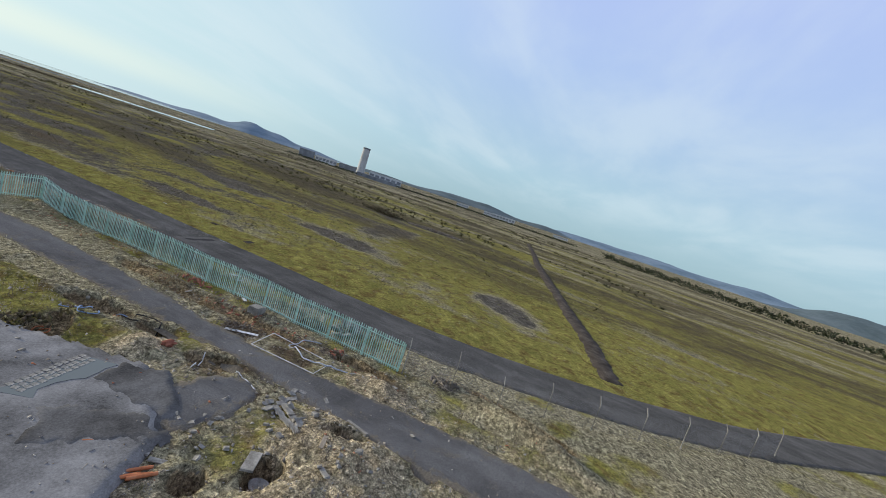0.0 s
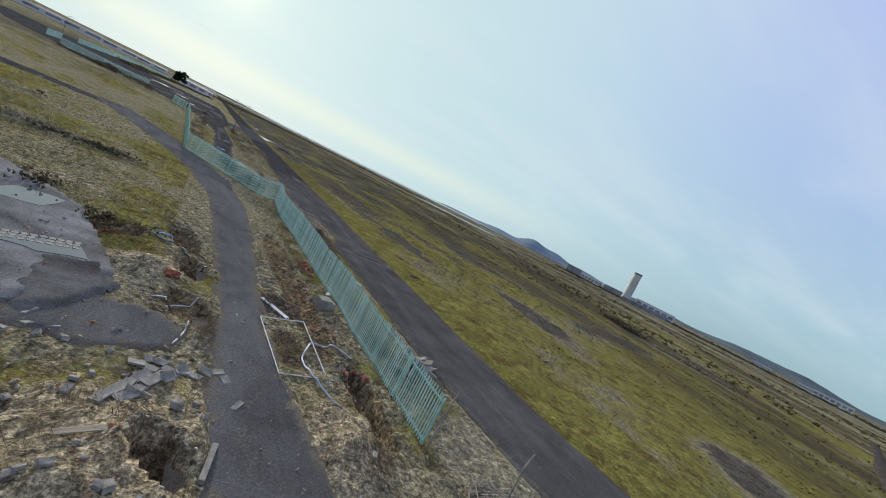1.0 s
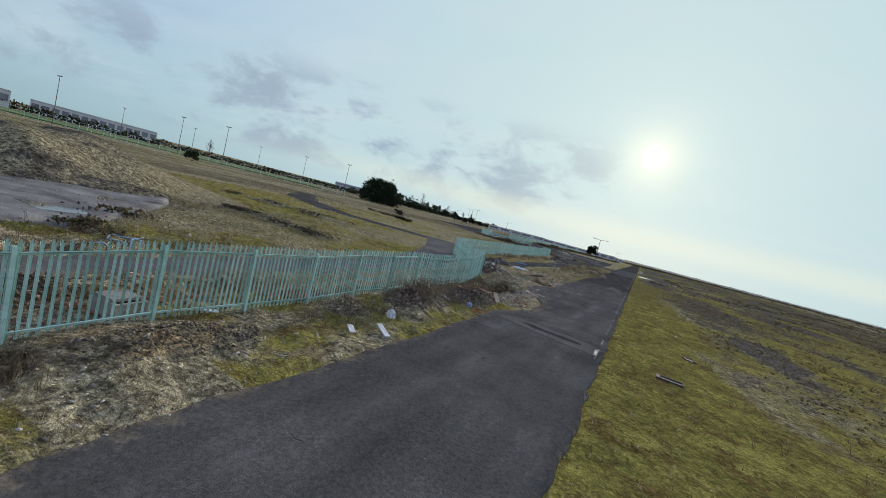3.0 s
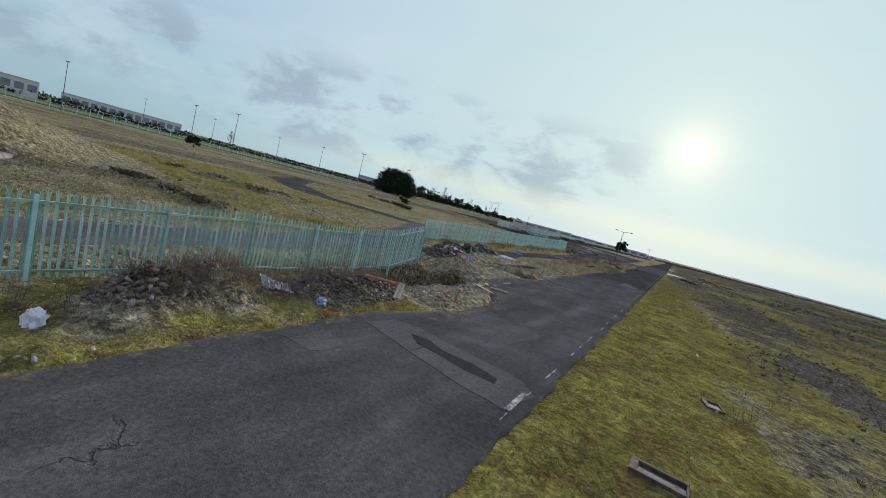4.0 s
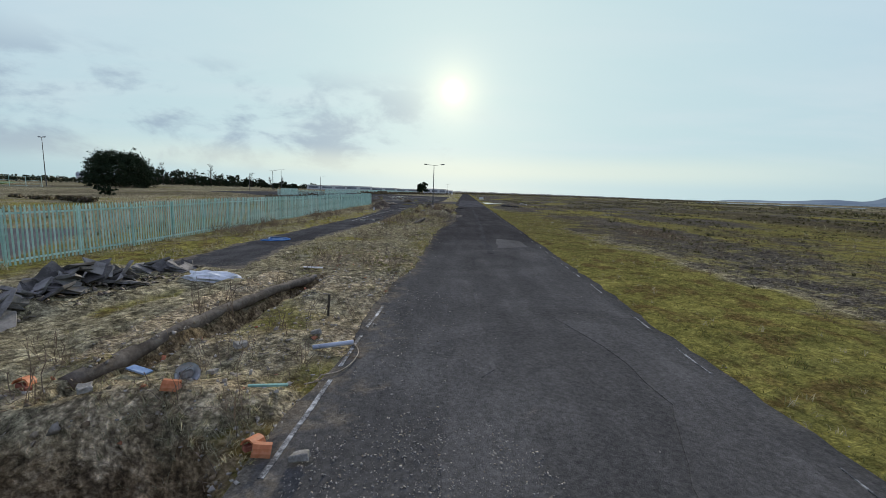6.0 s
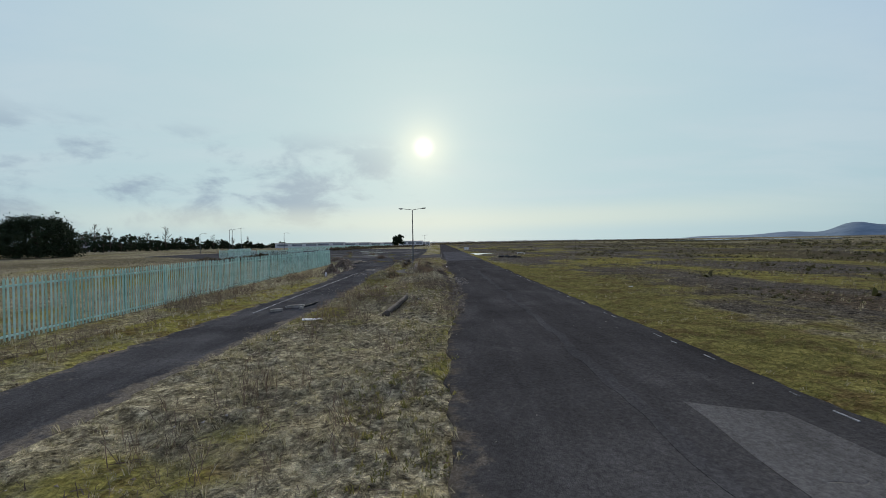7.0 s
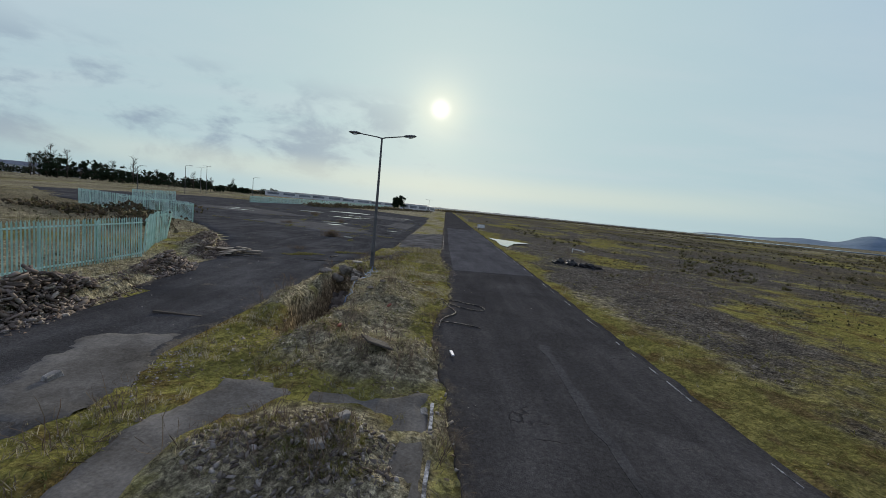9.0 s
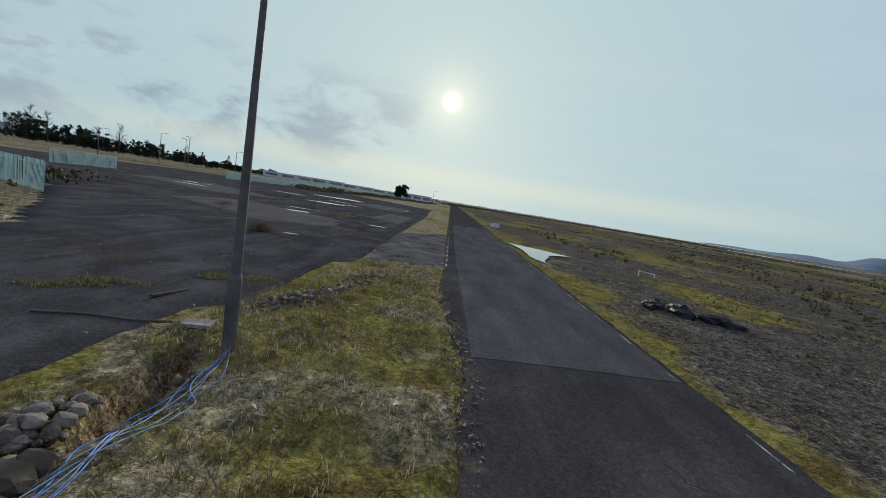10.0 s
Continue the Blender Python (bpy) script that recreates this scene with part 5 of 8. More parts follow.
def build_grass():
    rnd = random.Random(5)
    h = Heap()
    some = patchy(0.45, -0.35, 0.25, 31)
    strew(h, TUFTS, (-10, -2.6, -126, -60), 3600, 0.35, 0.8, rnd, patchy(0.3, 0.0, 0.35, 31))
    strew(h, TUFTS, (-10, -2.9, -66, -20), 12000, 0.35, 0.9, rnd, patchy(0.6, -0.3, 0.25, 33))
    strew(h, TUFTS, (-7.6, -3.4, -76.2, -75.0), 420, 0.35, 0.8, rnd, patchy(0.8, -0.4, 0.1, 35), 24, dry=False)
    strew(h, TUFTS, (-7.7, -6.0, -92.5, -85.5), 900, 0.4, 1.0, rnd, patchy(0.8, -0.3, 0.2, 36), 24, dry=False)
    strew(h, TUFTS, (-9.5, -2.2, -20, 16), 10000, 0.4, 1.0, rnd, some)
    strew(h, TUFTS, (-30, -7.5, -135, -104), 6000, 0.4, 1.1, rnd, patchy(0.4, 0.0, 0.4, 31))
    strew(h, TUFTS, (-30, -7.5, -108, -86), 6000, 0.6, 1.4, rnd, some)
    strew(h, TUFTS, (-60, -16, -98, 10), 8000, 0.9, 2.2, rnd, some)
    strew(h, TUFTS, (-20, -11, -70, 8), 5000, 0.6, 1.3, rnd, some)
    strew(h, TUFTS, (3.3, 26, -150, 40), 9000, 0.5, 1.0, rnd, patchy(0.3, -0.1, 0.35, 17))
    strew(h, TUFTS, (20, 90, -160, 90), 5000, 0.9, 2.0, rnd, patchy(0.1, -0.1, 0.3, 17))
    h.link("dead_grass", M_STRAW, "pale dead grass tufts over the waste ground", "grass")
    h = Heap()
    verge = lambda x, y: 1 - smooth(x, 6.0, 9.5)  # noqa: E731
    strew(h, LOWTUFTS, (3.4, 10, -125, -4), 20000, 0.3, 0.8, rnd, lambda x, y: verge(x, y) * (0.25 + 0.75 * smooth(nz(x, y, 0.9, 61), -0.3, 0.25)))
    strew(h, LOWTUFTS, (3.4, 30, -150, 40), 9000, 0.8, 1.6, rnd, patchy(0.12, 0.0, 0.3, 3))
    strew(h, LOWTUFTS, (-9, -2.3, -66, 14), 9000, 0.6, 1.6, rnd, patchy(0.2, -0.05, 0.3, 12))
    strew(h, TUFTS, (-9.0, -7.0, -34, -20), 1500, 0.3, 0.8, rnd, patchy(0.7, -0.35, 0.2, 13), 16, dry=False)
    strew(h, TUFTS, (-8.6, -2.6, -46, 14), 6000, 0.3, 0.8, rnd, patchy(0.35, -0.05, 0.3, 18), 14)
    strew(h, TUFTS + LOWTUFTS, (-6.6, -3.5, -20.2, -17.3), 1500, 0.3, 0.9, rnd, patchy(0.8, -0.3, 0.2, 19), 20, on_tarmac=True)
    strew(h, LOWTUFTS, (-30, -15, -112, -84), 5000, 0.9, 1.8, rnd, patchy(0.2, -0.1, 0.3, 5))
    for ax, ay, bx, by in ((-9, 22, -34, 30), (-8, 38, -46, 50), (-12, 12, -16, 46), (-22, 24, -30, 62), (-8, 62, -60, 78), (-13.5, 2, -9.5, 6)):
        for _ in range(420):
            t = rnd.random()
            x, y = ax + (bx - ax) * t + rnd.gauss(0, 0.22) + 0.8 * nz(t * 9, ax, 1.0, 3), ay + (by - ay) * t + rnd.gauss(0, 0.22)
            if nz(x, y, 0.35, 44) > -0.1:
                k = rnd.uniform(0.6, 1.6)
                h.add(rnd.choice(LOWTUFTS), pose(x, y, 0.02, 0, 0, rnd.uniform(0, 360)) @ Matrix.Scale(k, 4))
    h.link("moss_turf", M_MOSSTUFT, "yellow-green mossy short grass beside the road", "grass")
    h = Heap()
    heathy = lambda x, y: smooth(x, 8, 12) * smooth(nz(x, y, 0.16, 91) + 0.5 * nz(x, y * 0.4, 0.05, 92), -0.15, 0.3)  # noqa: E731
    strew(h, HUMPS, (7, 45, -130, 40), 16000, 0.25, 0.75, rnd, heathy, 10, 0.1)
    strew(h, HUMPS, (40, 170, -140, 140), 9000, 0.7, 1.7, rnd, heathy, 10, 0.1)
    strew(h, HUMPS, (-75, -19, -95, 30), 4500, 0.3, 0.9, rnd, patchy(0.12, 0.0, 0.3, 93), 10, 0.1)
    strew(h, HUMPS, (14, 120, -60, 160), 5000, 1.0, 2.6, rnd, lambda x, y: smooth(nz(x, y * 0.5, 0.09, 95), 0.05, 0.35), 10, 0.1)
    strew(h, HUMPS, (100, 420, -160, 320), 5000, 2.5, 6.0, rnd, patchy(0.02, -0.1, 0.3, 96), 10, 0.1)
    h.link("heath_clumps", M_HUMP, "low brown and olive clumps over the open plain", "heath")
    h = Heap()
    for area, n in (((-7.0, -4.0, -124, -92), 420), ((-16.5, -13.2, -64, -6), 420), ((-8.8, -2.6, -46, -12), 1100), ((-9, -3.0, -12, 10), 500), ((-8, -3.4, -76, -44), 300), ((-16.5, -14.2, -60, -10), 700), ((-12, -8.5, -86, -74), 120), ((-22, -8, -132, -104), 420), ((-34, -17, -100, -72), 200), ((-30, -17, -8, 20), 260), ((8, 26, -120, 30), 1500)):
        strew(h, WEEDS, area, n, 0.5, 1.25, rnd, patchy(0.35, -0.15, 0.25, 8), 9)
    for area, n in (((-15.5, -13.0, -119.5, -115.5), 260), ((-14.0, -12.6, -117.6, -113.6), 160), ((-18, -15.5, -112, -107.5), 160), ((-8.4, -6.6, -123, -96), 260), ((-14.6, -13.0, -112.5, -108), 120)):
        strew(h, WEEDS, area, n, 0.3, 0.8, rnd, patchy(0.6, -0.25, 0.2, 14), 30)
    strew(h, LITTER, (-9.2, -2.6, -124, 14), 5200, 0.4, 1.3, rnd, patchy(0.5, -0.35, 0.2, 15), 6)
    strew(h, LITTER, (-24, -7.6, -130, -98), 3000, 0.4, 1.3, rnd, patchy(0.5, -0.35, 0.2, 16), 6)
    strew(h, WEEDS, (-6.0, -4.0, -102.5, -98.0), 170, 0.5, 1.1, rnd, None, 16)
    strew(h, WEEDS, (-6.4, -3.6, -97, -93), 160, 0.5, 1.0, rnd, None, 16)
    strew(h, WEEDS, (-6.4, -3.6, -20, -17.4), 150, 0.25, 0.6, rnd, None, 40, on_tarmac=True)
    strew(h, WEEDS, (-5.6, -3.0, -26, -20), 260, 0.5, 1.1, rnd, None, 16)
    h.link("dead_weeds", M_TWIG, "dark dead weed stems and brambles", "weeds")


def build_rubble():
    rnd = random.Random(9)

    def heap_at(h, cx, cy, rx, ry, turn, count, lo, hi, shapes=STONES, rise=0.0):
        c, s = math.cos(radians(turn)), math.sin(radians(turn))
        for _ in range(count):
            r, a = math.sqrt(rnd.random()), rnd.uniform(0, 6.283)
            u, v = r * math.cos(a) * rx, r * math.sin(a) * ry
            x, y = cx + u * c - v * s, cy + u * s + v * c
            z = (road_z(x, y) if road_left(y) < x < road_right(y) else ground_z(x, y)) + rise * (1 - r) * rnd.random()
            k = lo + (hi - lo) * rnd.random() ** 2.2
            h.add(rnd.choice(shapes), pose(x, y, z, rnd.uniform(-40, 40), rnd.uniform(-40, 40), rnd.uniform(0, 360)) @ Matrix.Diagonal((k, k, k, 1)))

    h = Heap()
    strew(h, STONES, (-8, -2.0, -126, -60), 7000, 0.02, 0.13, rnd, patchy(0.5, -0.2, 0.3, 41), 40, 0.1)
    strew(h, STONES, (-9, -2.0, -60, 14), 2200, 0.03, 0.12, rnd, patchy(0.5, -0.1, 0.3, 41), 40, 0.1)
    strew(h, STONES, (-27, -7, -134, -104), 8500, 0.03, 0.20, rnd, lambda x, y: (0.15 if tarmac(x, y) else 1.0) * smooth(nz(x, y, 0.4, 43), -0.3, 0.3) * (0.35 + 0.65 * smooth(nz(x, y, 1.7, 4), -0.2, 0.4)), 40, 0.1, True)
    strew(h, STONES, (-3.0, 0.2, -94, -68), 2600, 0.015, 0.06, rnd, lambda x, y: smooth(-x, 0.3, 2.8), 40, 0.0, True)
    strew(h, STONES, (-3.2, 3.4, -126, 8), 1100, 0.015, 0.05, rnd, lambda x, y: 0.15 + 0.85 * smooth(x, -1.2, -3.0), 40, 0.0, True)
    strew(h, STONES, (-30, -9, -40, 60), 700, 0.03, 0.10, rnd, None, 40, 0.0, True)
    strew(h, STONES, (3.4, 5, -120, 10), 900, 0.015, 0.05, rnd, lambda x, y: 1 - smooth(x, 3.5, 4.6), 40)
    heap_at(h, -22.5, -119.8, 2.6, 2.0, 30, 2600, 0.03, 0.10)
    heap_at(h, -2.6, -88.8, 2.6, 1.2, 80, 900, 0.015, 0.07)
    heap_at(h, 2.4, -94.9, 1.3, 0.9, 80, 700, 0.015, 0.045)
    heap_at(h, -1.6, -76.4, 1.5, 1.5, 0, 2200, 0.012, 0.05)
    heap_at(h, -1.1, -75.9, 0.5, 0.8, 0, 520, 0.012, 0.035)
    heap_at(h, -2.0, -30.5, 0.7, 3.0, 0, 420, 0.03, 0.14)
    strew(h, STONES, (-8.6, -3.2, -87, -77), 3600, 0.02, 0.09, rnd, patchy(0.7, -0.2, 0.3, 49), 40, 0.05)
    heap_at(h, -3.4, -83.5, 1.2, 3.0, 0, 600, 0.02, 0.07)
    heap_at(h, -5.0, -70.0, 2.0, 5.0, 0, 500, 0.03, 0.12)
    strew(h, STONES + SHARDS, (-27, -7.6, -134, -104), 3200, 0.08, 0.32, rnd, lambda x, y: (0.16 if tarmac(x, y) else 1.0) * smooth(nz(x, y, 0.5, 47), -0.1, 0.35), 40, 0.1, True)
    strew(h, STONES + SHARDS, (-7.6, -2.6, -126, -60), 1800, 0.08, 0.26, rnd, patchy(0.6, -0.1, 0.35, 48), 40, 0.1)
    strew(h, STONES, (-7.6, -1.8, -126, -60), 12000, 0.02, 0.08, rnd, patchy(0.5, -0.3, 0.2, 49), 40, 0.1)
    strew(h, STONES, (-9, -2.6, -24, -12), 700, 0.05, 0.22, rnd, patchy(0.6, -0.1, 0.35, 48), 40, 0.1)
    heap_at(h, -5.0, -18.8, 1.6, 1.3, 0, 260, 0.05, 0.22)
    heap_at(h, -9.2, -16.0, 0.8, 1.1, 0, 420, 0.03, 0.10)
    heap_at(h, -3.3, -89.4, 1.1, 3.4, 0, 2600, 0.02, 0.14)
    heap_at(h, -5.2, -84.3, 1.5, 0.8, 10, 500, 0.03, 0.12)
    heap_at(h, -10.3, -124.6, 1.2, 1.6, 0, 900, 0.03, 0.11)
    r3 = random.Random(78)
    strew(h, STONES, (-11.5, -7.0, -40, -20), 700, 0.03, 0.12, r3, patchy(0.3, -0.1, 0.4, 51), 40, 0.0, True)
    strew(h, STONES + SHARDS, (-8.4, -2.4, -44, 8), 900, 0.06, 0.20, r3, patchy(0.6, 0.0, 0.35, 52), 40, 0.1)
    h.link("loose_stones", M_STONE, "loose grey stones and chippings on the ground", "stones")
    h = Heap()
    heap_at(h, -10, -113.4, 1.6, 1.6, 0, 420, 0.06, 0.28, STONES + SHARDS, 0.06)
    heap_at(h, -4.9, -125.5, 1.1, 0.8, 60, 320, 0.10, 0.40, STONES + SHARDS, 0.35)
    heap_at(h, -4.4, -95.8, 2.4, 1.5, 84, 1500, 0.06, 0.28, STONES + SHARDS, 0.14)
    heap_at(h, -2.75, -36.0, 0.65, 9.0, 0, 2000, 0.04, 0.19, STONES + SHARDS, 0.04)
    heap_at(h, -2.6, 1.0, 0.5, 4.0, 0, 260, 0.04, 0.16, STONES + FLATS, 0.02)
    heap_at(h, -7.4, 4.6, 0.6, 2.4, -20, 320, 0.08, 0.36, STONES + SHARDS, 0.2)
    heap_at(h, -6.2, 9.0, 0.6, 2.4, -10, 160, 0.08, 0.30, STONES + SHARDS, 0.1)
    heap_at(h, -11.1, -70.6, 3.6, 1.1, 84, 700, 0.06, 0.25, FLATS, 0.25)
    heap_at(h, 88.5, -90.5, 3.0, 9.0, 12, 900, 0.3, 1.3, STONES, 0.8)
    heap_at(h, -5.0, -18.8, 1.5, 1.2, 0, 700, 0.03, 0.17, STONES + SHARDS, 0.12)
    heap_at(h, -5.0, -111.8, 0.9, 2.4, 0, 500, 0.04, 0.18, STONES, 0.1)
    heap_at(h, -9.2, -80.4, 1.9, 1.5, 40, 700, 0.10, 0.40, STONES + SHARDS, 0.45)
    heap_at(h, -14.4, -14.0, 0.9, 2.2, 8, 300, 0.10, 0.36, STONES + SHARDS, 0.5)
    h.link("dark_rubble", M_DARKRUB, "dark heaps of broken tarmac and rubble", "rubble")
    h = Heap()
    heap_at(h, -14.5, -13.4, 1.0, 2.3, 10, 1700, 0.10, 0.42, SHARDS, 0.85)
    heap_at(h, -8.8, -80.8, 1.9, 1.4, 40, 1300, 0.10, 0.46, SHARDS, 0.6)
    heap_at(h, -14.2, -12.5, 0.8, 8.0, 12, 900, 0.05, 0.22, SHARDS + STONES, 0.2)
    heap_at(h, -14.3, -19.4, 0.85, 1.4, 10, 900, 0.10, 0.38, SHARDS, 0.9)
    heap_at(h, -15.7, -6.0, 1.0, 2.2, 14, 1400, 0.10, 0.42, SHARDS, 0.75)
    heap_at(h, -17.0, -0.4, 1.0, 2.0, 24, 1400, 0.07, 0.28, SHARDS + FLATS, 0.6)
    heap_at(h, -19.4, 3.6, 1.3, 3.0, 32, 1600, 0.07, 0.30, SHARDS + STONES[:3], 0.6)
    heap_at(h, -7.5, -110.6, 0.8, 9.0, 0, 500, 0.06, 0.26, STONES + SHARDS)
    heap_at(h, -4.8, -102.3, 1.0, 1.0, 0, 420, 0.08, 0.32, STONES, 0.25)
    heap_at(h, -4.7, -100.6, 1.0, 2.2, 0, 700, 0.05, 0.20, STONES + SHARDS, 0.1)
    heap_at(h, -5.3, -105.4, 0.8, 0.9, 0, 140, 0.08, 0.30, STONES, 0.1)
    heap_at(h, -4.4, -96.2, 2.6, 1.5, 84, 900, 0.05, 0.26, STONES + SHARDS, 0.2)
    heap_at(h, -7.7, -118.8, 0.7, 1.0, 0, 160, 0.10, 0.32, SHARDS + STONES, 0.1)
    h.link("brick_rubble", M_BRICKBAT, "brown brick rubble heaped along the fence", "rubble")


def build_clods():
    """Crumbs and lumps of dry earth over the dug ground."""
    rnd = random.Random(19)
    h = Heap()
    strew(h, STONES, (-27, -7.4, -134, -104), 15000, 0.03, 0.16, rnd, lambda x, y: (0.05 if tarmac(x, y) else 1.0) * smooth(nz(x, y, 0.55, 71), -0.35, 0.3), 40, 0.15, True)
    strew(h, STONES, (-7.6, -2.0, -126, -60), 12000, 0.025, 0.13, rnd, patchy(0.55, -0.35, 0.3, 72), 40, 0.15)
    strew(h, STONES, (-9.2, -2.4, -60, 12), 9000, 0.025, 0.12, rnd, patchy(0.55, -0.25, 0.3, 73), 40, 0.15)
    strew(h, STONES, (-16.5, -11.8, -60, 2), 4000, 0.03, 0.14, rnd, patchy(0.55, -0.25, 0.3, 74), 40, 0.15)
    strew(h, STONES, (-6.8, -4.0, -92.5, -85), 1600, 0.03, 0.18, rnd, None, 40, 0.15, dry=False)
    strew(h, STONES, (-8.0, -5.6, -29, -22), 900, 0.03, 0.16, rnd, None, 40, 0.15, dry=False)
    r2 = random.Random(77)
    strew(h, STONES, (-8.4, -2.4, -44, 8), 2600, 0.10, 0.26, r2, patchy(0.45, -0.05, 0.35, 75), 40, 0.2)
    strew(h, STONES, (-8.4, -2.4, -44, 8), 7000, 0.04, 0.12, r2, patchy(0.45, -0.15, 0.35, 75), 40, 0.15)
    h.link("earth_clods", M_CLOD, "brown crumbs and clods of dug earth", "soil")
    h = Heap()
    strew(h, STONES + SHARDS, (-27, -7.4, -134, -104), 420, 0.08, 0.24, rnd, lambda x, y: (0.2 if tarmac(x, y) else 1.0) * smooth(nz(x, y, 0.3, 81), -0.1, 0.3), 40, 0.1, True)
    strew(h, STONES + SHARDS, (-8.8, -7.3, -124, -90), 420, 0.08, 0.26, rnd, patchy(0.4, -0.2, 0.3, 82), 40, 0.1)
    strew(h, STONES, (-3.2, -0.8, -92, -82), 40, 0.04, 0.12, rnd, None, 40, 0.0, True)
    strew(h, STONES + SHARDS, (-7.4, -2.8, -100, -60), 120, 0.06, 0.18, rnd, None, 40, 0.1)
    h.link("brick_scraps", M_REDBIT, "scattered orange-red brick and tile scraps", "brick scraps")


build_clods()
build_grass()
build_rubble()

# ---- markings and repairs on the road ----
M_SEAL = asphalt_material("dark_seal", [(0.028, 0.027, 0.026), (0.054, 0.051, 0.048), (0.095, 0.090, 0.084)], 0.4)
M_PALEROAD = asphalt_material("paler_asphalt", [(0.045, 0.044, 0.043), (0.083, 0.080, 0.078), (0.140, 0.136, 0.132)], 0.5)
M_STREAK = asphalt_material("worn_asphalt", [(0.050, 0.048, 0.043), (0.099, 0.094, 0.085), (0.180, 0.171, 0.155)], 0.5)
M_SEAM = asphalt_material("worn_seam", [(0.034, 0.033, 0.031), (0.066, 0.063, 0.059), (0.120, 0.115, 0.107)], 0.5)
M_TIMBER = mottled("weathered_timber", [(0.15, 0.122, 0.085), (0.29, 0.24, 0.175), (0.43, 0.37, 0.28)], 1.2, 0.85, 14.0, 0.004, stretch=(0.3, 6, 6))
M_OLDWOOD = mottled("dark_old_timber", [(0.032, 0.027, 0.021), (0.072, 0.061, 0.048), (0.12, 0.105, 0.086)], 1.2, 0.95, 12.0, 0.01, stretch=(0.3, 5, 5))
M_ORANGE = mottled("orange_clay_pipe", [(0.26, 0.085, 0.035), (0.42, 0.15, 0.065), (0.50, 0.23, 0.12)], 2.0, 0.6, 20.0, 0.002)
M_BRICK = mottled("red_brick", [(0.20, 0.07, 0.045), (0.33, 0.13, 0.08), (0.42, 0.22, 0.15)], 3.0, 0.9, 25.0, 0.004, vary=0.4)
M_BLUE = mottled("blue_plastic", [(0.03, 0.11, 0.36), (0.07, 0.22, 0.55), (0.22, 0.40, 0.66)], 6.0, 0.5, 20.0, 0.01)
M_ROPE = mottled("faded_blue_cable", [(0.10, 0.17, 0.30), (0.20, 0.29, 0.42), (0.36, 0.42, 0.48)], 3.0, 0.7, 30.0, 0.001)
M_BLACK = mottled("black_rubber", [(0.010, 0.010, 0.010), (0.022, 0.022, 0.022), (0.045, 0.044, 0.043)], 4.0, 0.65, 30.0, 0.002)
M_CHUNK = mottled("tarmac_chunk", [(0.066, 0.061, 0.054), (0.140, 0.130, 0.115), (0.24, 0.224, 0.200)], 2.5, 0.9, 30.0, 0.006, vary=0.4)
M_SHEET = mottled("dirty_white_sheet", [(0.42, 0.43, 0.42), (0.60, 0.61, 0.60), (0.74, 0.75, 0.74)], 3.0, 0.6, 15.0, 0.01)
M_GREENP = mottled("dull_green_pipe", [(0.12, 0.24, 0.19), (0.2, 0.36, 0.30), (0.3, 0.45, 0.38)], 2.0, 0.6, 20.0, 0.002)
M_RUST = mottled("rusted_iron", [(0.045, 0.035, 0.030), (0.10, 0.075, 0.06), (0.17, 0.13, 0.10)], 4.0, 0.85, 30.0, 0.003)
M_BOULDER = mottled("rounded_boulder", [(0.066, 0.055, 0.041), (0.140, 0.119, 0.091), (0.24, 0.208, 0.163)], 1.5, 0.9, 20.0, 0.01, vary=0.5)
M_PITCH = mottled("sports_turf", [(0.075, 0.12, 0.04), (0.11, 0.16, 0.055), (0.15, 0.19, 0.08)], 0.05, 0.95, 3.0, 0.03)


def road_plate(name, outline, mat, lift=0.006, step=0.35, by=0.07, label=""):
    """A thin layer that follows the road's camber."""
    bm = bmesh.new()
    rim = ragged(outline, step, by)
    x0, x1 = min(p[0] for p in rim), max(p[0] for p in rim)
    y0, y1 = min(p[1] for p in rim), max(p[1] for p in rim)
    low = [bm.verts.new((x, y, road_z(x, y) - 0.02)) for x, y in rim]
    high = [bm.verts.new((x, y, road_z(x, y) + lift)) for x, y in rim]
    n = len(rim)
    top = bm.faces.new(high)
    for i in range(n):
        bm.faces.new((low[i], low[(i + 1) % n], high[(i + 1) % n], high[i]))
    bmesh.ops.recalc_face_normals(bm, faces=bm.faces[:])
    if x1 - x0 > 1.0:
        for k in range(1, 8):
            x = x0 + (x1 - x0) * k / 8
            geo = [f for f in bm.faces if abs(f.normal.z) > 0.5]
            geo += list({e for f in geo for e in f.edges}) + list({v for f in geo for v in f.verts})
            bmesh.ops.bisect_plane(bm, geom=geo, plane_co=(x, 0, 0), plane_no=(1, 0, 0))
        for k in range(1, max(2, int((y1 - y0) / 2.0))):
            y = y0 + 2.0 * k
            geo = [f for f in bm.faces if abs(f.normal.z) > 0.5]
            geo += list({e for f in geo for e in f.edges}) + list({v for f in geo for v in f.verts})
            bmesh.ops.bisect_plane(bm, geom=geo, plane_co=(0, y, 0), plane_no=(0, 1, 0))
        tops = {v for f in bm.faces if abs(f.normal.z) > 0.5 for v in f.verts}
        for v in tops:
            v.co.z = road_z(v.co.x, v.co.y) + lift
    bmesh.ops.triangulate(bm, faces=[f for f in bm.faces if len(f.verts) > 4])
    ob = part(name, bm, mat, road, label)
    return ob


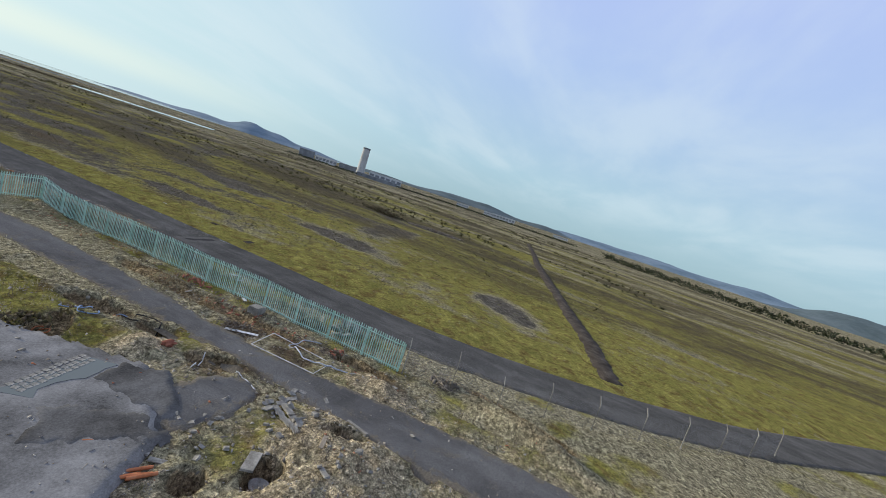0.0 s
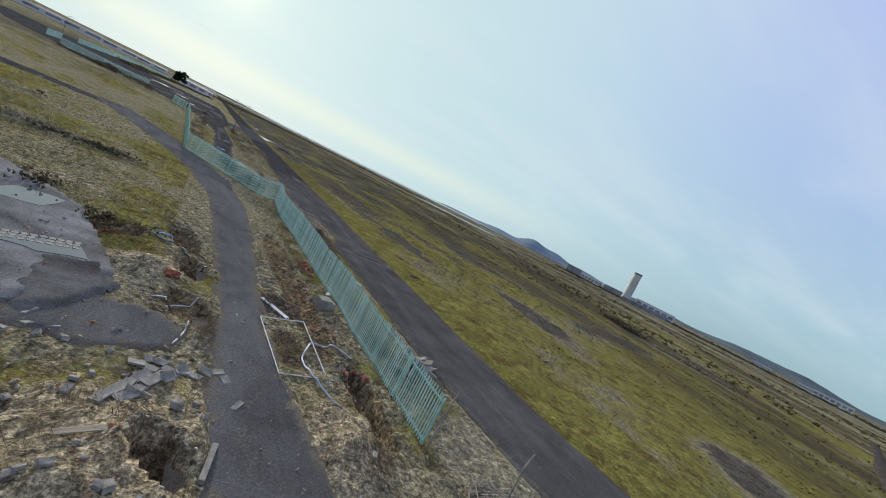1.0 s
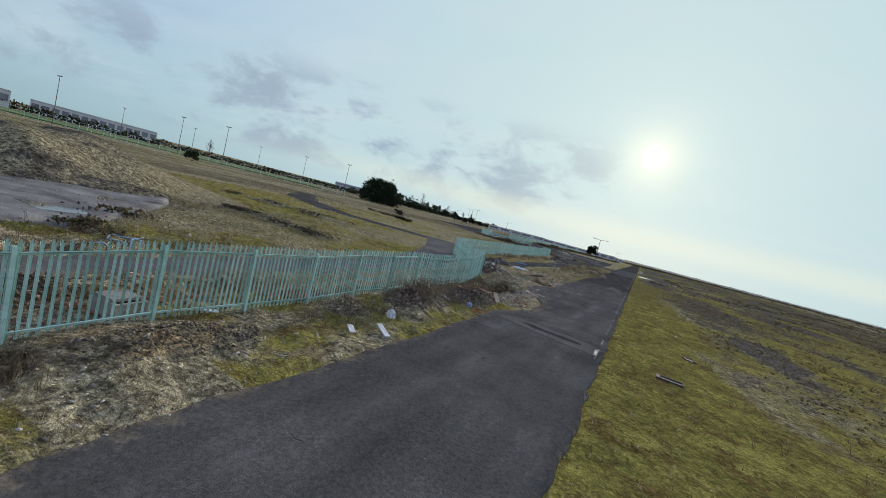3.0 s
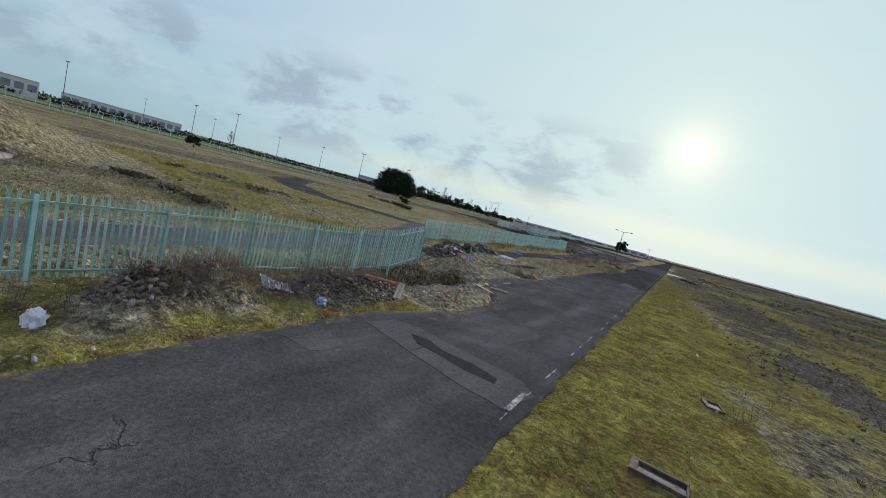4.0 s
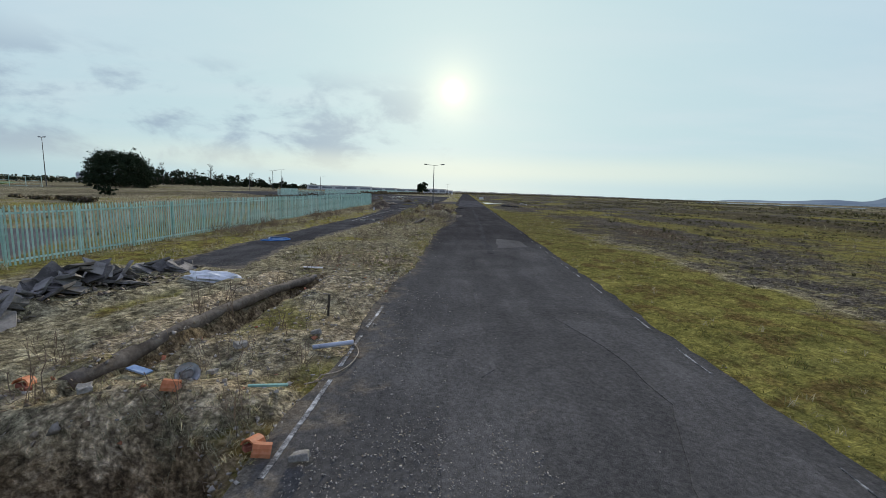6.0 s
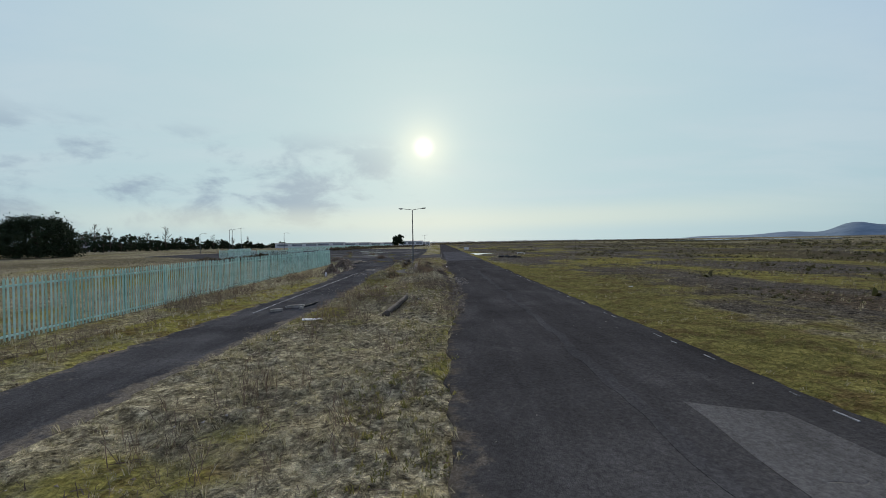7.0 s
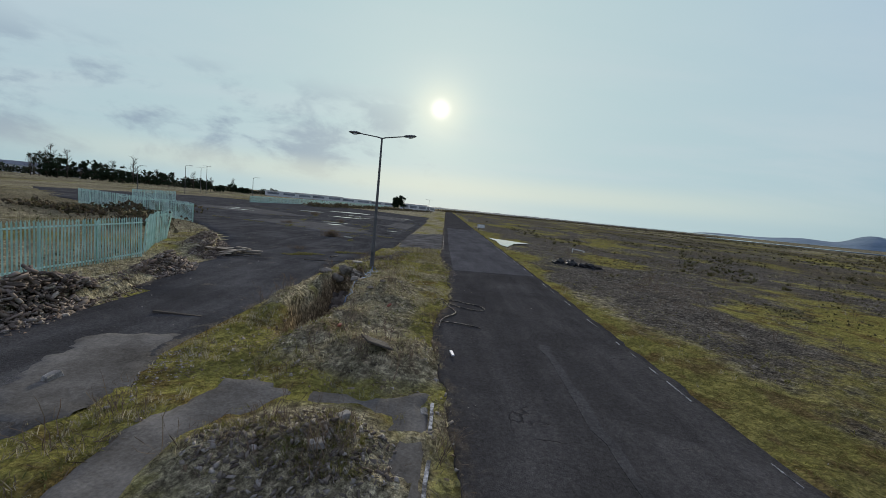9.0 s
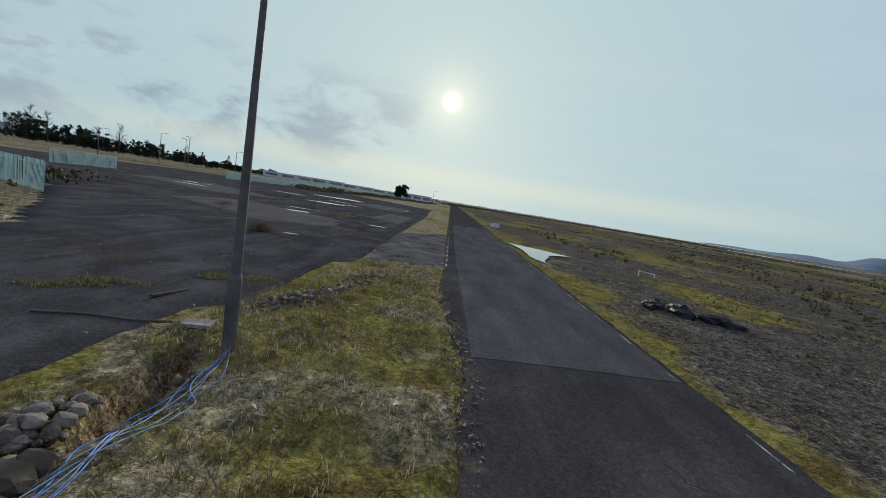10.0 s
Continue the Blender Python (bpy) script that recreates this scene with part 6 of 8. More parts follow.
road_plate("repair_patch", [(-1.9, -97.55), (-1.7, -96.33), (-0.77, -96.13), (0.08, -96.35), (1.4, -96.4), (2.67, -96.5), (3.24, -97.07), (3.0, -98.5), (2.0, -98.5), (0.07, -98.03)], M_PATCH, 0.010, label="paler trench repair across the road")
road_plate("repair_patch", [(-0.7, -96.9), (-0.2, -96.75), (0.48, -97.0), (1.37, -96.98), (2.2, -97.15), (2.3, -97.5), (1.55, -97.58), (0.66, -97.43), (-0.2, -97.3)], M_SEAL, 0.016, label="dark seal in the trench repair")
road_plate("repair_joint", [(0.05, -98.0), (0.07, -98.0), (0.08, -97.4), (-0.25, -97.30), (-0.26, -97.32), (0.05, -97.42)], M_SEAL, 0.013, 0.2, 0.015)
road_plate("repair_patch", [(-2.4, -100.6), (-1.0, -100.4), (-0.9, -99.4), (-2.2, -99.2)], M_STREAK, 0.006, 0.4, 0.2, "worn paler streak in the road")
road_plate("repair_patch", [(0.95, -70.3), (2.3, -70.6), (2.75, -73), (2.8, -77.5), (2.5, -79.6), (1.8, -79.6), (1.0, -78.3), (1.2, -76.0), (1.9, -74.3), (1.6, -72)], M_STREAK, 0.008, label="smooth paler patch in the road")
road_plate("repair_patch", [(-2.3, 1.9), (0.6, 2.2), (3.2, 2.5), (3.2, 20), (3.2, 58), (-2.5, 58), (-2.5, 20), (-2.4, 9)], M_PALEROAD, 0.010, 0.6, 0.05, "newer paler stretch of road")
road_plate("repair_patch", [(-0.1, -60), (0.25, -60), (0.35, -40), (0.4, -12), (0.15, -12), (0.1, -40)], M_SEAM, 0.006, 0.5, 0.16, "long worn seam in the road")
road_plate("repair_patch", [(0.9, -95.5), (1.5, -95.8), (1.8, -90), (1.6, -84), (1.7, -81), (1.0, -81.5), (1.1, -86), (0.7, -91)], M_STREAK, 0.006, 0.4, 0.22, "worn paler streak in the road")
road_plate("repair_patch", [(-1.6, -66), (-0.9, -66.5), (-0.7, -72), (-1.1, -79), (-1.6, -78), (-1.4, -71)], M_STREAK, 0.006, 0.4, 0.22, "worn paler streak in the road")
road_plate("repair_patch", [(0.6, -58), (2.4, -57), (2.2, -54), (0.9, -53.5)], M_PATCH, 0.008, label="paler patch in the road")
rl = random.Random(4)
y = -99.0
while y < 70:
    length = rl.uniform(0.2, 1.3) if not (-60 < y < -40) else rl.uniform(0.2, 0.6)
    w = rl.uniform(0.010, 0.02)
    c = 3.10 + 0.03 * nz(0, y, 0.3, 2)
    road_plate("edge_mark", [(c - w, y), (c + w, y), (c + w, y + length), (c - w, y + length)], M_LINE, 0.014, 0.3, 0.03)
    y += length + rl.uniform(0.4, 2.6)
for y0, length in ((-80.9, 0.5), (-79.9, 0.3), (-84.6, 0.4), (-76.3, 2.2), (-73.6, 1.5), (-71.6, 1.6), (-19.4, 0.9), (-17.6, 1.0), (15, 0.8), (17, 0.9), (19.2, 0.8), (21.5, 0.9), (24, 1.0), (27, 1.0), (30, 1.0), (33, 1.0)):
    road_plate("edge_mark", [(-3.10 - 0.22 * (y0 < -60), y0), (-3.035 - 0.22 * (y0 < -60), y0), (-3.03 - 0.22 * (y0 < -60), y0 + length), (-3.095 - 0.22 * (y0 < -60), y0 + length)], M_LINE, 0.05 if y0 > -20 and y0 < -15 else 0.008, 0.25, 0.03)
road_plate("edge_mark", [(-3.52, -82.8), (-3.34, -82.8), (-3.26, -81.8), (-3.42, -81.8)], M_LINE, 0.018, 0.2, 0.03)
road_plate("edge_mark", [(2.98, -98.45), (3.12, -98.45), (3.12, -97.2), (2.98, -97.2)], M_LINE, 0.02, 0.25, 0.02)

# ---- slabs, pads and puddles ----
M_SCREED = mottled("dark_wet_screed", [(0.046, 0.044, 0.041), (0.100, 0.095, 0.087), (0.17, 0.163, 0.151)], 0.6, 0.8, 14.0, 0.006, spec=0.0)
track("concrete_slab", APRONS[2], M_SLAB, "stained broken concrete floor slab of a cleared building", "slab", 0.17, 0.3, 0.35, 3.0)
for outline in ([(-17.0, -114.0), (-16.4, -115.4), (-17.2, -117.2), (-18.0, -118.0), (-18.5, -116.4), (-18.4, -114.4)], [(-20.8, -115.3), (-19.4, -116.2), (-18.6, -117.8), (-19.0, -119.0), (-20.4, -117.9), (-21.8, -116.6)]):
    track("slab_screed", outline, M_SCREED, "dark broken screed on the concrete slab", "slab", 0.188, 0.15, 1.3)
M_APRON = mottled("worn_pale_concrete", [(0.062, 0.056, 0.046), (0.120, 0.110, 0.092), (0.20, 0.184, 0.156)], 0.6, 0.92, 16.0, 0.008, spec=0.0)
track("concrete_apron", APRONS[0], M_APRON, "pale concrete apron beside the road", "slab", 0.075, 0.2, 0.7, 1.5)
track("concrete_pad", APRONS[1], M_SCREED, "grey concrete pad between road and yard", "slab", 0.10, 0.35, 0.5)
track("concrete_strip", [(-11.9, -14.7), (-9.9, -14.0), (-9.3, -16.5), (-9.5, -18.6), (-10.7, -18.0)], M_APRON, "pale concrete strip across the track", "slab", 0.036, 0.2, 1.2)
track("broken_hardstanding", APRONS[3], M_TRACK, "patch of broken asphalt hardstanding among rubble", "slab", 0.06, 0.25, 0.9, 1.0)
M_TROD = mottled("trodden_soil", [(0.035, 0.028, 0.021), (0.068, 0.055, 0.042), (0.12, 0.10, 0.08)], 0.8, 0.95, 12.0, 0.02, spec=0.03)
ROUTE = [(11.0, -137.4), (12.8, -136.9), (22.5, -135.8), (36, -133.2), (64, -128.3), (100, -122), (144, -116), (210, -106)]
track("path_across_plain", [(x + 0.3, y - 0.8) for x, y in ROUTE] + [(x - 0.3, y + 0.8) for x, y in ROUTE[::-1]], M_TROD, "narrow trodden bare track across the mossy plain", "path", 0.16, 0.6, 1.2)


def puddle(outline, z, label="shallow puddle of still water reflecting the sky", parts=0.5, by=0.15):
    bm = bmesh.new()
    slab_from(bm, ragged(outline, parts, by), z - 0.05, z)
    bmesh.ops.triangulate(bm, faces=[f for f in bm.faces if len(f.verts) > 4])
    return tagged(part("puddle", bm, M_WATER), label, "puddle", kind="structure")


puddle([(3.7, 38.5), (6.0, 36.5), (9.2, 33.2), (6.5, 31), (4.6, 24), (4.0, 27), (4.3, 33)], 0.11)
puddle([(-21.1, -107.6), (-19.3, -107.8), (-19.9, -109.4), (-22.1, -109.6)], 0.178)
puddle([(-26.5, -104.0), (-24.6, -104.6), (-24.7, -105.3), (-26.3, -104.5)], 0.178)
puddle([(-21.1, -113.5), (-19.5, -113.1), (-17.5, -112.9), (-17.2, -113.8), (-18.7, -114.4), (-19.7, -114), (-20.7, -114.5)], 0.186, by=0.3)
for px, py, a, b in ((-19.5, 36, 1.6, 0.8), (-24, 62, 3.5, 1.6), (-44, 58, 4, 2.2), (-30, 92, 6, 3.0)):
    puddle([(px - a, py - b * 0.4), (px, py - b), (px + a, py - b * 0.2), (px + a * 0.5, py + b), (px - a * 0.6, py + b * 0.8)], 0.026, by=0.3 * b + 0.12)

for outline in ([(-30, 30), (-17, 22), (-12, 26), (-14, 33), (-27, 40)], [(-14, 44), (-9, 40), (-8.6, 58), (-13, 60)], [(-52, 52), (-34, 44), (-28, 52), (-46, 66)], [(-24, 72), (-12, 70), (-12, 90), (-22, 92)]):
    track("yard_pour", outline, M_PATCH, "paler old patch of tarmac in the derelict yard", "yard", 0.030, 0.8, 1.6, 2.0)
for px, py, a, b in ((-20.2, 40.5, 2.2, 0.5), (-13.0, 17.9, 0.5, 0.25), (-10.2, 33, 1.0, 0.35), (-25, 73, 2.4, 0.6), (-20.8, 65, 1.8, 0.5), (-42, 53, 3.0, 0.7), (-14, 80, 3, 0.6), (-36, 76, 3.4, 0.8)):
    puddle([(px - a, py - b * 0.4), (px, py - b), (px + a, py - b * 0.2), (px + a * 0.5, py + b), (px - a * 0.6, py + b * 0.8)], 0.046, by=0.25 * b + 0.08)

# white blocks set in a broken line across the slab
for i in range(36):
    t, row = (i // 3) / 11, i % 3 - 1
    x, y = -17.9 - 2.7 * t - 0.02 * row + 0.05 * nz(i, 0, 0.9, 2), -112.9 - 0.75 * t + 0.27 * row + 0.05 * nz(i, 3, 0.9, 2)
    bm = bmesh.new()
    box(bm, -0.10, 0.10, -0.11, 0.11, 0, 0.03)
    bmesh.ops.bevel(bm, geom=bm.edges[:], offset=0.008, segments=1, affect="EDGES")
    tagged(part("paving_block", bm, M_CONCRETE), "small pale paving block set in the slab", "paving block", "line of blocks on the slab").matrix_world = pose(x, y, 0.17, rl.gauss(0, 2), rl.gauss(0, 2), rl.uniform(-14, 14) + 16)

# ---- loose things ----


def chunk_mesh(rnd, lx, ly, lz, mat, jag=0.12, name="chunk"):
    bm = bmesh.new()
    vs = box(bm, -lx / 2, lx / 2, -ly / 2, ly / 2, -lz / 2, lz / 2)
    bmesh.ops.subdivide_edges(bm, edges=[e for e in bm.edges if e.calc_length() > 0.6 * max(lx, ly)], cuts=1)
    for v in bm.verts:
        v.co.x += rnd.gauss(0, jag) * lx * 0.5
        v.co.y += rnd.gauss(0, jag) * ly * 0.5
        v.co.z += rnd.gauss(0, jag * 0.4) * lz * 0.5
    bmesh.ops.bevel(bm, geom=bm.edges[:], offset=min(lx, ly, lz) * 0.12, segments=1, affect="EDGES")
    me = bpy.data.meshes.new(name)
    bm.to_mesh(me)
    bm.free()
    me.materials.append(mat)
    return me


def lay(name, me, m, label, category, group=""):
    ob = new(name, me)
    ob.matrix_world = m
    return tagged(ob, label, category, group)


rp = random.Random(12)
SLABS = [chunk_mesh(rp, rp.uniform(0.7, 1.05), rp.uniform(0.26, 0.42), rp.uniform(0.07, 0.11), M_CONCRETE, 0.07) for _ in range(6)]
LUMPS = [chunk_mesh(rp, rp.uniform(0.3, 0.5), rp.uniform(0.22, 0.34), rp.uniform(0.12, 0.22), M_CONCRETE, 0.16) for _ in range(5)]
TARS = [chunk_mesh(rp, rp.uniform(0.5, 0.9), rp.uniform(0.35, 0.6), rp.uniform(0.05, 0.09), M_CHUNK, 0.18) for _ in range(6)]
BRICKS = [chunk_mesh(rp, 0.215, 0.103, 0.065, M_BRICK, 0.03, "brick") for _ in range(3)]
WHITES = [chunk_mesh(rp, rp.uniform(0.3, 0.6), rp.uniform(0.16, 0.3), 0.05, M_WHITE, 0.05) for _ in range(4)]
BOULDERS = []
for _ in range(5):
    bm = bmesh.new()
    bmesh.ops.create_icosphere(bm, subdivisions=2, radius=0.5)
    sc = (rp.uniform(0.8, 1.2), rp.uniform(0.7, 1.0), rp.uniform(0.55, 0.8))
    off = rp.uniform(0, 50)
    for v in bm.verts:
        v.co *= 1 + 0.34 * noise.noise(v.co * 2.3 + Vector((off, 0, 0))) + 0.10 * noise.noise(v.co * 6.0 + Vector((0, off, 0)))
        v.co.x, v.co.y, v.co.z = v.co.x * sc[0], v.co.y * sc[1], v.co.z * sc[2]
    me = bpy.data.meshes.new("boulder")
    bm.to_mesh(me)
    bm.free()
    me.materials.append(M_BOULDER)
    BOULDERS.append(me)


def at_ground(x, y, up=0.0):
    return (road_z(x, y) if road_left(y) < x < road_right(y) else ground_z(x, y)) + up


def pile(name, meshes, cx, cy, rx, ry, count, rise, label, category, group, tilt=16, scale=(0.8, 1.15)):
    for i in range(count):
        r, a = math.sqrt(rp.random()), rp.uniform(0, 6.283)
        x, y = cx + r * math.cos(a) * rx, cy + r * math.sin(a) * ry
        s = rp.uniform(*scale)
        lay(name, rp.choice(meshes), pose(x, y, at_ground(x, y, 0.05 + rise * (1 - r) * rp.uniform(0.4, 1)), rp.gauss(0, tilt), rp.gauss(0, tilt), rp.uniform(0, 360)) @ Matrix.Scale(s, 4), label, category, group)


pile("broken_slab", SLABS, -4.0, -117.4, 1.35, 0.95, 30, 0.42, "broken grey concrete slab dumped beside the fence", "concrete slab", "dumped slabs by the fence", 20, (0.75, 1.1))
lay("broken_slab", SLABS[0], pose(-4.9, -115.7, 0.5, 75, 12, 60), "broken concrete slab propped upright on the dumped heap", "concrete slab", "dumped slabs by the fence")
pile("concrete_lump", LUMPS, -3.6, -117.3, 1.2, 0.8, 8, 0.1, "pale broken lump of concrete", "concrete lump", "dumped slabs by the fence", 25, (0.4, 0.8))
pile("tarmac_slab", TARS, -11.6, -66.4, 0.8, 0.8, 12, 0.3, "dark broken slab of lifted tarmac", "tarmac slab", "lifted tarmac heap", 20, (0.8, 1.2))
pile("tarmac_slab", TARS, -11.0, -73.0, 0.7, 0.9, 16, 0.55, "dark broken slab of lifted tarmac", "tarmac slab", "lifted tarmac heap", 34, (1.0, 1.5))
pile("tarmac_slab", TARS, -11.1, -70.0, 0.8, 1.5, 34, 0.6, "dark broken slab of lifted tarmac", "tarmac slab", "lifted tarmac heap", 28, (0.8, 1.3))
pile("white_board", WHITES, -8.7, -80.9, 1.1, 0.8, 13, 0.65, "broken white board among fly-tipped rubble", "board", "fly-tipped boards", 28, (0.7, 1.1))
pile("brick", BRICKS, -9.0, -80.6, 1.3, 1.0, 16, 0.3, "loose red brick on the rubble heap", "brick", "bricks on the rubble heap", 40)
pile("brick", BRICKS, -8.1, -114.1, 0.7, 5.0, 26, 0.02, "loose red brick beside the fence", "brick", "bricks behind the fence", 30)
pile("brick", BRICKS, -7.6, -118.9, 0.6, 0.8, 26, 0.12, "loose orange-red brick heaped behind the fence", "brick", "bricks behind the fence", 40, (0.9, 1.4))
pile("brick", BRICKS, -7.2, -106.3, 0.5, 1.4, 22, 0.12, "loose orange-red brick heaped behind the fence", "brick", "bricks behind the fence", 40, (0.9, 1.4))
for i in range(11):
    x, y = -14.75 - 0.16 * (i // 2) + 0.34 * (i % 2), -120.6 - 0.30 * (i // 2) - 0.12 * (i % 2)
    lay("paving_slab", SLABS[i % 6], pose(x, y, at_ground(x, y, 0.07), rp.gauss(0, 5), rp.gauss(0, 5), 62 + rp.gauss(0, 7)) @ Matrix.Diagonal((0.55, 0.85, 0.6, 1)), "pale grey paving slab laid among pits", "paving slab", "paving slabs by the pits")
for i in range(9):
    x, y = -15.0 + 0.30 * i, -120.15 + rp.gauss(0, 0.12)
    lay("paving_slab", SLABS[i % 6], pose(x, y, at_ground(x, y, 0.07), rp.gauss(0, 10), rp.gauss(0, 10), -15 + rp.gauss(0, 30)) @ Matrix.Diagonal((0.5, 0.8, 0.6, 1)), "pale grey paving slab laid among pits", "paving slab", "paving slabs by the pits")
for x, y, s in ((-17.5, -116.2, 1.0), (-18.1, -118.2, 0.8), (-16.1, -117.8, 0.9), (-12.3, -121.5, 0.8), (-19.7, -119.8, 1.0), (-16.9, -124.5, 1.2), (-16.5, -126.7, 1.1), (-11.5, -126, 0.7), (-8.5, -123.5, 0.9), (-9.1, -121, 0.7), (-8.3, -115, 0.7), (-8.8, -107.6, 0.7)):
    lay("paving_slab", rp.choice(SLABS), pose(x, y, at_ground(x, y, 0.06), rp.gauss(0, 8), rp.gauss(0, 8), rp.uniform(0, 360)) @ Matrix.Scale(s * 0.6, 4), "pale broken slab lying on bare soil", "concrete slab", "slabs on bare soil")
bm = bmesh.new()
tube(bm, [(0, 0, 0), (0, 0, 0.06), (0, 0, 0.09)], [0.40, 0.42, 0.38], 20)
tube(bm, [(0, 0, 0.09), (0, 0, 0.12)], [0.12, 0.10], 12)
tagged(part("manhole_lid", bm, M_CONCRETE), "round pale concrete lid fallen into an open pit", "manhole lid").matrix_world = pose(-18, -122.75, land(-18, -122.75) + 0.25, 10, 6, 20)
cb = thing("concrete_chamber", pose(-7.3, -112.1, at_ground(-7.3, -112.1), 0, 0, 8), "small open concrete drain chamber beside the fence", "drain chamber")
for x0, x1, y0, y1 in ((-0.45, 0.45, -0.4, -0.3), (-0.45, 0.45, 0.3, 0.4), (-0.45, -0.35, -0.3, 0.3), (0.35, 0.45, -0.3, 0.3)):
    bm = bmesh.new()
    box(bm, x0, x1, y0, y1, -0.3, 0.34)
    part("chamber_wall", bm, M_CONCRETE, cb)
bm = bmesh.new()
box(bm, -0.42, 0.25, -0.36, 0.36, 0.344, 0.42)
part("cover", bm, M_CONCRETE, cb)
# pale line along the side track
y = -43.0
while y < -23:
    length = rl.uniform(2.0, 4.5)
    bm = bmesh.new()
    x = -11.5 + 0.05 * nz(0, y, 0.2, 3)
    slab_from(bm, ragged([(x - 0.025, y), (x + 0.025, y), (x + 0.025, y + length), (x - 0.025, y + length)], 0.25, 0.03), 0.0, 0.034)
    bmesh.ops.triangulate(bm, faces=[f for f in bm.faces if len(f.verts) > 4])
    part("edge_mark", bm, M_LINE, side_track)
    y += length + rl.uniform(0.05, 0.3)
pile("concrete_lump", LUMPS, -14.9, -121, 1.8, 1.4, 8, 0.15, "broken pale paving lump by the pits", "concrete lump", "lumps by the pits", 22, (0.5, 1.1))
pile("concrete_lump", LUMPS, -17.2, -120.0, 3.2, 2.2, 30, 0.02, "pale broken lump of concrete among the pits", "concrete lump", "lumps by the pits", 20, (0.3, 0.8))
pile("concrete_lump", LUMPS, -16.5, -125.5, 2.4, 1.8, 14, 0.02, "pale broken lump of concrete among the pits", "concrete lump", "lumps by the pits", 20, (0.3, 0.7))
pile("concrete_lump", LUMPS, -3.6, -88.5, 0.9, 3.2, 16, 0.02, "pale lump of broken concrete on the gravel bank", "concrete lump", "lumps on the gravel bank", 20, (0.25, 0.55))
pile("brick", BRICKS, -2.0, -91.5, 0.9, 1.6, 18, 0.0, "broken red brick scrap at the road's edge", "brick", "bricks at the road's edge", 20, (0.4, 0.8))
pile("concrete_lump", LUMPS, -20.3, -118.6, 1.8, 1.0, 12, 0.05, "broken concrete lump on the slab's edge", "concrete lump", "lumps on the slab edge", 22, (0.35, 0.7))
pile("boulder", BOULDERS, -7.6, -4.9, 0.7, 1.5, 34, 0.40, "rounded brown boulder heaped near the street lamp", "boulder", "boulders near the lamp", 20, (0.22, 0.60))
pile("boulder", BOULDERS, -7.95, -2.95, 0.55, 0.9, 70, 0.32, "rounded brown boulder heaped near the street lamp", "boulder", "boulders near the lamp", 20, (0.10, 0.30))
for x, y, s in ((-5.9, -8.3, 0.24), (-5.5, -7.7, 0.22), (-8.7, -4.9, 0.55)):
    lay("boulder", BOULDERS[0], pose(x, y, at_ground(x, y, 0.1), 0, 0, 40 * s) @ Matrix.Scale(s, 4), "pale rounded boulder in dead grass", "boulder")
for x, y, s in ((-5.19, -74.66, 0.5), (-5.25, -73.14, 0.6), (-5.18, -74.1, 0.45), (-2.98, -76.04, 0.4), (-6.2, -75.2, 0.5), (-4.2, -72.2, 0.4), (-4.5, -18.2, 0.6), (-4.7, -19.0, 0.7), (-3.2, -17.0, 0.45)):
    lay("concrete_lump", rp.choice(LUMPS), pose(x, y, at_ground(x, y, 0.08), 8, 5, rp.uniform(0, 360)) @ Matrix.Scale(s, 4), "pale lump of broken concrete on the verge", "concrete lump", "lumps on the verge")
for x, y in ((-5.1, -75.08), (-3.6, -75.85), (-7.34, -74.96), (-9.07, -76.3), (-5.85, -13.2), (-4.9, -9.8), (-2.6, -92.2), (-2.2, -91.4), (-10.4, -41.7), (-7.0, -33.6)):
    lay("brick", rp.choice(BRICKS), pose(x, y, at_ground(x, y, 0.04), rp.gauss(0, 12), rp.gauss(0, 12), rp.uniform(0, 360)) @ Matrix.Scale(0.95, 4), "single broken orange-red brick on the ground", "brick", "stray bricks")


def plank(x, y, z, lx, w, turn, tip=0.0, mat=None, label="pale weathered timber plank lying on rubble", t=0.035, name="plank"):
    bm = bmesh.new()
    box(bm, -lx / 2, lx / 2, -w / 2, w / 2, 0, t)
    bmesh.ops.bevel(bm, geom=bm.edges[:], offset=0.004, segments=1, affect="EDGES")
    ob = part(name, bm, mat or M_TIMBER)
    ob.matrix_world = pose(x, y, z, 0, tip, turn)
    return tagged(ob, label, "plank" if name == "plank" else name.replace("_", " "))


plank(-3.2, -94.3, at_ground(-3.2, -94.3, 0.14), 1.4, 0.26, -60, 12, label="grey timber plank leaning on the rubble heap")
plank(-3.57, -86.2, at_ground(-3.57, -86.2, 0.08), 1.3, 0.22, 88, 3)
plank(-3.5, -85.2, at_ground(-3.5, -85.2, 0.06), 0.8, 0.2, 118, 2)
plank(-2.5, -85.75, at_ground(-2.5, -85.75, 0.05), 1.0, 0.16, 26, 1)
plank(-2.5, -88.0, at_ground(-2.5, -88.0, 0.06), 0.95, 0.22, 12, 10)
plank(-10.2, -113.8, at_ground(-10.2, -113.8, 0.05), 1.9, 0.22, -56, 2, M_WHITE, "broken white board on the track behind the fence")
plank(-15.5, -123.5, at_ground(-15.5, -123.5, 0.08), 1.3, 0.18, 20, 4)
plank(-17.9, -122.1, at_ground(-17.6, -122, 0.18), 1.2, 0.45, 25, 8, M_CONCRETE, "concrete cover slab over an open pit", 0.09, "pit_cover")
plank(-13.1, -123.8, at_ground(-12.8, -123.8, 0.05), 1.3, 0.14, 75, 3, M_CONCRETE, "concrete lintel beside an open pit", 0.12, "lintel")
plank(-8.2, -45.0, at_ground(-8.2, -45.0, 0.05), 0.9, 0.3, 20, 3, M_WHITE, "pale board lying on the verge")
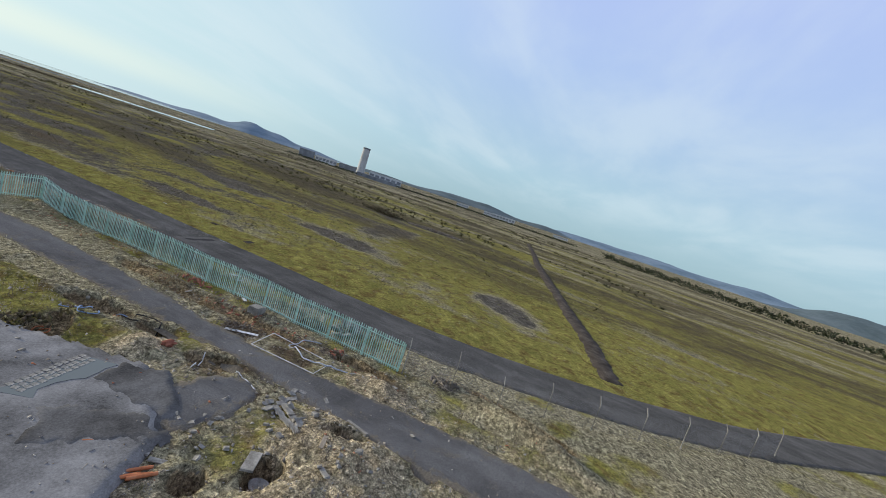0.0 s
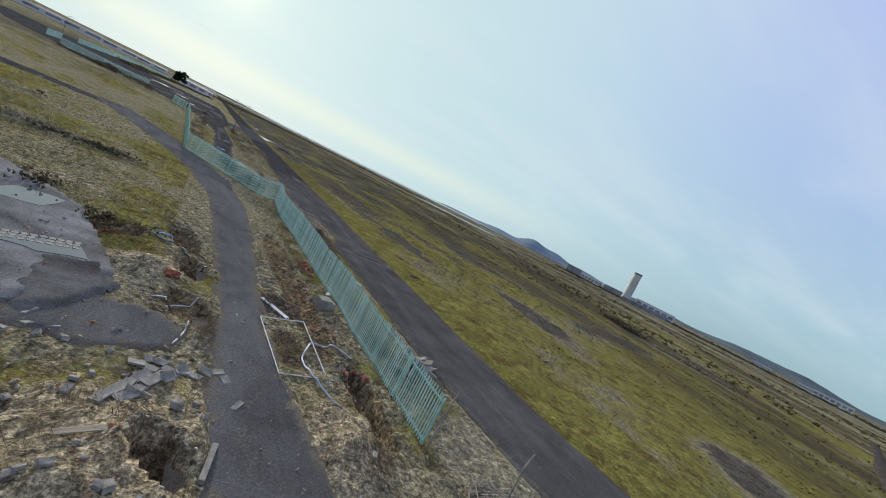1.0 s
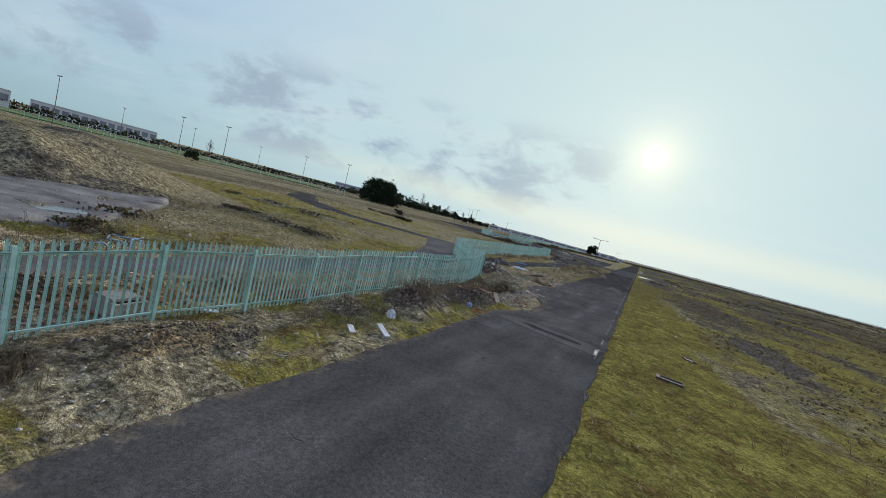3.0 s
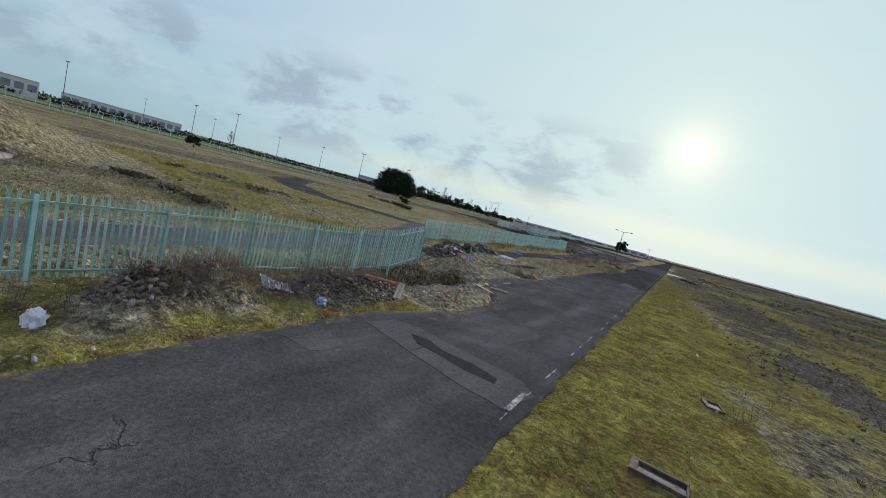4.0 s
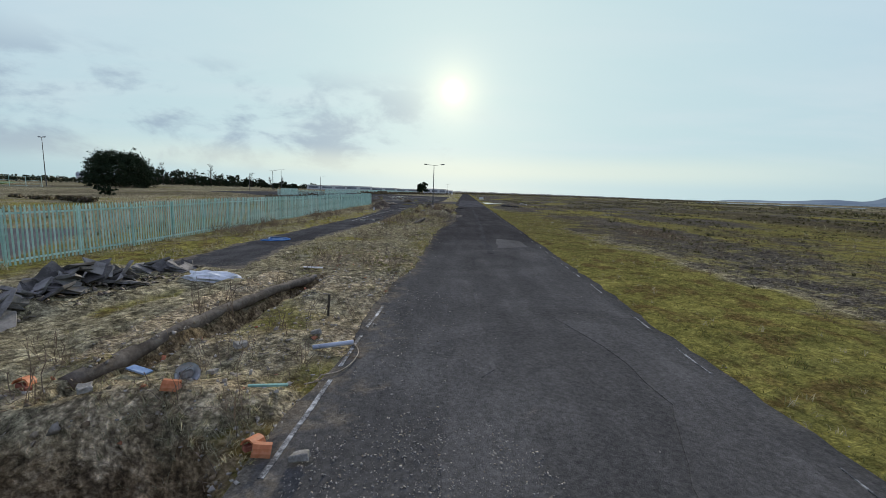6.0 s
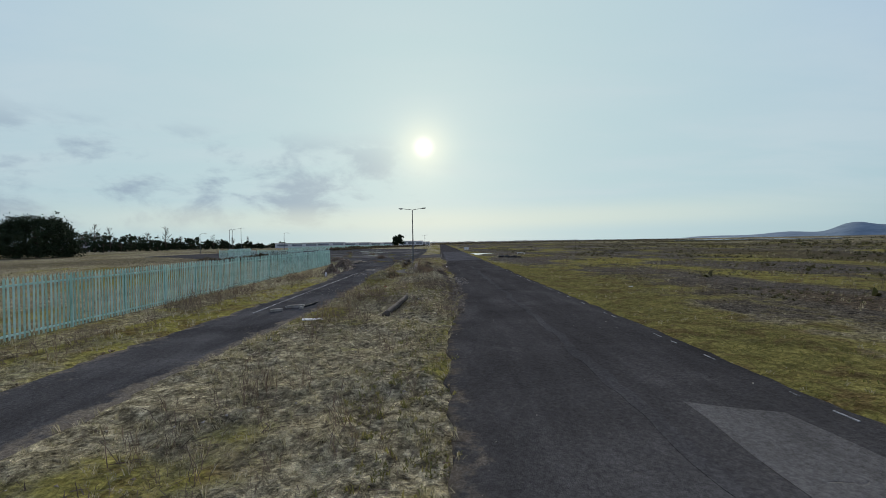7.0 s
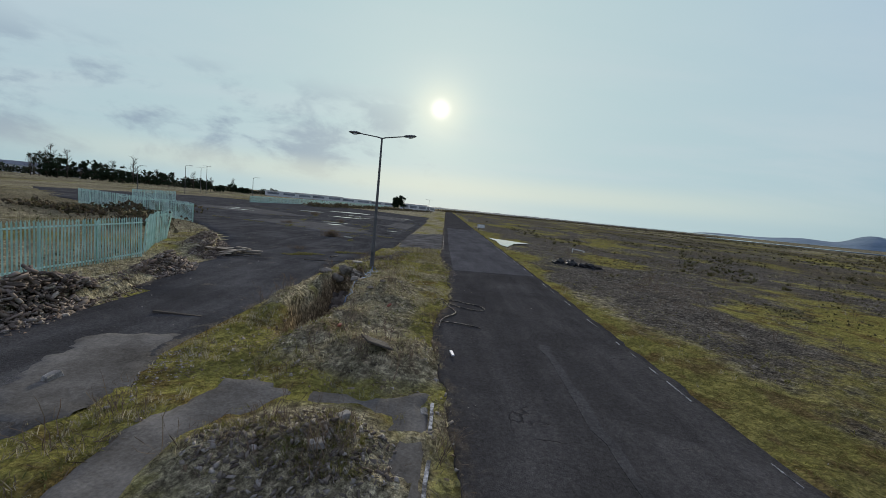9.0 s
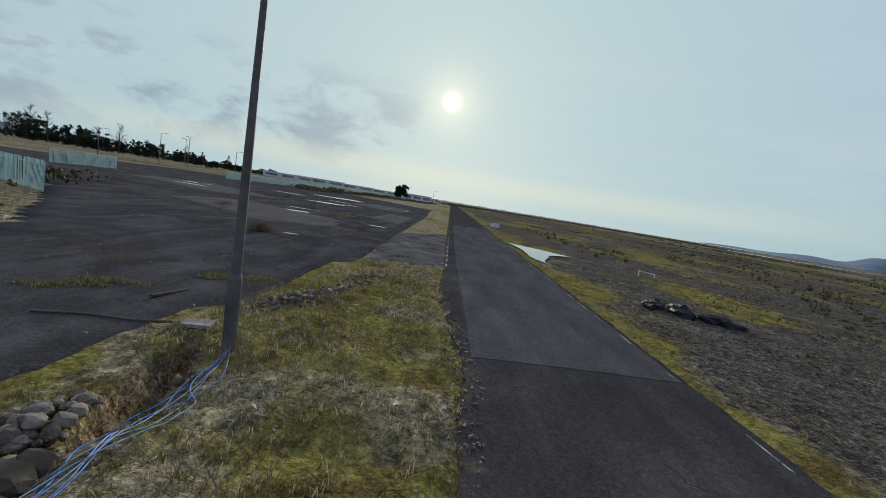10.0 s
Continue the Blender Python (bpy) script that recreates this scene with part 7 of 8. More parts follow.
plank(-3.3, -106.0, at_ground(-3.3, -106.0, 0.06), 0.95, 0.2, -35, 6, M_WHITE, "broken white board lying on the mossy verge", 0.06, "board")
plank(-3.9, -107.0, at_ground(-3.9, -107.0, 0.05), 0.6, 0.2, -40, 3, M_WHITE, "small white board on the mossy verge")
plank(-6.6, -110.3, at_ground(-6.2, -110.3, 0.12), 0.7, 0.2, 60, 3, M_WHITE, "small white board by the fence")
plank(-6.75, -65.5, at_ground(-6.75, -65.5, 0.05), 0.7, 0.15, 15, 2, M_WHITE, "thin white board in dead grass")
plank(7.35, -83.5, at_ground(7.35, -83.5, 0.03), 0.5, 0.04, 95, 0, M_WHITE, "thin white stick in the moss", 0.04, "stick")
plank(13.2, -111.4, at_ground(13.2, -111.4, 0.05), 1.5, 0.12, 18, 0, M_TIMBER, "pale length of wood on the mossy plain", 0.08)
plank(8.2, -35.9, at_ground(8.2, -35.9, 0.03), 0.3, 0.1, 30, 0, M_WHITE, "small pale scrap on the mossy verge", 0.03, "scrap")
plank(-5.5, -24.6, at_ground(-5.5, -24.6, 0.30), 0.85, 0.26, 78, -52, M_TIMBER, "pale splintered board stuck upright in the grassy bank", 0.05, "board")
plank(-4.55, -14.8, at_ground(-4.55, -14.8, 0.12), 0.7, 0.55, 30, 22, M_OLDWOOD, "dark square board on the weedy bank", 0.05, "board")
plank(-2.62, -13.7, at_ground(-2.62, -13.7, 0.05), 0.35, 0.08, 100, 0, M_WHITE, "small white scrap at the road's edge", 0.04, "scrap")
plank(-8.4, 1.0, at_ground(-8.4, 1.0, 0.02), 0.6, 0.4, 10, 0, M_CONCRETE, "flat pale stone beside the lamp post", 0.08, "stone")
for x, y in ((-10.4, -41.7), (-10.63, -42.5), (-9.7, -42.0), (-10.44, -17.0), (-11.3, -22.1)):
    lay("concrete_lump", rp.choice(LUMPS), pose(x, y, 0.07, 3, 4, rp.uniform(0, 360)) @ Matrix.Scale(0.6, 4), "small pale lump of concrete on the track", "concrete lump", "lumps on the track")
for x, y, turn in ((-11.0, -12.4, 5), (-15.8, 0.4, 40), (-15.2, -0.4, 15), (-16.3, 0.8, 70), (-10.4, 3.0, 80)):
    plank(x, y, at_ground(x, y, 0.06), rp.uniform(0.9, 1.8), 0.1, turn, 3, M_OLDWOOD, "splintered grey timber beside the rubble", 0.06)


def pipe(name, points, radius, mat, label, category, sides=10, hollow=True):
    bm = bmesh.new()
    tube(bm, points, radius, sides, not hollow)
    if hollow:
        tube(bm, points[::-1], radius * 0.82, sides, False)
    ob = part(name, bm, mat, smooth=True)
    return tagged(ob, label, category)


def curve_points(points, per=8):
    """A smooth line through points."""
    pts = [Vector(p) for p in points]
    out = []
    for i in range(len(pts) - 1):
        p0, p1, p2, p3 = pts[max(i - 1, 0)], pts[i], pts[i + 1], pts[min(i + 2, len(pts) - 1)]
        for k in range(per):
            t = k / per
            out.append(0.5 * ((2 * p1) + (p2 - p0) * t + (2 * p0 - 5 * p1 + 4 * p2 - p3) * t * t + (3 * p1 - p0 - 3 * p2 + p3) * t ** 3))
    return out + [pts[-1]]


def cable(name, flat, radius, mat, label, category="cable", up=0.03):
    pts = curve_points([(x, y, 0) for x, y in flat])
    for p in pts:
        p.z = max(at_ground(p.x, p.y), 0.0 if tarmac(p.x, p.y) else -9) + up
    return pipe(name, pts, radius, mat, label, category, 6, False)


pipe("clay_pipe", [(-4.5, -94.9, at_ground(-4.5, -94.9, 0.15)), (-3.7, -93.9, at_ground(-3.7, -93.9, 0.22))], 0.085, M_ORANGE, "orange clay drain pipe on the rubble heap", "pipe")
for x, y, a, l in ((-20.3, -117.9, 142, 1.05), (-20.75, -119.75, 150, 0.8), (-20.6, -119.95, 146, 0.95), (-20.5, -120.15, 152, 0.85), (-20.35, -119.7, 150, 0.9)):
    c, s = math.cos(radians(a)) * l / 2, math.sin(radians(a)) * l / 2
    z = at_ground(x, y, 0.12)
    pipe("clay_pipe", [(x - c, y - s, z), (x + c, y + s, z + 0.04)], 0.065, M_ORANGE, "broken orange drain pipe on grey gravel", "pipe")
pipe("steel_pipe", [(-10.9, -75.6, at_ground(-10.9, -75.6, 0.35)), (-8.9, -76.6, at_ground(-8.9, -76.6, 0.06))], 0.055, M_GREENP, "dull green pipe lying on the ground", "pipe")
# white tubular frame and curved pipe behind the fence
M_PIPEGREY = mottled("grey_blue_pipe", [(0.22, 0.25, 0.30), (0.34, 0.37, 0.42), (0.48, 0.50, 0.53)], 2.0, 0.5, 20.0, 0.001, spec=0.3)
fr = thing("tubular_frame", pose(-10, -117.4, at_ground(-10, -117.4, 0.10), 0, 1, 3), "white tubular metal frame lying on the ground", "frame")
for a, b in (((-0.95, -2.1, 0), (-0.95, 2.1, 0)), ((0.95, -2.1, 0), (0.95, 2.1, 0.2)), ((-0.95, 2.1, 0), (0.95, 2.1, 0.2)), ((-0.95, -2.1, 0), (1.25, -2.1, 0))):
    bm = bmesh.new()
    tube(bm, [a, b], 0.022, 8)
    part("bar", bm, M_WHITE, fr)
cable("curved_pipe", [(-9.1, -120.7), (-9.6, -119.4), (-9.65, -118.1), (-9.1, -116.9), (-8.8, -116.3), (-8, -116.7), (-7.4, -117.6)], 0.04, M_PIPEGREY, "bent grey-blue plastic pipe lying behind the fence", "pipe", 0.12)
cable("hose", [(-15.9, -107.2), (-15.3, -107.9), (-14.8, -108.3), (-15.1, -108.9), (-15.7, -108.4), (-15.0, -107.6), (-14.5, -109.0), (-14.2, -109.8)], 0.03, M_ROPE, "tangled blue hose on rough grass", "hose")
cable("hose", [(-14.6, -109.0), (-13.7, -109.4), (-13.2, -110.2), (-13.3, -111.2), (-13.9, -110.6), (-14.4, -109.6)], 0.03, M_BLACK, "black hose looped on rough grass", "hose")
cable("hose", [(-17.6, -108.6), (-17.1, -108.9), (-17.4, -109.2), (-17.8, -108.9), (-17.3, -108.4), (-16.9, -108.7)], 0.03, M_ORANGE, "tangled orange hose at the slab's edge", "hose")
cable("pipe_length", [(-15.1, -115.6), (-14.3, -115.2), (-13.5, -114.7)], 0.03, M_WHITE, "thin white pipe on bare soil", "pipe")
cable("pipe_length", [(-13.8, -117), (-13.9, -117.8), (-14.2, -118.7)], 0.03, M_WHITE, "bent white pipe on bare soil", "pipe")
for k in range(3):
    cable("hose", [(-3.1 + 0.04 * k, -98.2), (-2.75, -98.25 + 0.05 * k), (-2.6, -97.95), (-2.8, -97.75 - 0.04 * k), (-3.1, -97.9), (-3.05, -98.2)], 0.011, M_ORANGE, "coil of orange hose at the road's edge", "hose", 0.05 + 0.02 * k)
for k in range(6):
    w = [rp.gauss(0, 0.20) for _ in range(12)]
    cable("cable", [(-7.25, 0.1 + 0.03 * k), (-7.1 + w[0] * 0.5, -1.2), (-6.95 + w[1], -2.6 + w[7]), (-6.85 + w[2], -4.2), (-6.95 + w[3], -5.6 + w[8]), (-7.2 + w[4], -7.0), (-7.0 + w[5] * 2, -8.5 + w[9]), (-7.2 + w[6] * 2, -9.8)], 0.009, M_ROPE if k % 3 else M_BLUE, "faded blue cable trailing from the street lamp", "cable", 0.03 + 0.008 * k)
cable("cable", [(-3.6, -6.9), (-2.6, -7.05), (-1.5, -7.6), (-1.2, -8.2), (-1.6, -8.5), (-2.4, -8.0), (-2.9, -7.2), (-2.6, -8.4), (-2.4, -9.2), (-2.9, -10.2), (-3.0, -11.2)], 0.018, M_BLACK, "black cable looped on the road", "cable")
cable("cable", [(-3.6, -10.6), (-2.9, -10.5), (-2.0, -10.7), (-1.6, -10.9)], 0.018, M_BLACK, "thin black cable across the road's edge", "cable")
for k in range(9):
    a, x, y = rp.uniform(0, 6.28), -5.0 + rp.gauss(0, 0.5), -125.0 + rp.gauss(0, 0.4)
    cable("branch", [(x, y), (x + 0.5 * math.cos(a), y + 0.5 * math.sin(a)), (x + 1.1 * math.cos(a + 0.3), y + 1.1 * math.sin(a + 0.3))], 0.022, M_TIMBER, "pale bare branch on a dark rubble heap", "branch", 0.25 + 0.05 * k)
cable("branch", [(-11.6, 0.5), (-10.6, 0.8), (-9.6, 0.9), (-8.9, 1.2)], 0.03, M_OLDWOOD, "bare fallen branch on the asphalt", "branch")


def crumpled(name, x, y, rx, ry, h, mat, label, category, seed, detail=3):
    """A crumpled sheet or bag: folds and creases over a low dome."""
    bm = bmesh.new()
    bmesh.ops.create_icosphere(bm, subdivisions=detail, radius=1.0)
    for v in bm.verts:
        p = v.co.copy()
        n = 1 + 0.45 * noise.noise(p * 2.1 + Vector((seed, 0, 0))) + 0.22 * noise.noise(p * 5.3 + Vector((0, seed, 0)))
        v.co = Vector((p.x * rx * n, p.y * ry * n, max(p.z, -0.3) * h * n))
    ob = part(name, bm, mat)
    ob.matrix_world = pose(x, y, at_ground(x, y, 0.02), 0, 0, seed * 37)
    return tagged(ob, label, category)


crumpled("plastic_bag", -8.0, -79.0, 0.30, 0.24, 0.34, M_BLUE, "crumpled blue plastic bag beside the rubble", "bag", 2)
crumpled("plastic_bag", -8.4, -78.7, 0.26, 0.22, 0.26, M_BLUE, "crumpled blue plastic bag beside the rubble", "bag", 5)
crumpled("plastic_sheet", -3.4, -98.0, 0.20, 0.14, 0.16, M_ROPE, "crumpled blue plastic sheet on the verge", "plastic sheet", 3)
crumpled("white_sheet", -9.05, -67.8, 0.34, 1.0, 0.24, M_SHEET, "crumpled white plastic sheet on the ground", "plastic sheet", 7)
crumpled("white_sheet", -4.2, -104.2, 0.22, 0.18, 0.26, M_SHEET, "crumpled grey-white sheeting on the verge", "plastic sheet", 9)
crumpled("plastic_bag", -14.6, -113.4, 0.3, 0.25, 0.2, M_BRICK, "crumpled red plastic litter on soil", "litter", 4)
crumpled("white_sheet", -13.8, -23.2, 0.16, 0.10, 0.36, M_SHEET, "small crumpled white sheet by the fence", "plastic sheet", 8)
for i, (x, y, a, b, h) in enumerate(((7.6, 13.0, 0.8, 0.5, 0.3), (8.6, 12.3, 1.0, 0.5, 0.42), (9.7, 11.4, 0.9, 0.5, 0.32), (10.4, 10.9, 0.5, 0.3, 0.2))):
    crumpled("tarpaulin", x, y, a, b, h, M_BLACK, "crumpled black tarpaulin heaped on bare ground", "tarpaulin", 11 + i)

# pale corrugated sheet half buried on the verge
bm = bmesh.new()
grid = [[bm.verts.new((0.05 * i - 0.5, 0.3 * j - 0.3, 0.035 * math.cos(i * 1.57) + 0.10 * math.sin(0.15 * i + j))) for j in range(3)] for i in range(21)]
for a, b in zip(grid, grid[1:]):
    for k in range(2):
        bm.faces.new((a[k], b[k], b[k + 1], a[k + 1]))
bmesh.ops.solidify(bm, geom=bm.faces[:], thickness=0.012)
tagged(part("corrugated_sheet", bm, M_SHEET), "bent pale corrugated sheet half buried on the verge", "sheet").matrix_world = pose(-4.7, -98.7, at_ground(-4.7, -98.7, 0.16), 24, 8, 75)

# brown block by the fence corner, with weeds on it
blk = thing("earth_block", pose(-10.8, -77.0, at_ground(-10.8, -77.0), 0, 0, 35), "crumbling brown masonry block overgrown with weeds", "block")
bm = bmesh.new()
box(bm, -0.6, 0.6, -0.4, 0.4, -0.2, 0.9)
bmesh.ops.subdivide_edges(bm, edges=bm.edges[:], cuts=6, use_grid_fill=True)
for v in bm.verts:
    v.co += noise.noise_vector(v.co * 2.2) * 0.2 + noise.noise_vector(v.co * 6.0) * 0.07
part("core", bm, M_BOULDER, blk)
hh = Heap()
for i in range(170):
    hh.add(rp.choice(WEEDS), pose(rp.uniform(-0.8, 0.8), rp.uniform(-0.6, 0.5), rp.uniform(0.0, 1.0), rp.gauss(0, 30), rp.gauss(0, 30), rp.uniform(0, 360)) @ Matrix.Scale(rp.uniform(0.4, 0.8), 4))
hh.link("creeper", M_TWIG, "", "", "stuff", blk)

# tree stump with roots
st = thing("tree_stump", pose(-3.4, -28.7, at_ground(-3.4, -28.7) - 0.05) @ Matrix.Scale(0.75, 4), "dark uprooted tree stump on the verge", "stump")
bm = bmesh.new()
tube(bm, curve_points([(0, 0, -0.2), (0.02, 0, 0.08), (0.0, 0.05, 0.3), (0.05, 0.02, 0.48)], 4), [0.75, 0.74, 0.72, 0.7, 0.66, 0.62, 0.57, 0.52, 0.46, 0.40, 0.33, 0.26, 0.18], 18)
for v in bm.verts:
    v.co += noise.noise_vector(v.co * 3) * 0.16 + noise.noise_vector(v.co * 8) * 0.06
part("trunk", bm, M_BARK, st)
for i in range(9):
    a = i * 0.7 + rp.uniform(0, 0.4)
    bm = bmesh.new()
    tube(bm, curve_points([(0.2 * math.cos(a), 0.2 * math.sin(a), 0.25), (0.6 * math.cos(a), 0.6 * math.sin(a), rp.uniform(0.15, 0.35)), (0.85 * math.cos(a + 0.3), 0.85 * math.sin(a + 0.3), rp.uniform(-0.05, 0.25))], 4), 0.03, 5)
    part("root", bm, M_BARK, st)


def gully(x, y, lx, ly, turn, label, deep=0.5):
    """An iron frame round an open gully."""
    g = thing("drain_gully", pose(x, y, at_ground(x, y, 0.03), 0, 0, turn), label, "drain")
    bm = bmesh.new()
    w = 0.04
    for x0, x1, y0, y1 in ((-lx, lx, -ly, -ly + w), (-lx, lx, ly - w, ly), (-lx, -lx + w, -ly + w, ly - w), (lx - w, lx, -ly + w, ly - w)):
        box(bm, x0, x1, y0, y1, -0.08, 0.05)
    part("frame", bm, M_RUST, g)
    # flat black plate stands for the shaded depth of the open drain
    bm = bmesh.new()
    box(bm, -lx + w, lx - w, -ly + w, ly - w, -0.05, 0.008)
    part("silt", bm, M_BLACK, g, "black plate standing for the dark inside of the drain")
    bm = bmesh.new()
    box(bm, -lx + w, -lx + w + 0.10, -ly + w, ly - w, 0.012, 0.045)
    part("grate", bm, M_RUST, g)
    return g


gully(7.45, -91.5, 0.26, 0.36, 10, "rusty iron drain frame sunk in moss")
gully(6.1, -98.05, 0.52, 0.26, -2, "open rectangular drain sunk in moss")
# low bush on the yard
for i, (x, y, n, hgt) in enumerate(((-14.6, 17.2, 30, 0.8), (-13.8, 5.2, 12, 0.35), (-24, 30, 20, 0.5), (-9.0, 5.0, 8, 0.4), (-20.5, 44, 16, 0.6), (-30, 60, 20, 0.7))):
    hh = Heap()
    for _ in range(n * 3):
        hh.add(rp.choice(WEEDS), pose(x + rp.gauss(0, 0.4), y + rp.gauss(0, 0.4), 0.02, rp.gauss(0, 22), rp.gauss(0, 22), rp.uniform(0, 360)) @ Matrix.Scale(hgt * rp.uniform(0.9, 1.6), 4))
    hh.link("bush", M_TWIG, "low leafless bush growing through the asphalt", "bush", "")


def log(name, points, radii, mat, label, category, seed):
    """A rough round length: knots and dents along a tapered tube."""
    bm = bmesh.new()
    tube(bm, curve_points(points, 6), [radii[0] + (radii[1] - radii[0]) * i / (6 * (len(points) - 1)) for i in range(6 * (len(points) - 1) + 1)], 12)
    for v in bm.verts:
        v.co += noise.noise_vector(v.co * 2.5 + Vector((seed, 0, 0))) * 0.05 + noise.noise_vector(v.co * 9 + Vector((0, seed, 0))) * 0.015
    return tagged(part(name, bm, mat, smooth=True), label, category)


M_SOILED = mottled("soil_caked_pipe", [(0.060, 0.047, 0.034), (0.125, 0.102, 0.076), (0.21, 0.180, 0.138)], 2.0, 0.95, 14.0, 0.02)
log("log", [(-5.05, -40.6, at_ground(-5.05, -40.6, 0.16)), (-5.25, -42.0, at_ground(-5.25, -42.0, 0.14)), (-5.6, -44.2, at_ground(-5.6, -44.2, 0.06))], (0.11, 0.15), M_OLDWOOD, "dark weathered log lying in the grassy verge", "log", 3)
log("drain_pipe", [(-7.12, -74.6, -0.06), (-7.08, -72.4, -0.03), (-7.0, -71.0, -0.02), (-6.8, -69.3, -0.02), (-6.5, -67.6, -0.04), (-6.35, -66.2, -0.16)], (0.15, 0.13), M_SOILED, "long dark half-buried drain pipe with a broken end", "pipe", 5)
for i, (x, y, a) in enumerate(((-10.1, -41.6, 8), (-10.6, -42.6, 40))):
    plank(x, y, 0.02, 0.75 - 0.25 * i, 0.16, a, 0, M_CONCRETE, "broken grey kerb stone lying on the track", 0.12, "kerb_stone")
log("drain_strip", [(-9.85, -41.9, 0.05), (-9.62, -41.0, 0.06), (-9.5, -40.3, 0.05)], (0.05, 0.04), M_BLACK, "black rubber strip at the track's edge", "strip", 6)
pipe("grey_pipe", [(-4.02, -72.86, at_ground(-4.02, -72.86, 0.06)), (-3.31, -72.62, at_ground(-3.31, -72.62, 0.06))], 0.045, M_PIPEGREY, "short grey plastic pipe on the verge", "pipe")
cable("wire", [(-3.31, -72.6), (-3.1, -73.1), (-3.2, -73.8), (-3.7, -74.1)], 0.012, M_TIMBER, "thin yellowed wire curled on the verge", "wire")
plank(-4.02, -74.61, at_ground(-4.02, -74.61, 0.03), 0.55, 0.05, 10, 0, M_GREENP, "thin green plastic strip on the ground", 0.03, "strip")
plank(-6.2, -74.3, at_ground(-6.2, -74.3, 0.05), 0.4, 0.14, -15, 4, M_ROPE, "scrap of pale blue plastic on soil", 0.03, "scrap")
bm = bmesh.new()
tube(bm, [(0, 0, 0), (0, 0, 0.05), (0, 0, 0.20), (0, 0, 0.24)], [0.12, 0.17, 0.21, 0.22], 16, False)
tube(bm, [(0, 0, 0.24), (0, 0, 0.20), (0, 0, 0.06), (0, 0, 0.05)], [0.205, 0.19, 0.15, 0.02], 16, False)
tagged(part("white_bowl", bm, M_SHEET, smooth=True), "broken white ceramic bowl on the verge", "bowl").matrix_world = pose(-5.22, -74.6, at_ground(-5.22, -74.6, 0.06), 60, 10, 30) @ Matrix.Scale(0.75, 4)
for x, y, r in ((-5.11, -75.09, 20), (-3.6, -75.85, 80), (-8.92, -75.5, 60), (-7.4, -74.9, 110), (-3.45, -75.95, 20)):
    bm = bmesh.new()
    tube(bm, [(-0.10, 0, 0), (0.10, 0, 0)], 0.08, 12, False)
    bmesh.ops.delete(bm, geom=[v for v in bm.verts if v.co.z < -0.03], context="VERTS")
    bmesh.ops.solidify(bm, geom=bm.faces[:], thickness=0.018)
    tagged(part("pipe_shard", bm, M_ORANGE, smooth=False), "broken shard of orange clay pipe on soil", "shard", "clay pipe shards").matrix_world = pose(x, y, at_ground(x, y, 0.05), 15, 12, r)
hs = [(-6.4, -77.2), (-5.9, -76.9), (-5.5, -77.2), (-5.7, -77.7), (-6.2, -77.6), (-6.1, -77.1), (-5.4, -77.4)]
cable("hose", hs, 0.03, M_GREENP, "tangled green hose beside the open pit", "hose", 0.06)
bm = bmesh.new()
tube(bm, [(0, 0, -0.1), (0.02, 0, 0.55)], [0.03, 0.025], 6)
tagged(part("stake", bm, M_OLDWOOD), "short dark wooden stake standing in grass", "stake").matrix_world = pose(-4.45, -70.7, at_ground(-4.45, -70.7), 8, 4, 0)
for k in range(4):
    cable("hose", [(-12.2 + 0.1 * k, -58.6), (-11.5, -58.5 + 0.15 * k), (-10.9, -57.9), (-11.4, -57.2 - 0.12 * k), (-12.1, -57.6), (-11.9, -58.3)], 0.025, M_ROPE if k % 2 else M_BLUE, "loose blue hose coiled on the track", "hose", 0.04 + 0.02 * k)
# stacked boards by the gap in the fence
for i in range(22):
    x, y = -15.9 + rp.gauss(0, 0.5), 0.3 + rp.gauss(0, 0.6)
    plank(x, y, at_ground(x, y, 0.10 + 0.035 * (i % 9)), rp.uniform(0.8, 1.9), rp.uniform(0.12, 0.3), 25 + rp.gauss(0, 22), rp.gauss(0, 5), M_TIMBER if i % 3 else M_OLDWOOD, "grey weathered board in a loose stack by the fence gap")["group"] = "stacked boards"
# posts and scraps on the plain
for x, y, h in ((24, 22, 0.7), (31, 12, 0.6), (40, 30, 0.8), (22, -14, 0.5)):
    bm = bmesh.new()
    tube(bm, [(0, 0, -0.2), (0.01, 0, h * 0.6), (0, 0.015, h)], [0.045, 0.04, 0.032], 8)
    tagged(part("marker_post", bm, M_OLDWOOD), "short dark wooden post on the open plain", "post", "posts on the plain").matrix_world = pose(x, y, land(x, y), 3, -4, 20)
rk = thing("low_rail", pose(14.0, 27.0, land(14.0, 27.0), 0, 0, 20), "small white rail on two short posts", "rail")
for a, b in (((-0.9, 0, -0.1), (-0.9, 0, 0.45)), ((-0.9, 0, 0.42), (0.9, 0, 0.2)), ((0.9, 0, -0.1), (0.9, 0, 0.25))):
    bm = bmesh.new()
    tube(bm, [a, b], 0.05, 6)
    part("bar", bm, M_WHITE, rk)
sg = thing("small_sign", pose(4.6, 62.0, 0.1, 0, 0, 0), "small white board on two posts beside the road", "sign")
for x in (-0.5, 0.5):
    bm = bmesh.new()
    box(bm, x - 0.04, x + 0.04, -0.04, 0.04, -0.2, 0.9)
    part("post", bm, M_OLDWOOD, sg)
bm = bmesh.new()
box(bm, -0.75, 0.75, -0.08, -0.042, 0.45, 1.15)
part("board", bm, M_WHITE, sg)

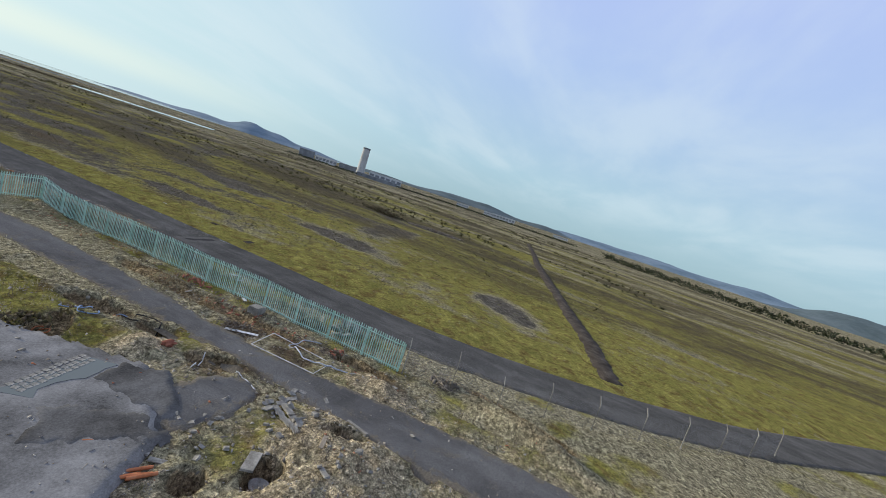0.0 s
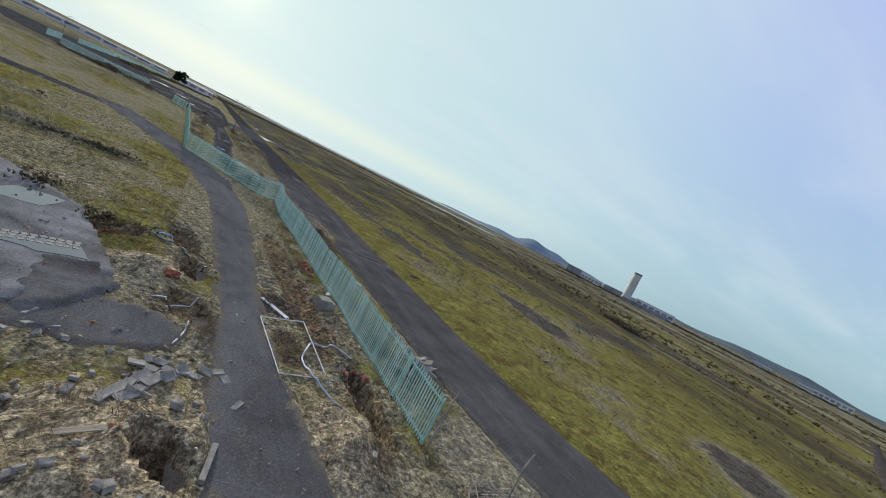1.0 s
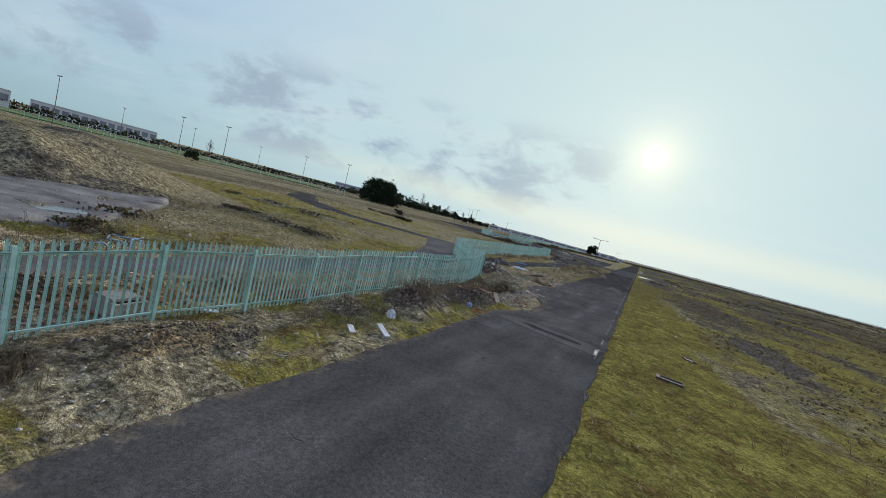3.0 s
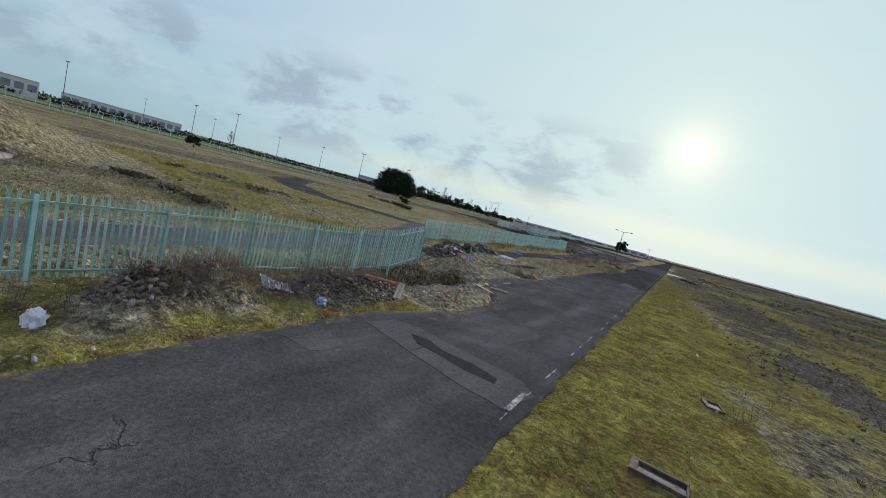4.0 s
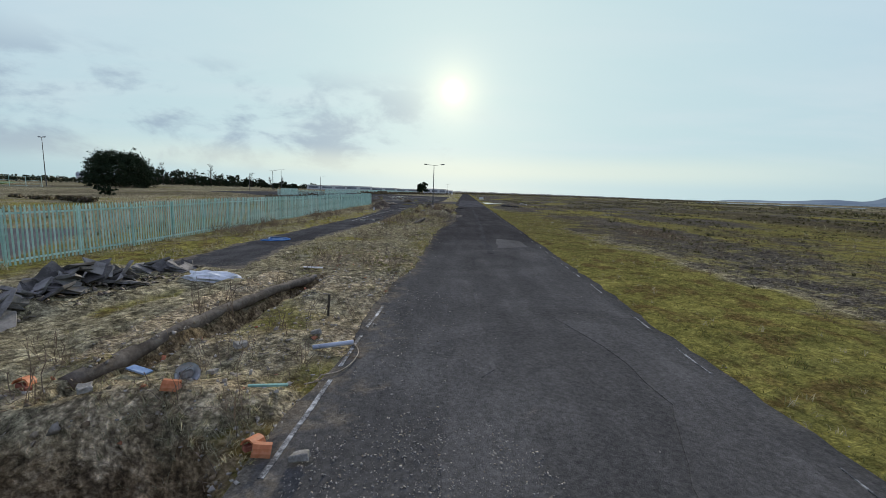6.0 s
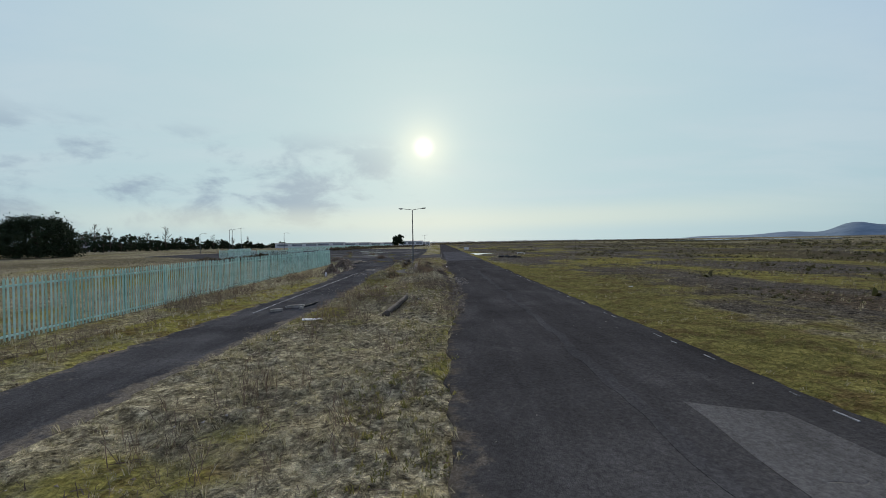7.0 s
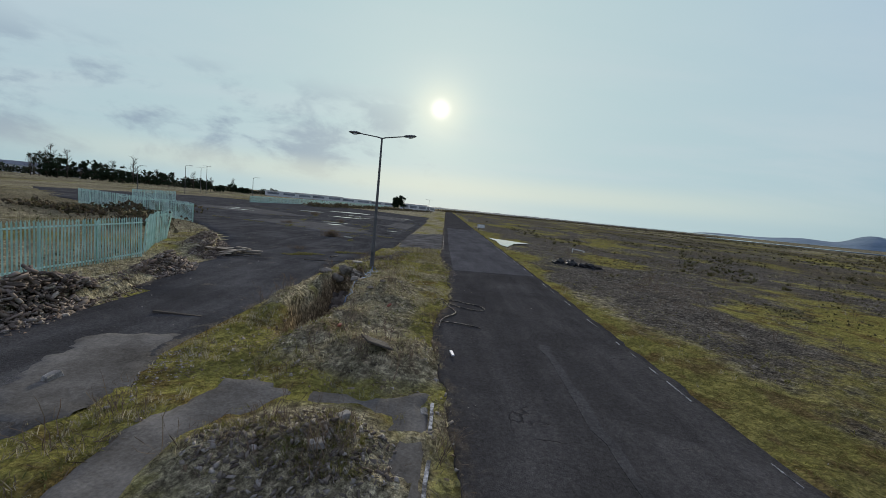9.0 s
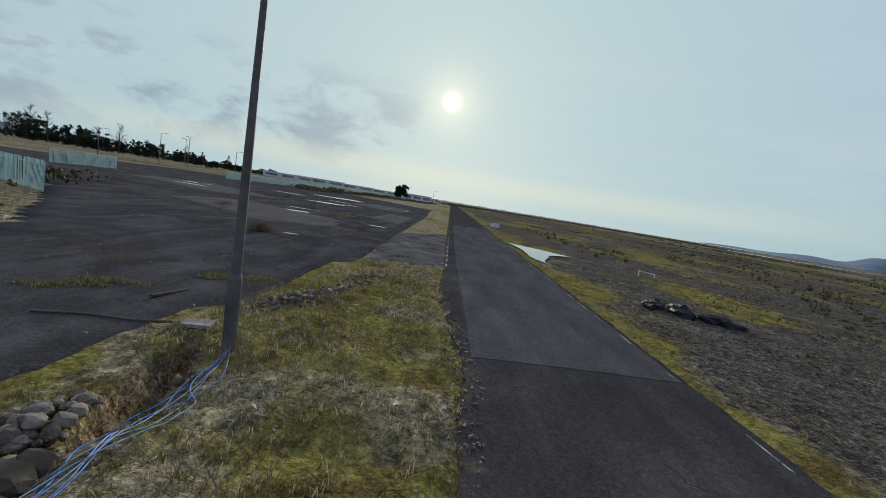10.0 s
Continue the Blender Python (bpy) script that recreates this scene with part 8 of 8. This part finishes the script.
# ---- chain-link fence beyond the palisade ----
M_GALV = mottled("galvanised_wire", [(0.10, 0.10, 0.10), (0.16, 0.16, 0.16), (0.24, 0.24, 0.24)], 3.0, 0.5, 20.0, 0.001, metal=0.3)
cl = thing("chain_link_fence", pose(0, 0, 0), "sagging grey chain-link fence on cranked posts", "fence")
CL = [(-6.05, -122.9), (-5.2, -126.0), (-4.2, -129.0), (-3.1, -131.9), (-1.6, -135.0), (0.1, -138.2), (2.0, -141.3), (4.1, -144.3), (6.5, -147.2), (9.2, -150.0)]
for i, (x, y) in enumerate(CL):
    bm = bmesh.new()
    z = at_ground(x, y)
    tube(bm, [(x, y, z - 0.3), (x + rp.gauss(0, 0.05), y, z + 1.9), (x + 0.28, y + 0.12, z + 2.3)], [0.04, 0.035, 0.03], 8)
    part("post", bm, M_CONCRETE, cl)
bm = bmesh.new()
for (ax, ay), (bx, by) in zip(CL, CL[1:]):
    n = 28
    za, zb = at_ground(ax, ay), at_ground(bx, by)
    P = lambda t, h: (ax + (bx - ax) * t, ay + (by - ay) * t, za + (zb - za) * t + h)  # noqa: E731
    for k in range(-n, n):
        for sgn in (1, -1):
            a0, a1 = k / n, k / n + 0.62
            h0, h1 = (0.05, 1.85) if sgn > 0 else (1.85, 0.05)
            t0, t1 = max(a0, 0.0), min(a1, 1.0)
            if t1 - t0 < 0.02:
                continue
            f = lambda t: h0 + (h1 - h0) * (t - a0) / (a1 - a0)  # noqa: E731
            tube(bm, [P(t0, f(t0)), P(t1, f(t1))], 0.0032, 3, False)
part("mesh", bm, M_GALV, cl)["kind"] = "stuff"

# ---- fences and poles of the far side ----
palisade([(-19.2, -2.6), (-21.0, 0.6), (-22.6, 4.2)], "bent green steel palisade panels leaning at a gap", 9.0, 21)
palisade([(-52, 30), (-41, 24.5), (-30, 19)], "green steel palisade fence behind brown scrub", 2.0, 22, singles=0)
palisade([(-63, 101), (-60, 140), (-57, 184), (-40, 240)], "far green steel palisade fence across the yard", 1.0, 23, singles=0)
palisade([(-60, 50), (-58.8, 60)], "green steel gate panels in the far fence", 1.0, 24, singles=0)


def tall_lamp(x, y, h, arms, label):
    lamp = thing("yard_lamp", pose(x, y, 0, 0, 0, rp.uniform(-30, 30)), label, "street lamp", "yard lamps")
    bm = bmesh.new()
    tube(bm, [(0, 0, -0.3), (0, 0, h)], [0.13, 0.07], 8)
    part("column", bm, M_STEEL, lamp)
    for s in arms:
        bm = bmesh.new()
        tube(bm, curve_points([(0, 0, h - 0.2), (s * 0.5, 0, h + 0.25), (s * 1.7, 0, h + 0.3)], 4), 0.05, 6)
        part("arm", bm, M_STEEL, lamp)
        bm = bmesh.new()
        box(bm, min(s * 1.5, s * 2.3), max(s * 1.5, s * 2.3), -0.16, 0.16, h + 0.2, h + 0.36)
        part("lantern", bm, M_WHITE, lamp)
    return lamp


for az, dist, h, arms in ((-29.7, 190, 10.0, (1,)), (-28.0, 215, 11.5, (-1, 1)), (-28.8, 240, 11.5, (-1, 1)), (-22.9, 180, 8.0, (1,)), (-33.5, 170, 7.6, (1,)), (-2.2, 290, 8, (-1, 1)), (-5.4, 300, 8, (-1, 1))):
    tall_lamp(*from_eye(-3.5, -41, az, dist), h, arms, "tall thin street lamp in the far yard")

# ---- belts of trees and hedges ----
M_SCRUB = island_mottled("brown_scrub", [(0.060, 0.046, 0.030), (0.115, 0.090, 0.060), (0.085, 0.080, 0.042), (0.16, 0.13, 0.085)], 0.95, 1.0, 0.01, 0.3)
M_HEDGE = island_mottled("dark_hedge", [(0.018, 0.024, 0.012), (0.036, 0.046, 0.022), (0.055, 0.062, 0.034), (0.06, 0.05, 0.035)], 0.95, 1.0, 0.01)
for i in range(44):
    az = -43.5 + 19 * (i / 43) ** 1.15 + rp.uniform(-0.3, 0.3)
    x, y = from_eye(-3.5, -41, az, rp.uniform(320, 380))
    h = (14.5 - 6.5 * smooth(i, 12, 43)) * rp.uniform(0.6, 1.2)
    if i % 4 == 0 or i < 5:
        bare_tree("bare_tree", x, y, h * 1.15, "tall leafless winter tree in the far tree belt", i)
    else:
        crowned_tree("conifer", x, y, h * 0.8, h * 0.85, "dark rounded evergreen in the far tree belt", M_PINE, 40 + i, 60, low=0.0, leaf=1.0)["group"] = "far tree belt"
LEAF = [(np.array([(-0.5, 0, -0.3), (0.5, 0.1, -0.25), (0.1, 0.3, 0.45), (-0.1, -0.35, 0.3)]), np.array([(0, 1, 2), (0, 3, 1), (0, 2, 3)]))]


def hedge(name, points, height, depth, per, mat, label, size=0.7, category="hedge"):
    hh = Heap()
    for (ax, ay), (bx, by) in zip(points, points[1:]):
        n = int(math.hypot(bx - ax, by - ay) * per)
        for _ in range(n):
            t = rp.random()
            x, y = ax + (bx - ax) * t + rp.gauss(0, depth / 3), ay + (by - ay) * t + rp.gauss(0, depth / 3)
            top = height * (0.65 + 0.6 * nz(x, y, 0.12, 3) + 0.3 * nz(x, y, 0.5, 9))
            if top < 0.1 or (height < 1.2 and nz(x, y, 0.35, 6) < -0.05):
                continue
            if height < 1.2:
                x, y = x + 1.6 * nz(x, y, 0.14, 4), y + 1.6 * nz(x, y, 0.14, 5)
            z = top * rp.random() ** 0.6
            s = size * rp.uniform(0.6, 1.5)
            hh.add(LEAF[0], pose(x, y, z, rp.uniform(0, 360), rp.uniform(0, 360), rp.uniform(0, 360)) @ Matrix.Scale(s, 4))
    return hh.link(name, mat, label, category)


hedge("hedge", [from_eye(-3.5, -41, a, q) for a, q in ((-46, 400), (-38, 410), (-30, 420), (-20, 430))], 5.5, 10, 14, M_HEDGE, "dark woodland edge behind the far trees", 1.3, "woodland")
hedge("hedge", [from_eye(5, -105, a, d) for a, d in ((-95, 300), (-75, 330), (-60, 340), (-48, 360), (-40, 400))], 4.5, 8, 9, M_HEDGE, "dark leafless hedge and scrub beyond the sports field", 1.3)
hedge("conifer_belt", [from_eye(*EYE0, a, d) for a, d in ((94, 520), (100, 460), (108, 420), (120, 400), (128, 380))], 7.5, 8, 10, M_HEDGE, "dark belt of conifers at the edge of the plain", 1.4, "trees")
hedge("scrub", [(-31, -92.4), (-25, -92), (-18.4, -91.6)], 0.6, 1.6, 70, M_SCRUB, "brown bramble bank beside the old track", 0.22, "scrub")
hedge("scrub", [(-44, -83), (-36, -80), (-28.5, -77.5)], 0.45, 1.8, 60, M_SCRUB, "brown bramble bank across the rough field", 0.22, "scrub")
hedge("scrub", [(-20.9, -105.5), (-18.1, -107.6), (-15.7, -110.1)], 0.45, 2.2, 90, M_SCRUB, "dead bramble tangle at the slab's edge", 0.18, "scrub")
hedge("scrub", [(-50, 22), (-38, 17), (-27, 10)], 1.1, 4, 50, M_SCRUB, "brown leafless scrub behind the green fence", 0.35, "scrub")
hedge("scrub", [(-40, 20), (-36, 27)], 1.4, 4, 60, M_SCRUB, "brown leafless scrub at the yard's edge", 0.35, "scrub")
hedge("scrub", [(-50, 120), (-44, 170), (-34, 210), (-14, 235)], 1.6, 7, 14, M_SCRUB, "brown scrub at the far side of the yard", 0.7, "scrub")
hedge("scrub", [from_eye(-3.5, -41, a, d) for a, d in ((-0.5, 420), (4, 520), (10, 560), (20, 600), (32, 520))], 2.2, 30, 7, M_SCRUB, "low brown scrub along the far dunes", 1.2, "scrub")
hedge("scrub", [from_eye(*EYE0, a, d) for a, d in ((50, 640), (62, 640), (74, 700), (90, 640))], 3.2, 20, 5, M_HEDGE, "dark scrub before the distant works", 1.5, "scrub")
hedge("scrub", [(86, -78), (90, -66)], 1.6, 5, 40, M_SCRUB, "brown scrub beside the rubble heap on the plain", 0.5, "scrub")
hedge("scrub", [(-56, -27), (-48, -30), (-66, -24)], 0.6, 1.2, 30, M_SCRUB, "dark low scrub along an old kerb in the field", 0.4, "scrub")
crowned_tree("dark_shrub", *from_eye(5, -105, -62.8, 150), 5.0, 3.6, "dark rounded evergreen shrub by the sports field", M_PINE, 61, 60, leaf=0.5)
crowned_tree("dark_shrub", *from_eye(5, -105, -36.5, 120), 3.0, 2.2, "dark rounded shrub alone in the field", M_PINE, 62, 40, leaf=0.4)
bare_tree("bare_tree", *from_eye(5, -105, -58.8, 330), 13, "broad leafless tree behind the sports field", 71)
plate("sports_pitch", [from_eye(5, -105, -88, 240), from_eye(5, -105, -66, 205), from_eye(5, -105, -46, 235), from_eye(5, -105, -46, 300), from_eye(5, -105, -66, 280), from_eye(5, -105, -88, 310)], M_PITCH, "green mown sports pitch beyond the field", "field", z=0.35, step=8, by=1.0)


def goal(x, y, turn):
    g = thing("goal_frame", pose(x, y, 0.3, 0, 0, turn), "white goal frame on the sports pitch", "goal")
    for a, b in (((-3.66, 0, 0), (-3.66, 0, 2.44)), ((3.66, 0, 0), (3.66, 0, 2.44)), ((-3.66, 0, 2.44), (3.66, 0, 2.44))):
        bm = bmesh.new()
        tube(bm, [a, b], 0.09, 6)
        part("bar", bm, M_WHITE, g)


goal(*from_eye(5, -105, -49.5, 238), 40)
goal(*from_eye(5, -105, -70, 225), 70)
# thin mesh fence round the pitch
pf = thing("pitch_fence", pose(0, 0, 0), "thin green mesh fence round the sports pitch", "fence")
line = [from_eye(5, -105, -92 + i, 200) for i in range(50)]
for i, (x, y) in enumerate(line):
    bm = bmesh.new()
    box(bm, x - 0.05, x + 0.05, y - 0.05, y + 0.05, 0, 3.0)
    part("post", bm, M_FENCE, pf)
for h in (0.2, 1.0, 1.8, 2.9):
    bm = bmesh.new()
    tube(bm, [(x, y, h) for x, y in line], 0.03, 4, False)
    part("wire", bm, M_FENCE, pf)
for az, d, w in ((-43.0, 420, 30), (-41.2, 430, 26), (-45.5, 440, 34)):
    x, y = from_eye(-3.5, -41, az, d)
    blocky("house", facing(x, y), w, 12, 5, "low pale house with a grey roof beyond the trees", M_WHITE, M_FARROOF, 6, pitch=2.5)
